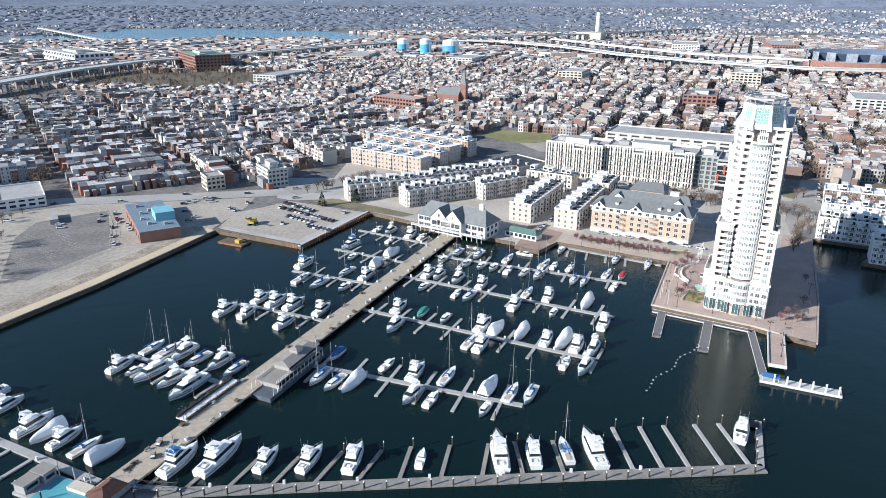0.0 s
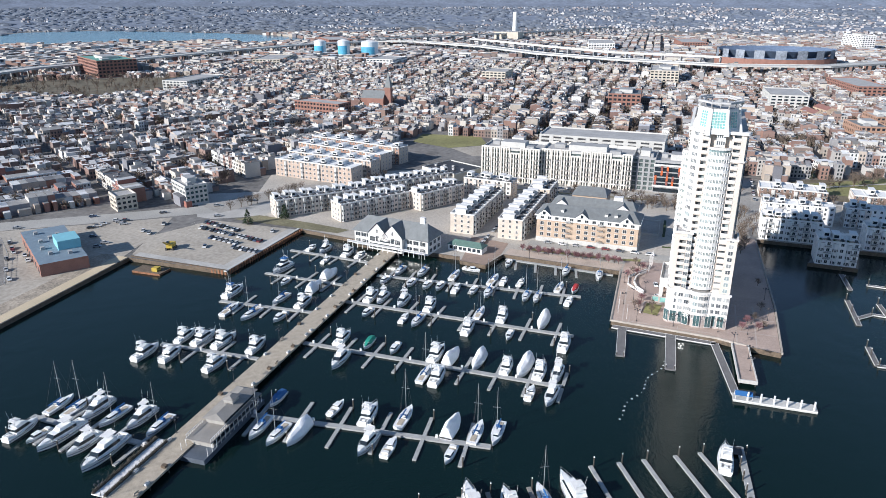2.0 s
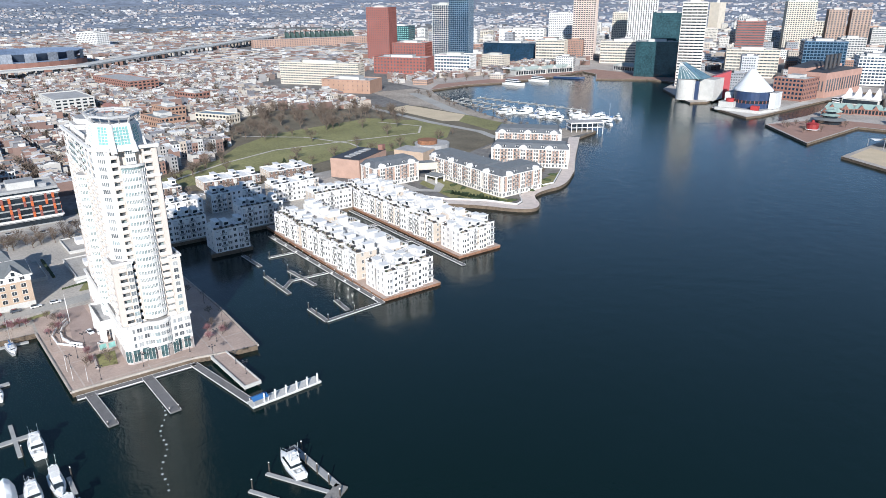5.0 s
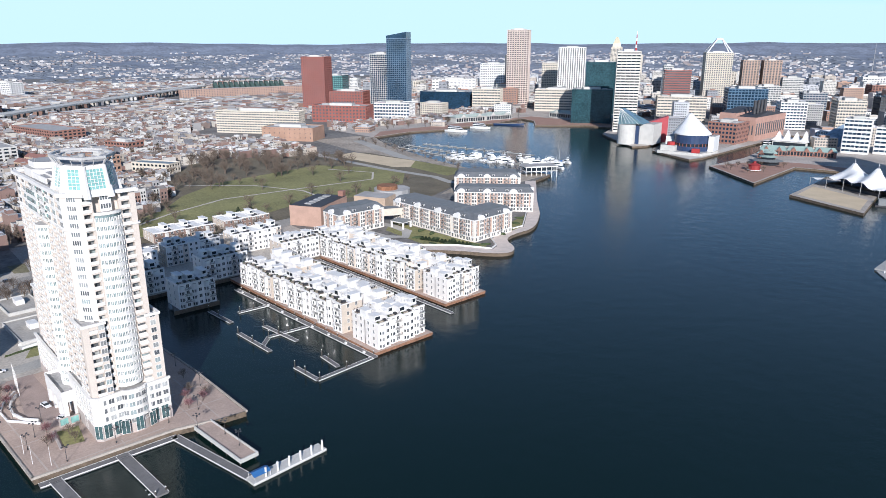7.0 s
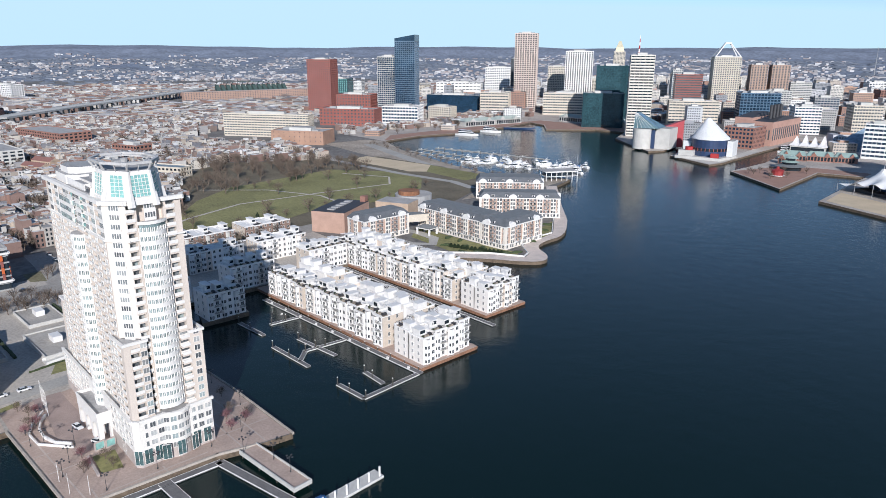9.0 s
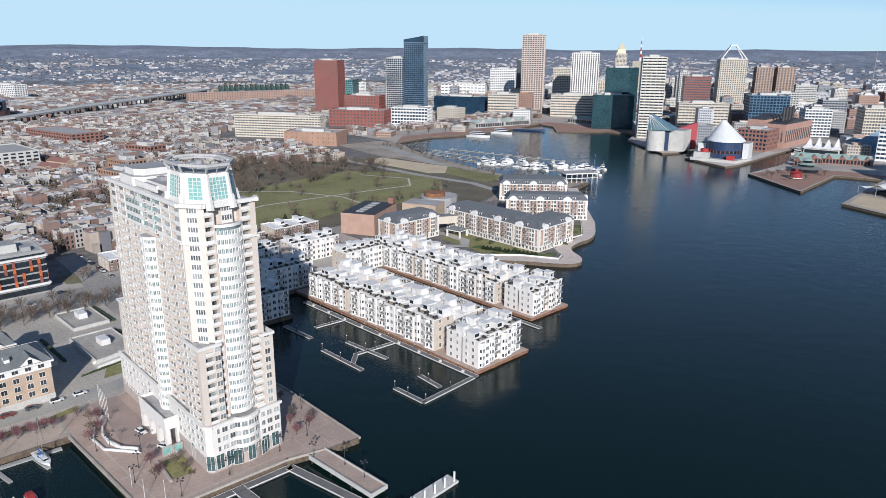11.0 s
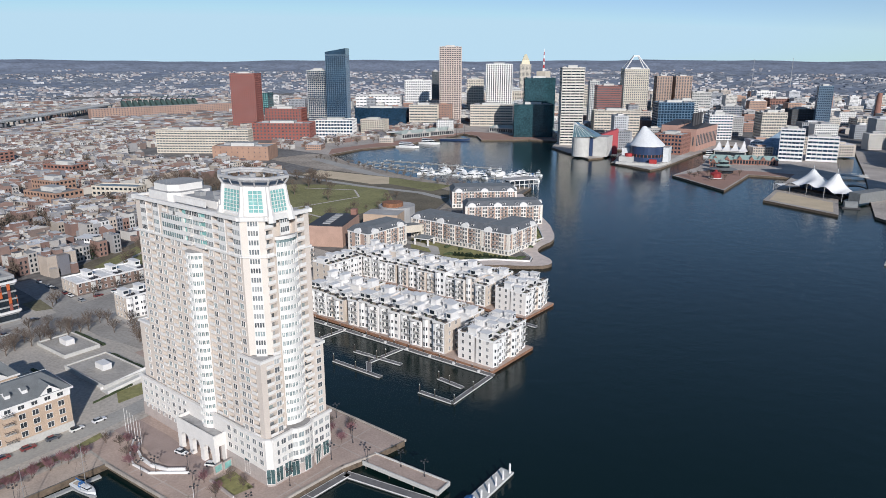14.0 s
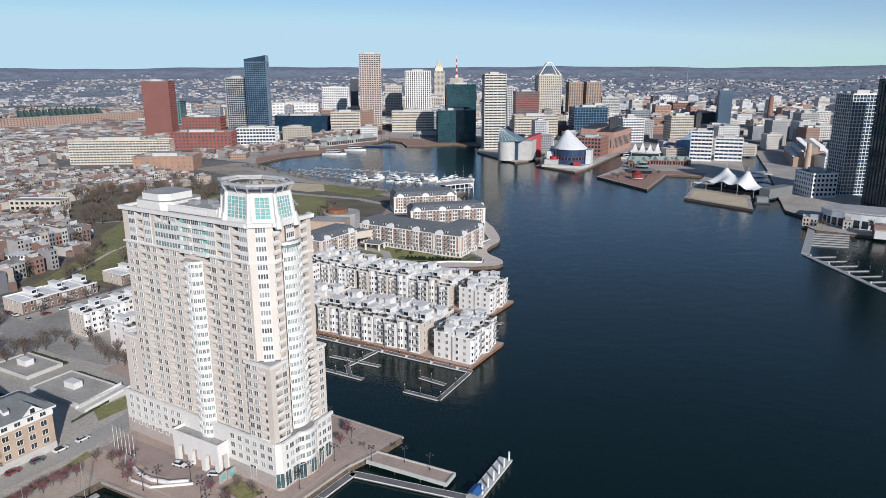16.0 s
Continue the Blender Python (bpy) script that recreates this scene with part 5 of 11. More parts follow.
        if kind == "k":
            g = Geo(TEAK, WHITE)
            g.box(-L * 0.42, -L * 0.08, -B * 0.34, B * 0.34, H * 0.5, H * 0.86, 0)
            g.box(-L * 0.4, -L * 0.3, -B * 0.3, B * 0.3, H * 0.86, H * 0.86 + 0.5, 1)
            part("cockpit", g, ob)
        else:
            g = Geo(cv)
            g.loft([[(x, -B * 0.4 * w, H * 0.9), (x, -B * 0.25 * w, H * 0.9 + h), (x, B * 0.25 * w, H * 0.9 + h), (x, B * 0.4 * w, H * 0.9)] for x, w, h in ((-L * 0.45, 1, 0.9), (-L * 0.2, 1, 1.5), (L * 0.1, 1, 1.4), (L * 0.4, 0.35, 0.3))], 0, closed=False)
            part("canvas_cover", g, ob)
    elif kind == "c":
        g = Geo(TARP)
        rings = []
        for s, h in ((0, 2.5), (0.03, 3.1), (0.26, 3.5), (0.36, 3.1), (0.5, 2.2), (0.85, 1.3), (0.99, 0.4)):
            b, zs, zk = station(s, L, B, H)
            x = (s - 0.5) * L
            b = max(b, 0.1) + 0.06
            rings.append([(x, -b, zs - 0.45), (x, -b, zs + 0.1), (x, -b * 0.55, zs + h * 0.74), (x, 0, zs + h), (x, b * 0.55, zs + h * 0.74), (x, b, zs + 0.1), (x, b, zs - 0.45)])
        g.loft(rings, 0, closed=False)
        part("shrink_wrap", g, ob, "taut white shrink-wrap cover")
    else:
        part("cabin", cabin_geo(-L * 0.12, L * 0.25, B * 0.55, H * 0.9, H * 0.9 + 0.55, HULL, GLASS), ob)
        g = Geo(ALU)
        g.tube((L * 0.08, 0, H), (L * 0.08, 0, H + 14), 0.09, 6, r1=0.06)
        g.tube((L * 0.08, -1.2, H + 8), (L * 0.08, 1.2, H + 8), 0.04, 4)
        part("mast", g, ob)
        g = Geo(CANVAS_BLUE, ALU)
        g.tube((L * 0.08, 0, H + 1.4), (-L * 0.36, 0, H + 1.35), 0.2, 6)
        part("boom", g, ob, "boom with furled sail under blue cover")
        g = Geo(DARK)
        for q in ((L * 0.49, 0, H * 1.1), (-L * 0.49, 0, H * 0.85), (L * 0.06, B * 0.46, H), (L * 0.06, -B * 0.46, H)):
            g.tube((L * 0.08, 0, H + 13.8), q, 0.02, 3)
        part("rigging", g, ob)
        g = Geo(TEAK, CANVAS_BLUE, HULL)
        g.box(-L * 0.42, -L * 0.14, -B * 0.22, B * 0.22, H * 0.55, H * 0.92)
        g.loft([[(-L * 0.15, -B * 0.3, H * 0.95), (-L * 0.15, -B * 0.22, H * 0.95 + 1.1), (-L * 0.15, B * 0.22, H * 0.95 + 1.1), (-L * 0.15, B * 0.3, H * 0.95)], [(-L * 0.04, -B * 0.28, H * 0.95), (-L * 0.06, -B * 0.2, H * 0.95 + 0.8), (-L * 0.06, B * 0.2, H * 0.95 + 0.8), (-L * 0.04, B * 0.28, H * 0.95)]], 1, closed=False, cap=False)
        part("cockpit", g, ob, "teak cockpit under a blue spray hood")
    return ob


BOATS = {}
boat_rng = random.Random(5)


def moor(x, y, kind, deg):
    m = pose(x, y, 0, 0, 0, deg + boat_rng.uniform(-4, 4))
    size = boat_rng.uniform(1.02, 1.2)
    if kind not in BOATS:
        BOATS[kind] = boat(kind)
        BOATS[kind].matrix_basis = m
    else:
        copy_thing(BOATS[kind], m @ Matrix.Diagonal((size, size, size, 1)))


# main pier
pier, PL = deck("main_pier", -34, -141, 200, -127, 8.6, 1.3, 2.0, DECK, "long weathered plank pier on piles", "pier")
for i in range(30):
    for s in (-4.0, 4.0):
        part("pile", PILE_LOW, pier, at=pose(4 + i * 7.8, s, -0.4))
floating_dock(-4, -134, -13, -38, 2.0, 9, 8, "grey floating dock with fingers", step=10.3)
floating_dock(28, -135, 26, -34, 2.0, 8, 9, "grey floating dock with fingers", step=12.6)
floating_dock(68, -131, 65, -31, 2.0, 9, 9, "grey floating dock with fingers", step=11.8)
floating_dock(117, -124, 106, -44, 2.0, 6, 10, "grey floating dock with fingers", step=13.5)
floating_dock(-18, -146, -20, -192, 1.8, 4, 8, "grey floating dock with fingers", step=11)
floating_dock(12, -144, 12, -186, 1.8, 3, 9, "grey floating dock with fingers", step=13)
floating_dock(43, -142, 47, -186, 1.8, 3, 9, "grey floating dock with fingers", step=13)
floating_dock(85, -140, 88, -182, 1.8, 4, 9, "grey floating dock with fingers", step=10)
floating_dock(141, -137, 142, -186, 2.0, 5, 10, "grey floating dock with fingers", step=10)
floating_dock(196, -134, 198, -215, 2.6, 7, 11, "grey floating dock with fingers", sides=(1,), step=10)
DARK_PAD = mat("dark_rubber", (0.06, 0.06, 0.065), 0.8, var=0.2)
BREAKWATER = mat("breakwater_deck", (0.27, 0.255, 0.235), 0.9, var=0.3, scale=0.4, fine=2.0)
low = floating_dock(197, -125, 104.5, 29, 3.8, 11, 15, "broad floating breakwater dock with fingers", sides=(1,), step=11.6, start=6, lean=lambda i: -26 if i < 6 else (-14 if i < 9 else 0), m=BREAKWATER)
for i in range(29):  # white-capped piles along the outer edge
    part("pile", PILE_MID, low, at=pose(5 + i * 6.1, -1.7, 0))
for u in (142.1, 150.7, 158.4, 168.3, 176.1):  # empty berths at the seaward end
    g = Geo(FLOAT)
    g.box(u - 0.6, u + 0.6, 1.9, 22.5, 0.02, 0.5, bottom=True)
    part("finger", g, low)
    part("pile", PILE_TALL, low, at=pose(u + 0.8, 22.0, 0))
BERTHS = {
    "E_left": [(184, -193, 'm'), (187, -175, 'm'), (188, -167, 'c'), (187, -160, 'm'), (187, -151, 's'), (186, -143, 'c'), (184, -203, 'm')],
    "D_left": [(149, -182, 'm'), (149, -175, 'k'), (147, -168, 'y'), (134, -183, 's'), (133, -176, 's'), (132, -169, 'm'), (149, -149, 'y'), (148, -158, 'm'), (133, -161, 's'), (131, -152, 'm'), (132, -144, 's')],
    "C_left": [(96, -182, 'm'), (94, -172, 'm'), (80, -177, 'm'), (79, -169, 'm'), (94, -152, 'm'), (78, -160, 'm'), (77, -146, 'm')],
    "B_left": [(37, -186, 't'), (53, -176, 's'), (54, -165, 's'), (36, -162, 's'), (52, -152, 'k'), (36, -150, 'm')],
    "A_left": [(5, -181, 't'), (18, -171, 'k'), (20, -154, 'c'), (4, -155, 'c'), (-26, -183, 'k'), (-26, -175, 'm'), (-13, -167, 'k'), (-26, -161, 'm'), (-26, -154, 'k')],
    "D": [(106, -118, 'b'), (122, -114, 's'), (123, -107, 's'), (121, -101, 'c'), (104, -97, 'k'), (104, -85, 'm'), (118, -79, 'm'), (117, -72, 'k'), (101, -74, 's'), (101, -58, 'c'), (114, -54, 'k'), (101, -50, 's'), (99, -44, 's')],
    "A": [(0, -128, 'k'), (-13, -126, 's'), (-1, -115, 'k'), (-15, -115, 's'), (-1, -107, 'k'), (-2, -101, 'k'), (-17, -99, 's'), (-2, -93, 'k'), (-3, -85, 'k'), (-18, -80, 's'), (-18, -75, 'k'), (-3, -78, 's'), (-19, -67, 'k'), (-5, -61, 's'), (-5, -56, 's'), (-20, -49, 's'), (-20, -42, 'r'), (-6, -42, 'k')],
    "B": [(20, -125, 'm'), (20, -120, 'm'), (35, -120, 'k'), (20, -110, 'm'), (35, -103, 'k'), (35, -97, 's'), (20, -97, 'm'), (19, -75, 's'), (34, -75, 'm'), (19, -65, 'm'), (34, -58, 'k'), (19, -48, 'c'), (34, -36, 'm')],
    "C": [(60, -118, 'm'), (60, -107, 'g'), (76, -111, 'm'), (60, -96, 'k'), (59, -79, 'm'), (59, -73, 'c'), (74, -78, 's'), (74, -73, 'm'), (59, -63, 'c'), (59, -52, 'm'), (58, -46, 'c'), (73, -40, 'k'), (58, -40, 'm'), (58, -34, 'm'), (73, -33, 'm')],
}
AXIS = {"E_left": 190, "D_left": 141, "C_left": 86, "B_left": 45, "A_left": 12, "D": 111, "A": -9, "B": 27, "C": 66}
for row, berths in BERTHS.items():
    for x, y, k in berths:
        moor(x, y, k, (180 if x < AXIS[row] else 0) + (180 if boat_rng.random() < 0.35 else 0))
for x, y, k, a in [(179, -121, 't', 186), (172, -112, 'y', 186), (167, -99, 'm', 188), (161, -88, 'm', 188), (155, -77, 'm', 192), (146, -60, 'k', 198), (133, -41, 'y', 207), (129, -32, 'm', 209), (123, -24, 's', 211), (119, -17, 'y', 211), (88.5, 21.4, 'm', 181)]:
    moor(x, y, k, a)
ob, L = deck("floating_dock", 104, 28, 80, 25.6, 1.9, 0.05, 0.6, FLOAT, "short outer arm at the breakwater's end", "dock")
for u in (2.5, 8.5, 14.5, 20.5):
    part("pile", PILE_TALL, ob, at=pose(u, -1.15 if u > 20 else 1.15, 0))
g = Geo(DARK_PAD)
g.box(19.5, 23.6, -0.2, 2.6, 0.61, 0.72, bottom=True)
part("mat", g, ob, "dark rubber mat")

# ---- walks and docks by the tower ----
DARK_FLOAT = mat("dark_dock_deck", (0.17, 0.165, 0.165), 0.85, var=0.25, scale=0.4, fine=2.0)
for x0, y0, x1, y1, wd in ((12.5, -16.9, 36, -14.8, 3.2), (12.2, 1.8, 40, 3.3, 3.6)):
    ob, L = deck("finger_pier", x0, y0, x1, y1, wd, 0.1, 0.75, DARK_FLOAT, "grey floating finger pier", "dock", edge=WHITE)
    tagged(ob, group="finger piers")
    part("pile", PILE_LOW, ob, at=pose(L - 1, wd / 2 - 0.3, 0))
    part("pile", PILE_LOW, ob, at=pose(L - 1, -wd / 2 + 0.3, 0))
ob, L = deck("floating_walk", 12.2, -21, 13.4, 18.5, 2.6, 0.1, 0.7, DARK_FLOAT, "dark grey floating walkway along the quay", "dock", edge=WHITE)
ob, L = deck("floating_walk", 13.0, 18.0, 50, 25.2, 2.8, 0.1, 0.7, DARK_FLOAT, "grey floating walkway out to the landing", "dock", edge=WHITE)
ob, L = deck("landing_stage", 51.5, 24, 50.2, 49.5, 4.2, 0.1, 0.9, PALE, "pale landing stage with white posts", "dock", edge=WHITE)
for i in range(6):
    g = Geo(WHITE)
    g.cyl(0, 0, -1, 4.0, 0.32, 8)
    part("post", g, ob, at=pose(4.5 + i * 4, -1.4, 0))
g = Geo(CANVAS_BLUE, WHITE)
g.loft([[(0.5, -1.8, 2.5), (0.5, 0, 3.3), (0.5, 1.8, 2.5)], [(6, -1.8, 2.5), (6, 0, 3.3), (6, 1.8, 2.5)]], 0, closed=False, cap=False)
for x in (0.7, 5.8):
    for y in (-1.7, 1.7):
        g.tube((x, y, 0.9), (x, y, 2.5), 0.07, 5, 1)
part("awning", g, ob, "blue awning on white posts")
ob, L = deck("quay_spur", 14, 27, 42, 29, 6.2, 1.2, LAND, PALE, "stone quay spur with paved top", "pier")
g = Geo(PAVER)
g.box(0.4, L - 0.4, -2.7, 2.7, LAND, LAND + 0.08)
part("paving", g, ob)
g = Geo(PALE)
for a, b, c, d in ((0, L, -3.1, -2.7), (0, L, 2.7, 3.1), (L - 0.4, L, -2.7, 2.7)):
    g.box(a, b, c, d, LAND, LAND + 0.55)
part("coping", g, ob)
for x in (1, 10, 19, 27):
    for y in (-2.6, 2.6):
        part("pile", PILE_LOW, ob, at=pose(x, y, -0.9))
# low docks beside the west pier
ob, L = deck("floating_dock", -104, 98.7, 9.5, 101.6, 2.4, 0.05, 0.6, DARK_FLOAT, "long grey floating dock beside the townhouse pier", "dock", edge=WHITE)
for i in range(14):
    part("pile", PILE_LOW, ob, at=pose(3 + i * 8.3, 1.3, 0))
for i in range(9):
    g = Geo(WHITE)
    g.box(-0.5, 0.5, -0.35, 0.35, 0.6, 1.3)
    part("dock_locker", g, ob, at=pose(8 + i * 12.4, -0.7, 0))
for x0, y0, x1, y1 in ((9.0, 100.5, 10.6, 73.5), (10.6, 73.8, -4.6, 73.2), (6.2, 85.8, -6, 86.6), (-36.5, 99, -38, 79.5), (-24.6, 73.4, -50.6, 72.8), (-26, 87, -50.6, 85), (-72, 99, -73, 84), (-64, 76, -84, 75)):
    ob, L = deck("floating_dock", x0, y0, x1, y1, 1.9, 0.05, 0.55, DARK_FLOAT, "narrow grey floating dock with lamp posts", "dock", edge=WHITE)
    tagged(ob, group="narrow docks")
    part("pile", PILE_TALL, ob, at=pose(L - 0.6, 0.6, 0))
    part("pile", PILE_TALL, ob, at=pose(L * 0.5, 0.6, 0))
ob, L = deck("floating_dock", -37.5, 80, -31, 73.4, 1.9, 0.05, 0.55, DARK_FLOAT, "narrow grey floating dock branch", "dock", edge=WHITE)
for x0, y0, x1, y1 in ((-122, 158, -12, 157.5), (-12, 157.5, -4, 157.4), (-85, 157, -86, 140), (-50, 157, -51, 142)):
    ob, L = deck("floating_dock", x0, y0, x1, y1, 2.2, 0.05, 0.6, DARK_FLOAT, "grey floating dock between the townhouse piers", "dock", edge=WHITE)
for i in range(5):
    ob, L = deck("floating_dock", -56 - i * 9, 196 + 1.2 * i - 2, -50 - i * 9, 208 - i * 3.4, 1.4, 0.05, 0.55, DARK_FLOAT, "short floating dock under the promenade", "dock", edge=WHITE)
# moorings in front of the brick apartments
ob, L = deck("floating_dock", -47, -82, -44, -28, 1.6, 0.05, 0.6, FLOAT, "narrow floating dock along the brick quay", "dock")
for i in range(5):
    ob2, L2 = deck("floating_dock", -44.5 - 0.2 * i, -76 + i * 10, -35, -74 + i * 10, 1.2, 0.05, 0.5, FLOAT, "short finger by the brick quay", "dock")
moor(-40.5, -50, "s", 2)
moor(-41, -34, "s", 3)
moor(-41, -79, "k", 0)
moor(-27, -94, "k", 85)

# ---- barge restaurant beside the main pier ----
bar = thing("floating_restaurant", 126, -124.3, 0, 4, "two-storey floating restaurant with dark hull and grey roof", "barge")
BAR_HULL = mat("slate_blue_hull", (0.10, 0.12, 0.15), 0.6, var=0.3, scale=0.4)
BAR_ROOF = mat("taupe_roof", (0.30, 0.28, 0.255), 0.85, var=0.2, scale=0.3)
BAR_WALL = mat("grey_boards", (0.38, 0.36, 0.33), 0.8, var=0.2, scale=0.5)
g = Geo(BAR_HULL)
g.box(-16.5, 17, -4.5, 4.5, -0.4, 1.6, bottom=True)
part("hull", g, bar)
g = Geo(BAR_WALL, GLASS)
g.box(-14.5, 11, -3.7, 3.7, 1.6, 4.4)
for s in (-1, 1):
    g.box(-14, 10.5, s * 3.74 - 0.03, s * 3.74 + 0.03, 2.4, 3.9, 1)
part("lower_deck", g, bar)
g = Geo(BAR_ROOF, WHITE)
g.box(-15.5, 13, -4.4, 4.4, 4.4, 4.7, 0, 0, True)
part("deck_roof", g, bar)
g = Geo(BAR_WALL, GLASS, GREY)
g.box(-13.5, 4, -3.2, 3.2, 4.7, 6.6)
for s in (-1, 1):
    g.box(-13, 3.5, s * 3.24 - 0.03, s * 3.24 + 0.03, 5.1, 6.2, 1)
part("upper_deck", g, bar)
g = Geo(BAR_ROOF, GREY)
g.gable(-14.5, 5, -3.9, 3.9, 6.6, 7.6, 0, 0, 2.0)
part("roof", g, bar)
g = Geo(WHITE)
for i in range(9):
    x = 4.5 + i
    g.box(x - 0.05, x + 0.05, -4.2, -4.1, 4.7, 5.7)
    g.box(x - 0.05, x + 0.05, 4.1, 4.2, 4.7, 5.7)
for s in (-1, 1):
    g.box(4.5, 12.6, s * 4.15 - 0.06, s * 4.15 + 0.06, 5.6, 5.75, bottom=True)
part("railing", g, bar)
# cupola on the roof, and posts along the barge's side
g = Geo(BAR_WALL, GLASS, BAR_ROOF)
g.box(-7, -3.4, -1.6, 1.6, 7.1, 8.6)
g.gable(-7.4, -3.0, -2.0, 2.0, 8.6, 9.5, 2, 2, 1.6)
part("cupola", g, bar)
for i in range(14):
    for s in (-4.4, 4.4):
        g = Geo(WHITE)
        g.box(-15 + i * 2.3, -14.85 + i * 2.3, s - 0.06, s + 0.06, 1.6, 4.4)
        part("post", g, bar)
# stored gangways: pale planks, bent frames and rails
for i in range(8):
    t = thing("gangway", 140.5 + i * 3.2, -136.4 + i * 0.18, 1.2, 3.4 + (i % 3 - 1) * 2, "weathered gangway section stored on the pier", "gangway", "gangway sections on the pier")
    g = Geo(PALE)
    g.box(-1.5, 1.5, -1.7, 1.7, 0.1, 0.22, bottom=True)
    part("walkway", g, t)
    for s in (-1.7, 1.2, 1.75):
        g = Geo(DARK if i % 2 else GREY)
        g.tube((-1.5, s, 0.9), (1.5, s, 0.9), 0.05, 5)
        for k in range(4):
            g.tube((-1.4 + k * 0.93, s, 0.2), (-1.4 + k * 0.93, s, 0.9), 0.04, 4)
        part("rail", g, t)
# floating bar with teal deck, tiled kiosk and truss bridge at the pier's foot
shed = thing("floating_bar", 204, -142, 0, 95, "floating bar with a teal deck and grey cabins", "pavilion")
g = Geo(FLOAT)
g.box(-9, 12, -5, 5, 0, 0.9, bottom=True)
part("float", g, shed)
g = Geo(mat("teal_deck", (0.10, 0.36, 0.42), 0.6, var=0.25, scale=0.6))
g.box(-2.5, 11.5, -4.6, 4.6, 0.9, 1.0)
part("teal_deck", g, shed, "painted teal deck")
for x0, y0, x1, y1, hh in ((-8.6, -4.4, -4.6, 0.2, 3.4), (-8.4, 0.8, -3.6, 4.6, 3.8)):
    g = Geo(GREY, BAR_ROOF, GLASS)
    g.box(x0, x1, y0, y1, 0.9, hh)
    g.box(x0 - 0.3, x1 + 0.3, y0 - 0.3, y1 + 0.3, hh, hh + 0.25, 1, 1, True)
    g.box(x1, x1 + 0.04, y0 + 0.6, y1 - 0.6, 1.8, 2.8, 2)
    part("cabin", g, shed, "grey flat-roofed cabin")
g = Geo(BEIGE)
g.box(4, 11, 1.2, 4.4, 1.0, 2.1)
part("bar_counter", g, shed)
for x in (-3, 3, 9):
    g = Geo(PALE)
    g.tube((x, 4.9, 0), (x, 4.9, 5.5), 0.16, 6)
    part("post", g, shed)
kiosk = thing("tiled_kiosk", 200, -124.5, 1.9, 4, "small kiosk with a brown tiled hip roof", "kiosk")
g = Geo(BAR_WALL, GLASS)
g.box(-3.4, 3.4, -2.6, 2.6, 0, 2.6)
g.box(-3.44, 3.44, -1.8, 1.8, 1.0, 2.1, 1)
part("wall", g, kiosk)
g = Geo(mat("brown_roof_tile", (0.13, 0.06, 0.045), 0.85, var=0.3, scale=0.8, fine=4.0, bump=0.4))
g.gable(-4.2, 4.2, -3.4, 3.4, 2.6, 4.4, 0, 0, 3.0)
part("roof", g, kiosk, "brown tiled hip roof")
for k in range(6):
    g = Geo(RUST)
    g.tube((-3.4 + k * 1.4, -3.5, 2.7), (-2.2 + k * 0.9, -0.3, 4.35), 0.07, 4)
    part("roof_rib", g, kiosk)
# planted terrace hung on the pier's side, and carts on the planks
terrace_bed = thing("planted_terrace", 152, -135.7, 1.34, 3.4, "pale side terrace with two long planters of dark bare shrubs", "terrace")
g = Geo(PALE_ROOF, PILE)
g.box(-13, 13, -2.5, 2.5, 0.3, 0.72, 0, None, True)
for k in range(5):
    g.tube((-12 + 6 * k, -1.7, -3.5), (-12 + 6 * k, -1.7, 0.35), 0.2, 6, 1)
part("platform", g, terrace_bed)
bed_rng = random.Random(31)
for sy in (-1, 1):
    g = Geo(PILE)
    g.box(-13, 13, sy * 2.0 - 0.42, sy * 2.0 + 0.42, 0.724, 1.15)
    trough = part("planter", g, terrace_bed, "long dark planter")
    g = Geo(mat("dark_twigs", (0.075, 0.068, 0.055), 0.9, var=0.3, scale=1.0))
    for k in range(330):
        x, y = bed_rng.uniform(-12.8, 12.8), sy * 2.0 + bed_rng.uniform(-0.35, 0.35)
        g.tube((x, y, 1.1), (x + bed_rng.uniform(-0.5, 0.5), y + bed_rng.uniform(-0.5, 0.5), 1.15 + bed_rng.uniform(0.3, 1.0)), 0.08, 3, 0, 0.03)
    part("shrub", g, trough)["kind"] = "stuff"
for x, y, deg in ((182.5, -127.6, 40), (177.5, -130.6, 20)):
    t = thing("golf_cart", x, y, 2.0, deg, "small dark utility cart parked on the pier", "cart", "utility carts")
    g = Geo(DARK, HULL)
    g.box(-1.2, 1.2, -0.6, 0.6, 0.3, 0.75, 0, None, True)
    g.box(0.5, 1.15, -0.55, 0.55, 0.75, 1.05, 1)
    part("body", g, t)
    g = Geo(TERRACE_DECK)
    g.box(-0.5, 0.1, -0.5, 0.5, 0.75, 1.0)
    part("seat", g, t)
    g = Geo(GREY)
    g.box(-1.0, 0.8, -0.62, 0.62, 1.85, 1.93, 0, None, True)
    part("canopy", g, t)
    for a, b in ((-0.9, -0.55), (-0.9, 0.55), (0.7, -0.55), (0.7, 0.55)):
        g = Geo(DARK)
        g.tube((a, b, 0.7), (a, b, 1.86), 0.03, 4)
        part("post", g, t)
        g = Geo(DARK)
        g.tube((a, b - 0.08 if b < 0 else b - 0.04, 0.26), (a, b + 0.04 if b < 0 else b + 0.08, 0.26), 0.26, 8)
        part("wheel", g, t)
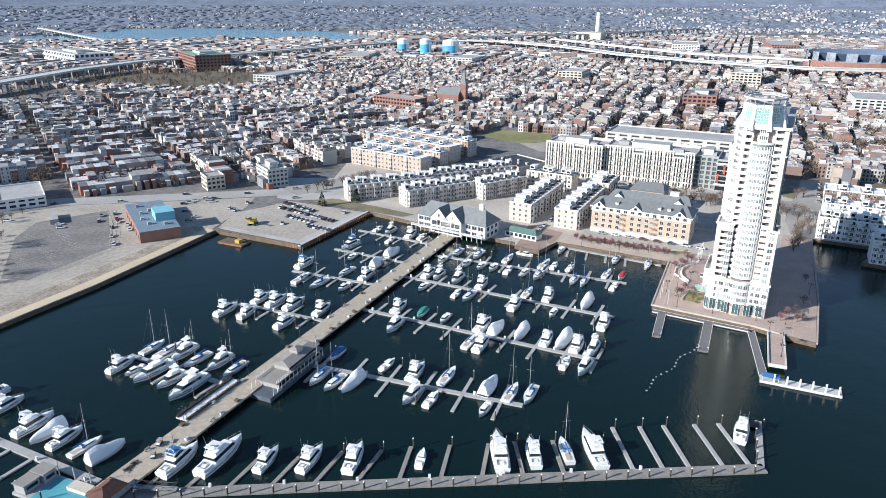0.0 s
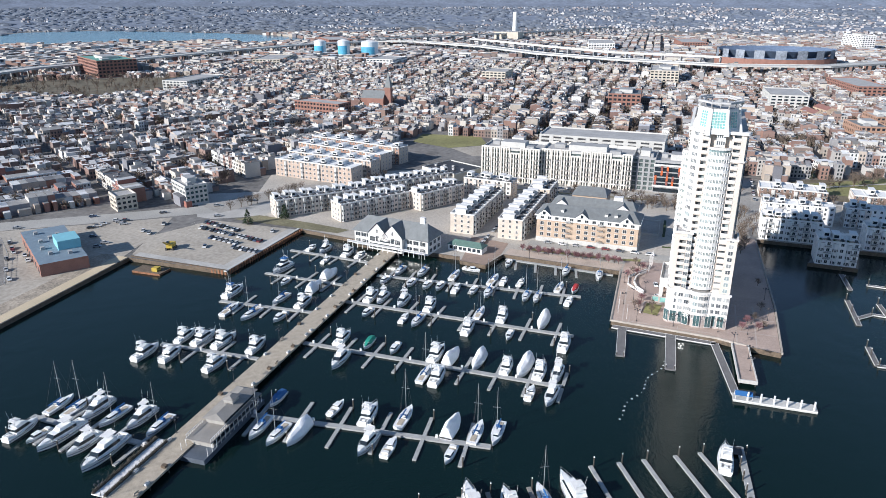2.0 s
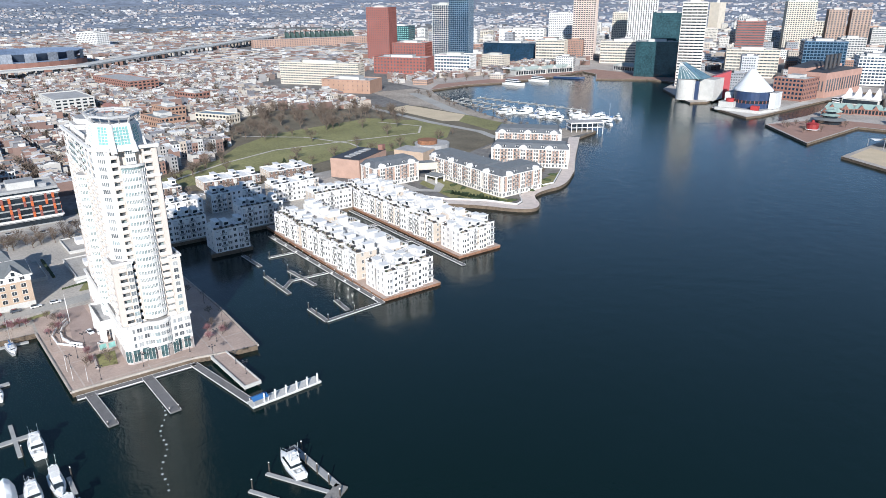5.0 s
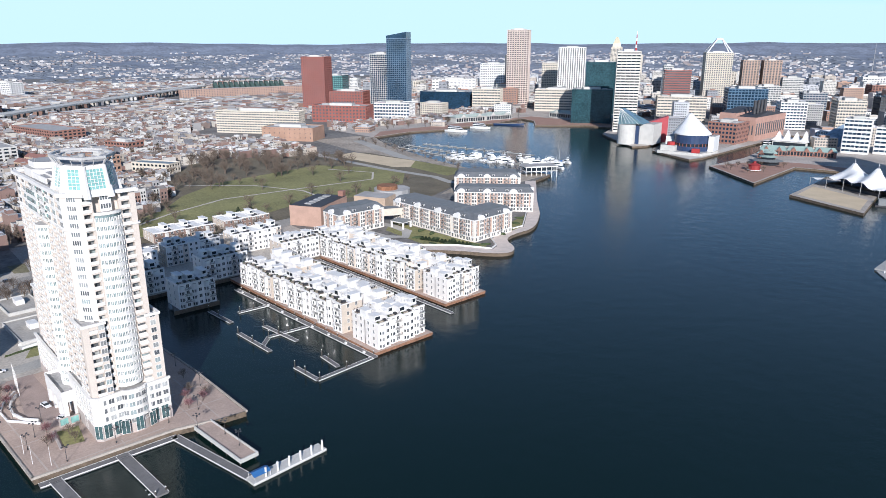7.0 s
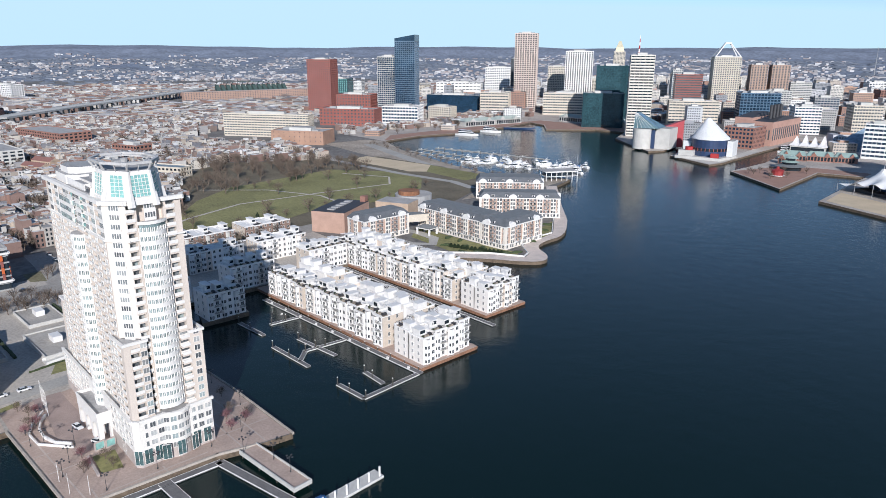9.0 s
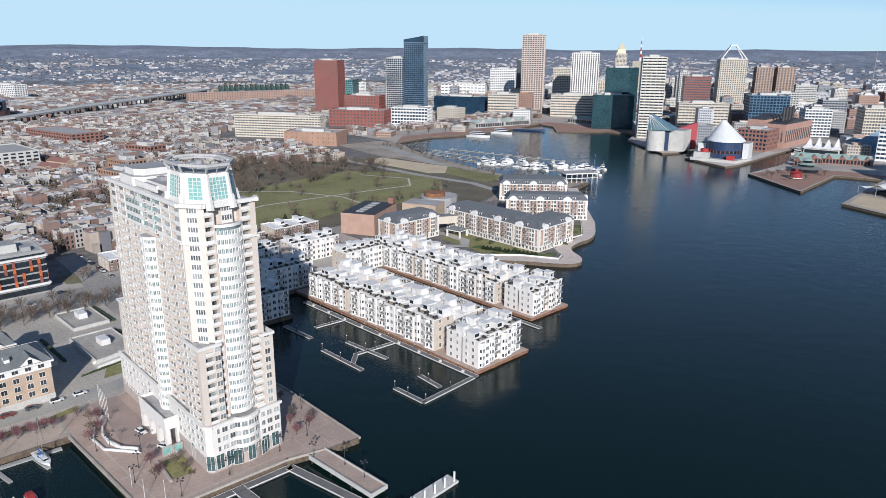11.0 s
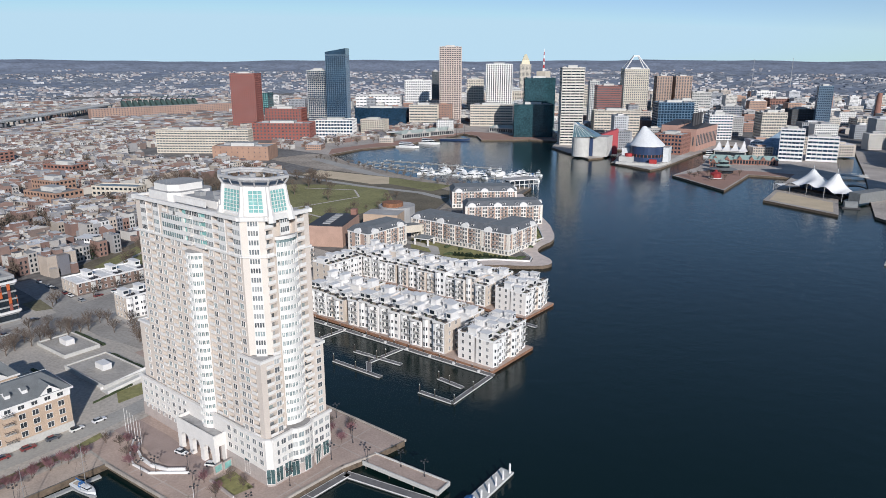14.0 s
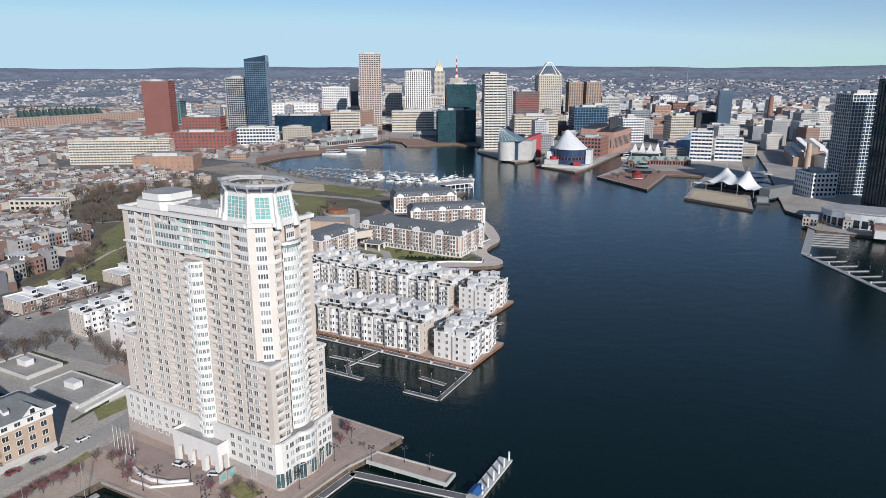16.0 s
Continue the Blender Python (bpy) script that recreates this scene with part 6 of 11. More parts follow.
for x, y in ((189.8, -129.4), (187.0, -130.0)):
    t = thing("net_heap", x, y, 2.0, 10, "dark tangled heap of ropes and nets on the planks", "ropes")
    g = Geo(PILE)
    for k in range(60):
        a, r = bed_rng.uniform(0, 6.28), bed_rng.uniform(0, 1.3)
        p = (r * 1.5 * math.cos(a), r * math.sin(a), 0.06)
        g.tube(p, (p[0] + bed_rng.uniform(-0.7, 0.7), p[1] + bed_rng.uniform(-0.7, 0.7), 0.08 + bed_rng.uniform(0, 0.5) * (1.4 - r)), 0.07, 4)
    part("rope", g, t)["kind"] = "stuff"
truss = thing("truss_gangway", 193.6, -122.6, 1.6, 112, "dark steel truss gangway down to the breakwater dock", "gangway")
g = Geo(FLOAT)
g.box(0, 12, -0.9, 0.9, -0.15, 0, bottom=True)
part("walkway", g, truss)
for sy in (-0.95, 0.95):
    g = Geo(DARK)
    g.tube((0, sy, 1.3), (12, sy, 1.3), 0.08, 5)
    g.tube((0, sy, 0.05), (12, sy, 0.05), 0.08, 5)
    for k in range(8):
        g.tube((k * 1.5, sy, 0.05 if k % 2 else 1.3), (k * 1.5 + 1.5, sy, 1.3 if k % 2 else 0.05), 0.05, 4)
        g.tube((k * 1.5, sy, 0.05), (k * 1.5, sy, 1.3), 0.05, 4)
    part("truss_side", g, truss)
# ---- larger buildings ----
def block(name, label, category, x, y, w, d, h, deg, wall, glass, floors, bays, roof=None, z=LAND, band=0.45, pier=0.35, plant=True, group=""):
    """A framed building centred on (x, y): glazed core, floor bands, piers, parapet and roof plant."""
    ob = thing(name, x, y, z, deg, label, category, group)
    g = Geo(glass)
    g.box(-w / 2 + 0.5, w / 2 - 0.5, -d / 2 + 0.5, d / 2 - 0.5, 0, h - 0.5)
    part("glazing", g, ob)
    fh = h / floors
    g = Geo(wall)
    t = fh * band
    for a, b, c, e in ((-w / 2, w / 2, -d / 2, -d / 2 + 0.6), (-w / 2, w / 2, d / 2 - 0.6, d / 2), (-w / 2, -w / 2 + 0.6, -d / 2 + 0.6, d / 2 - 0.6), (w / 2 - 0.6, w / 2, -d / 2 + 0.6, d / 2 - 0.6)):
        g.box(a, b, c, e, 0, t, bottom=True)
    if math.hypot(x, y) < 420:
        me = g.mesh("floor_band")
        for k in range(floors):
            part("floor_band", me, ob, at=pose(0, 0, k * fh))
    else:  # far off: the bands stay one mesh
        v, f, n = g.v, g.f, len(g.v)
        g.v = [(a, b, c + k * fh) for k in range(floors) for a, b, c in v]
        g.f = [[i + k * n for i in q] for k in range(floors) for q in f]
        g.m = [0] * len(g.f)
        part("floor_band", g, ob)["kind"] = "stuff"
    nb = max(2, round(bays * d / w))
    if pier:
        pw = pier * w / bays / 2
        g = Geo(wall)
        for i in range(bays + 1):
            x0 = -w / 2 + w * i / bays
            for s in (-1, 1):
                g.box(max(-w / 2, x0 - pw), min(w / 2, x0 + pw), s * d / 2 - 0.55 if s > 0 else -d / 2 - 0.08, s * d / 2 + 0.08 if s > 0 else -d / 2 + 0.55, 0, h - 0.02)
        for i in range(nb + 1):
            y0 = -d / 2 + d * i / nb
            for s in (-1, 1):
                g.box(s * w / 2 - (0.55 if s > 0 else 0.08), s * w / 2 + (0.08 if s > 0 else 0.55), max(-d / 2, y0 - pw), min(d / 2, y0 + pw), 0, h - 0.02)
        if math.hypot(x, y) < 420:
            for k in range(len(g.v) // 8):
                q = Geo(wall)
                q.v, q.f, q.m = g.v[8 * k:8 * k + 8], [[i - 8 * k for i in f] for f in g.f[5 * k:5 * k + 5]], [0] * 5
                part("pier", q, ob)
        else:
            part("pier", g, ob)["kind"] = "stuff"
    g = Geo(wall, roof or FLATROOF)
    g.box(-w / 2 - 0.1, w / 2 + 0.1, -d / 2 - 0.1, d / 2 + 0.1, h - 0.4, h + 0.1, 0, 1, True)
    for a, b, c, e in ((-w / 2 - 0.1, w / 2 + 0.1, -d / 2 - 0.1, -d / 2 + 0.4), (-w / 2 - 0.1, w / 2 + 0.1, d / 2 - 0.4, d / 2 + 0.1), (-w / 2 - 0.1, -w / 2 + 0.4, -d / 2 + 0.4, d / 2 - 0.4), (w / 2 - 0.4, w / 2 + 0.1, -d / 2 + 0.4, d / 2 - 0.4)):
        g.box(a, b, c, e, h + 0.1, h + 1.1)
    part("roof", g, ob)
    if plant:
        g = Geo(PALE, GREY)
        g.box(-w * 0.22, w * 0.2, -d * 0.2, d * 0.22, h + 0.1, h + 4.0, 0, 1)
        g.box(w * 0.24, w * 0.36, -d * 0.3, -d * 0.1, h + 0.1, h + 2.2, 1)
        g.box(-w * 0.4, -w * 0.28, d * 0.05, d * 0.3, h + 0.1, h + 2.6, 1)
        part("roof_plant", g, ob)
    return ob


PANEL = mat("orange_panel", (0.55, 0.13, 0.04), 0.6, var=0.15)


APT_GLASS = mat("apartment_glass", (0.13, 0.165, 0.16), 0.12, var=0.5, scale=0.15, fine=0.6)
APT_CREAM = mat("apartment_cream", (0.72, 0.68, 0.61), 0.75, var=0.1, scale=0.2)


def glass_apartment(x, y, w, d, h, bays, label):
    """Dark gridded glass block whose fronts carry tall white portal frames over an arcade."""
    ob = block("glass_apartment", label, "apartment block", x, y, w, d, h, 90, PALE, APT_GLASS, 7, bays, band=0.26, pier=0)
    st = w / bays
    for side, m in ((0, pose(0, -d / 2, 0)), (1, pose(0, d / 2, 0, 0, 0, 180))):
        for i in range(bays):
            x0 = -w / 2 + i * st
            g = Geo(APT_CREAM)
            top = h + (1.2 if i % 4 != 3 else -2.6)
            for a in (x0 + 0.15, x0 + st * 0.3, x0 + st * 0.56, x0 + st - 1.0):
                g.box(a, a + 0.85, -0.9, 0.0, 0 if a > x0 + 0.2 else 0, top)
            g.box(x0 + 0.15, x0 + st - 0.15, -0.9, 0.0, top, top + 0.9, bottom=True)
            part("portal_frame", g, ob, "tall white portal frame", at=m)
            if side == 0:
                for k in range(1, 6):
                    part("balcony", BALCONY, ob, at=m @ pose(x0 + st * 0.74, -0.1, 0.4 + k * h / 7))
    g = Geo(WHITE)
    g.box(-w / 2 - 0.2, w / 2 + 0.2, -d / 2 - 1.2, -d / 2 - 0.2, 3.4, 4.2, bottom=True)
    part("arcade_band", g, ob)
    return ob


glass_apartment(-205, -120, 42, 26, 23, 6, "white-framed glass apartment block with tall bays")
glass_apartment(-210, -68, 62, 26, 23, 9, "white-framed glass apartment block with tall bays")
block("glass_apartment", "grey glazed apartment wing", "apartment block", -214, -30, 15, 26, 22, 90, GREY, APT_GLASS, 7, 4, band=0.25)
wing = block("glass_apartment", "white-framed apartment wing with orange panels", "apartment block", -212, -6, 34, 26, 21, 90, GREY, GLASS, 6, 6, band=0.2, pier=0)
for side, L, m in ((0, 34, pose(0, -13, 0)), (1, 26, pose(17, 0, 0, 0, 0, 90))):
    for z in (4.4, 18.6):
        g = Geo(WHITE)
        g.box(-L / 2 - 0.3, L / 2 + 0.3, -0.9, 0.0, z, z + 1.0, bottom=True)
        part("frame_band", g, wing, at=m)
    n = int(L / 3.6)
    for i in range(n):
        for k in range(4):
            if (i + k // 2) % 3 != 1:
                g = Geo(PANEL if (i + k) % 2 else RED_STONE)
                xx = -L / 2 + 0.8 + i * (L - 1) / n
                g.box(xx, xx + 1.3, -0.25, 0.0, 5.6 + k * 3.25, 8.6 + k * 3.25)
                part("panel", g, wing, "orange facade panel", at=m)
block("parking_garage", "grey multi-storey parking garage with open decks", "parking garage", -287, -69, 96, 36, 20, 90, PALE, DARK, 6, 10, plant=False)
NAVY_PANEL = mat("navy_panel", (0.14, 0.20, 0.27), 0.3, var=0.3, scale=0.05)
SCHOOL_BRICK = mat("school_brick", (0.40, 0.25, 0.18), 0.88, var=0.2, scale=0.1)
SKY = [
    ("teal_glass_block", "round-edged teal glass office block", -1120, 860, 46, 40, 52, GREEN_GLASS, TEAL_GLASS, 12, 10),
    ("office_block", "pale concrete office block behind the harbour", -540, 1330, 44, 32, 56, PALE, OFFICE_GLASS, 15, 10),
    ("office_block", "light stone office block of the centre", -610, 1420, 40, 34, 64, BEIGE, OFFICE_GLASS, 17, 9),
    ("office_block", "pale banded office block of the centre", -330, 1260, 40, 30, 46, PALE, OFFICE_GLASS, 12, 9),
    ("office_block", "grey glazed office block of the centre", -240, 1230, 38, 30, 40, GREY, BLUE_GLASS, 10, 8),
    # name, label, x, y, width, depth, height, wall, glass, floors, bays
    ("red_tower", "red granite office tower with small windows", -956, 705, 46, 40, 96, RED_STONE, OFFICE_GLASS, 24, 12),
    ("red_podium", "low red brick office podium", -730, 605, 90, 40, 25, RED_STONE, OFFICE_GLASS, 5, 16),
    ("red_podium", "red stepped brick office block", -815, 680, 62, 40, 40, RED_STONE, OFFICE_GLASS, 8, 12),
    ("white_slab", "long white apartment slab with balconies", -680, 430, 125, 20, 30, BEIGE, OFFICE_GLASS, 9, 30),
    ("brick_school", "low orange brick school building", -590, 428, 70, 40, 16, SCHOOL_BRICK, OFFICE_GLASS, 3, 10),
    ("blue_tower", "tall dark blue glass tower with slanted top", -728, 722, 34, 32, 128, NAVY_PANEL, BLUE_GLASS, 40, 10),
    ("blue_tower", "lower wing of dark blue glass", -768, 716, 34, 30, 103, PALE, BLUE_GLASS, 30, 10),
    ("white_podium", "white arcaded tower podium", -702, 690, 60, 40, 26, WHITE, BLUE_GLASS, 5, 12),
    ("pink_tower", "tall pale granite office tower", -716, 1015, 42, 38, 145, PINK_STONE, GLASS, 40, 9),
    ("dark_tower", "slim black glass office tower", -866, 1155, 16, 30, 95, DARK, OFFICE_GLASS, 26, 5),
    ("white_office", "white office block with gridded front", -990, 1240, 64, 40, 73, WHITE, OFFICE_GLASS, 18, 14),
    ("beige_office", "low beige office block with dark bands", -696, 908, 52, 40, 40, BEIGE, OFFICE_GLASS, 8, 10),
    ("glass_office", "low blue glass office building", -782, 886, 100, 40, 32, BLUE_GLASS, BLUE_GLASS, 6, 16),
    ("convention_hall", "broad white convention hall building", -1075, 1190, 110, 60, 36, WHITE, OFFICE_GLASS, 5, 12),
    ("white_tower", "white hotel tower with vertical fins", -714, 1184, 56, 40, 112, WHITE, GLASS, 26, 12),
    ("beige_tower", "beige stone gridded office tower", -842, 1275, 40, 36, 77, BEIGE, OFFICE_GLASS, 20, 10),
    ("beige_hotel", "long beige hotel with banded windows", -614, 1010, 80, 36, 38, BEIGE, OFFICE_GLASS, 8, 18),
    ("dome_tower", "stepped stone tower with gilded roof", -1195, 2070, 38, 38, 108, BEIGE, OFFICE_GLASS, 26, 8),
    ("green_glass_tower", "stepped green glass hotel", -463, 930, 50, 36, 91, GREEN_GLASS, GREEN_GLASS, 24, 10),
    ("green_glass_podium", "green glass hotel podium", -446, 884, 62, 36, 51, GREEN_GLASS, GREEN_GLASS, 13, 12),
    ("harbour_tower", "five-sided concrete tower with window bands", -346, 824, 32, 32, 109, mat("pale_tower_concrete", (0.66, 0.62, 0.55), 0.8, var=0.1, scale=0.1), GLASS, 28, 5),
    ("office_tower", "pale slim banded office tower", -490, 1186, 18, 24, 80, PALE, BLUE_GLASS, 22, 5),
    ("brown_tower", "red-brown office tower with dark bands", -396, 1052, 42, 34, 77, RED_STONE, OFFICE_GLASS, 20, 8),
    ("beige_office", "wide beige office block with window bands", -348, 984, 74, 30, 40, BEIGE, OFFICE_GLASS, 9, 14),
    ("truss_tower", "stone office tower with a white truss on top", -485, 1370, 52, 44, 102, BEIGE, OFFICE_GLASS, 28, 12),
    ("twin_tower", "brown concrete twin apartment tower", -452, 1450, 33, 30, 86, BROWN, OFFICE_GLASS, 26, 6),
    ("twin_tower", "brown concrete twin apartment tower", -416, 1470, 35, 30, 86, BROWN, OFFICE_GLASS, 26, 6),
    ("beige_office", "pale concrete gridded office block", -393, 1526, 42, 30, 50, PALE, OFFICE_GLASS, 14, 8),
    ("blue_office", "dark blue gridded office block", -282, 1064, 58, 40, 52, SPANDREL, BLUE_GLASS, 12, 12),
    ("waterfront_block", "glazed brick waterfront block", -188, 816, 36, 40, 25, BRICK, BLUE_GLASS, 5, 8),
    ("office_block", "white and blue office block", -195, 1026, 36, 30, 38, WHITE, BLUE_GLASS, 9, 8),
    ("office_block", "beige gridded office block", -117, 1020, 36, 30, 45, BEIGE, OFFICE_GLASS, 11, 10),
    ("office_block", "dark low glass office block", -113, 1188, 36, 30, 41, DARK, OFFICE_GLASS, 10, 8),
    ("dark_hotel", "tall dark glass hotel tower", -74, 1160, 21, 19, 80, NAVY_PANEL, BLUE_GLASS, 22, 8),
    ("stepped_office", "white stepped waterfront office", -45, 832, 27, 18, 38, WHITE, BLUE_GLASS, 8, 6),
    ("stepped_office", "white banded waterfront office", -14, 852, 34, 18, 29, WHITE, BLUE_GLASS, 6, 6),
    ("quay_hotel", "tan gridded low hotel by the quay", -690, 768, 42, 24, 22, BEIGE, OFFICE_GLASS, 6, 10),
    ("long_block", "long low white warehouse block", 30, 1530, 88, 30, 30, PALE, OFFICE_GLASS, 7, 16),
    ("harbour_east_tower", "blue glass hotel tower with pale frame", 128, 648, 30, 26, 94, WHITE, BLUE_GLASS, 28, 9),
    ("harbour_east_tower", "tall dark glass office tower", 168, 580, 40, 36, 108, DARK, GREEN_GLASS, 28, 10),
    ("blue_block", "low white and blue-glazed block", 102, 618, 24, 30, 22, WHITE, BLUE_GLASS, 5, 6),
]
# floor band and pier shares of the towers that differ
TURN = {"stepped_office": 12, "waterfront_block": 3, "dark_hotel": 20, "quay_hotel": 20}  # the rest stand at 35 degrees
FACADE = {"pink_tower": (0.42, 0.3), "white_tower": (0.2, 0.5), "harbour_tower": (0.55, 0.05), "beige_office": (0.55, 0.1), "beige_hotel": (0.55, 0.12), "brown_tower": (0.5, 0.0), "green_glass_tower": (0.12, 0.06), "green_podium": (0.12, 0.06), "blue_tower": (0.2, 0.12), "brick_school": (0.7, 0.85), "white_podium": (0.4, 0.2), "convention_hall": (0.7, 0.3), "office_block": (0.45, 0.2), "red_podium": (0.5, 0.5), "glass_office": (0.12, 0.08), "blue_office": (0.3, 0.2), "dark_tower": (0.1, 0.1), "truss_tower": (0.4, 0.4), "twin_tower": (0.35, 0.45), "white_slab": (0.55, 0.14), "red_tower": (0.5, 0.5), "stepped_office": (0.5, 0.1), "harbour_east_tower": (0.18, 0.12)}
for nm, lb, x, y, wd, dp, ht, wl, gl, fl, by in SKY:
    bd, pr = FACADE.get(nm, (0.45, 0.35))
    block(nm, lb, "office building" if "flat" not in nm else "housing", x, y, wd, dp, ht, TURN.get(nm, 35), wl, gl, fl, by, band=bd, pier=pr)

# ---- brick apartment house with gables ----
def wall_windows(ob, x0, x1, y, z0, fh, floors, step, me, deg=0, skip=()):
    n = max(1, int((x1 - x0) / step))
    for k in range(floors):
        for i in range(n):
            if i not in skip:
                x = x0 + (i + 0.5) * (x1 - x0) / n
                part("window", me, ob, at=pose(x, y, z0 + k * fh, 0, 0, deg))


apt = thing("brick_apartment", -76.3, -73.5, LAND, 90, "orange brick apartment house with white gables and slate roof", "apartment house")
g = Geo(ORANGE_BRICK, WHITE)
g.box(0, 53, 0, 19, 0, 12.2)
part("wall", g, apt)
g = Geo(WHITE)
g.box(-0.2, 53.2, -0.2, 19.2, 12.2, 15.0)
part("top_storey", g, apt, "white top storey")
g = Geo(SLATE)
g.gable(-0.4, 53.4, -0.4, 19.4, 15.0, 18.9, 0, 0, 5, 0.5)
part("roof", g, apt, "grey slate hipped roof")
g = Geo(WHITE)
for a, b, c, d in ((-1.0, 54.0, -1.05, -0.85), (-1.0, 54.0, 19.85, 20.05), (-1.05, -0.9, -0.85, 19.85), (53.9, 54.05, -0.85, 19.85)):
    g.box(a, b, c, d, 14.5, 15.1, bottom=True)
part("fascia", g, apt, "white eaves board")
g = Geo(PALE)
g.box(-0.1, 53.1, -0.15, 19.1, 0, 2.6)
part("plinth", g, apt)
WIN_A = window_mesh(1.8, 1.75)
wall_windows(apt, 1, 52, -0.0, 3.4, 3.0, 3, 3.9, WIN_A, 0, (4, 8))
wall_windows(apt, 1, 52, -0.2, 12.9, 3.0, 1, 3.9, WIN_A)
wall_windows(apt, 1, 18, 0, 0, 0, 0, 3.9, WIN_A)
for k in range(4):
    for y in (3, 7, 11, 15):
        part("window", WIN_A, apt, at=pose(53.0 if k < 3 else 53.2, y, 3.4 + k * 3.1, 0, 0, 90))
for k in range(4):
    for x in (17, 34):
        part("balcony", BALCONY, apt, "balcony with railing", at=pose(x, 0 if k < 3 else -0.2, 3.2 + k * 3.0))
for x in (4, 24, 47):
    g = Geo(WHITE, SLATE, GLASS)
    z0, z1, hw = 15.0, 17.9, 3.6
    g.face([(x - hw, -0.5, z0), (x + hw, -0.5, z0), (x, -0.5, z1)])
    g.face([(x - hw - 0.4, -0.8, z0 - 0.2), (x, -0.8, z1 + 0.3), (x, 6.5, z1 + 0.3), (x - hw - 0.4, 0.4, z0 - 0.2)][::-1], 1)
    g.face([(x + hw + 0.4, -0.8, z0 - 0.2), (x + hw + 0.4, 0.4, z0 - 0.2), (x, 6.5, z1 + 0.3), (x, -0.8, z1 + 0.3)][::-1], 1)
    g.box(x - 0.7, x + 0.7, -0.56, -0.5, 15.3, 16.8, 2)
    part("gable", g, apt, "white gable")
for x in (13, 36, 41):
    g = Geo(WHITE, SLATE)
    g.box(x - 0.8, x + 0.8, 2.6, 4.6, 16.4, 17.6)
    g.gable(x - 1, x + 1, 2.4, 5.2, 17.6, 18.3, 1, 0, 0.2)
    part("dormer", g, apt)
# rear wing and its court
wing = thing("apartment_wing", -103, -72, LAND, 90, "rear apartment wing with slate roofs and white gables", "apartment house")
g = Geo(ORANGE_BRICK)
g.box(0, 47, 3, 16, 0, 12.6)
part("wall", g, wing)
g = Geo(SLATE)
g.gable(0, 47, 3, 16, 12.6, 16.4, 0, 0, 3, 0.6)
part("roof", g, wing)
g = Geo(WHITE)
g.box(-0.8, 47.8, 2.2, 2.4, 12.1, 12.7, bottom=True)
g.box(-0.8, 47.8, 16.6, 16.8, 12.1, 12.7, bottom=True)
part("fascia", g, wing, "white eaves board")
for x in (6, 40):
    g = Geo(WHITE, SLATE)
    g.face([(x - 4.0, 2.2, 12.6), (x + 4.0, 2.2, 12.6), (x, 2.2, 15.6)])
    g.face([(x - 4.4, 1.9, 12.4), (x, 1.9, 15.9), (x, 8.6, 15.9), (x - 4.4, 2.6, 12.4)][::-1], 1)
    g.face([(x + 4.4, 1.9, 12.4), (x + 4.4, 2.6, 12.4), (x, 8.6, 15.9), (x, 1.9, 15.9)][::-1], 1)
    part("gable", g, wing, "white gable")
g = Geo(WHITE)
g.box(34, 39, 9, 13, 14, 18.0)
part("chimney_box", g, wing)
wing2 = thing("apartment_wing", -128, -64, LAND, 90, "rear apartment wing with slate roofs and white gables", "apartment house")
g = Geo(ORANGE_BRICK)
g.box(0, 20, 0, 18, 0, 13)
part("wall", g, wing2)
g = Geo(SLATE)
g.gable(0, 20, 0, 18, 13, 16.6, 0, 0, 3, 0.6)
part("roof", g, wing2)
# sunken garage decks between the apartments and the tower
for x, y, w, d, hh in ((-110, 7, 30, 17, 1.5), (-148, 10, 24, 15, 1.0), (-118, -24, 26, 24, 1.0)):
    t = thing("parking_deck", x, y, LAND, 2, "low pale concrete parking deck with white stair cabin", "parking deck", "parking decks")
    g = Geo(PALE, mat("deck_paving", (0.43, 0.40, 0.36), 0.9, var=0.25, scale=0.15, fine=1.0))
    g.box(-w / 2, w / 2, -d / 2, d / 2, 0, hh, 0, 1)
    part("deck", g, t)
    g = Geo(PALE)
    for a, b, c, e in ((-w / 2, w / 2, -d / 2, -d / 2 + 0.3), (-w / 2, w / 2, d / 2 - 0.3, d / 2), (-w / 2, -w / 2 + 0.3, -d / 2 + 0.3, d / 2 - 0.3), (w / 2 - 0.3, w / 2, -d / 2 + 0.3, d / 2 - 0.3)):
        g.box(a, b, c, e, hh, hh + 0.6)
    part("parapet", g, t)
    g = Geo(WHITE)
    g.box(-4.5, 1.5, -1.6, 2.0, hh, hh + 2.4)
    part("stair_cabin", g, t)

ramp = thing("entrance_ramp", -93.5, 7, LAND, 2, "pale concrete ramp with white stair beside the deck", "ramp")
g = Geo(PALE)
g.loft([[(-2.5, -9, 0), (2.5, -9, 0), (2.5, -9, 0.3), (-2.5, -9, 0.3)], [(-2.5, 10, 0), (2.5, 10, 0), (2.5, 10, 2.0), (-2.5, 10, 2.0)]])
part("slope", g, ramp)
for s in (-2.7, 2.5):
    g = Geo(WHITE)
    g.loft([[(s, -9, 0.3), (s + 0.2, -9, 0.3), (s + 0.2, -9, 1.3), (s, -9, 1.3)], [(s, 10, 2.0), (s + 0.2, 10, 2.0), (s + 0.2, 10, 3.0), (s, 10, 3.0)]])
    part("side_wall", g, ramp)
fb = thing("flat_building", -198, -165, LAND, 65, "low flat-roofed building with dark roof and parapet", "building")
g = Geo(BEIGE, DARK)
g.box(-17, 17, -15, 15, 0, 5.4, 0, 1)
part("wall", g, fb)
g = Geo(PALE)
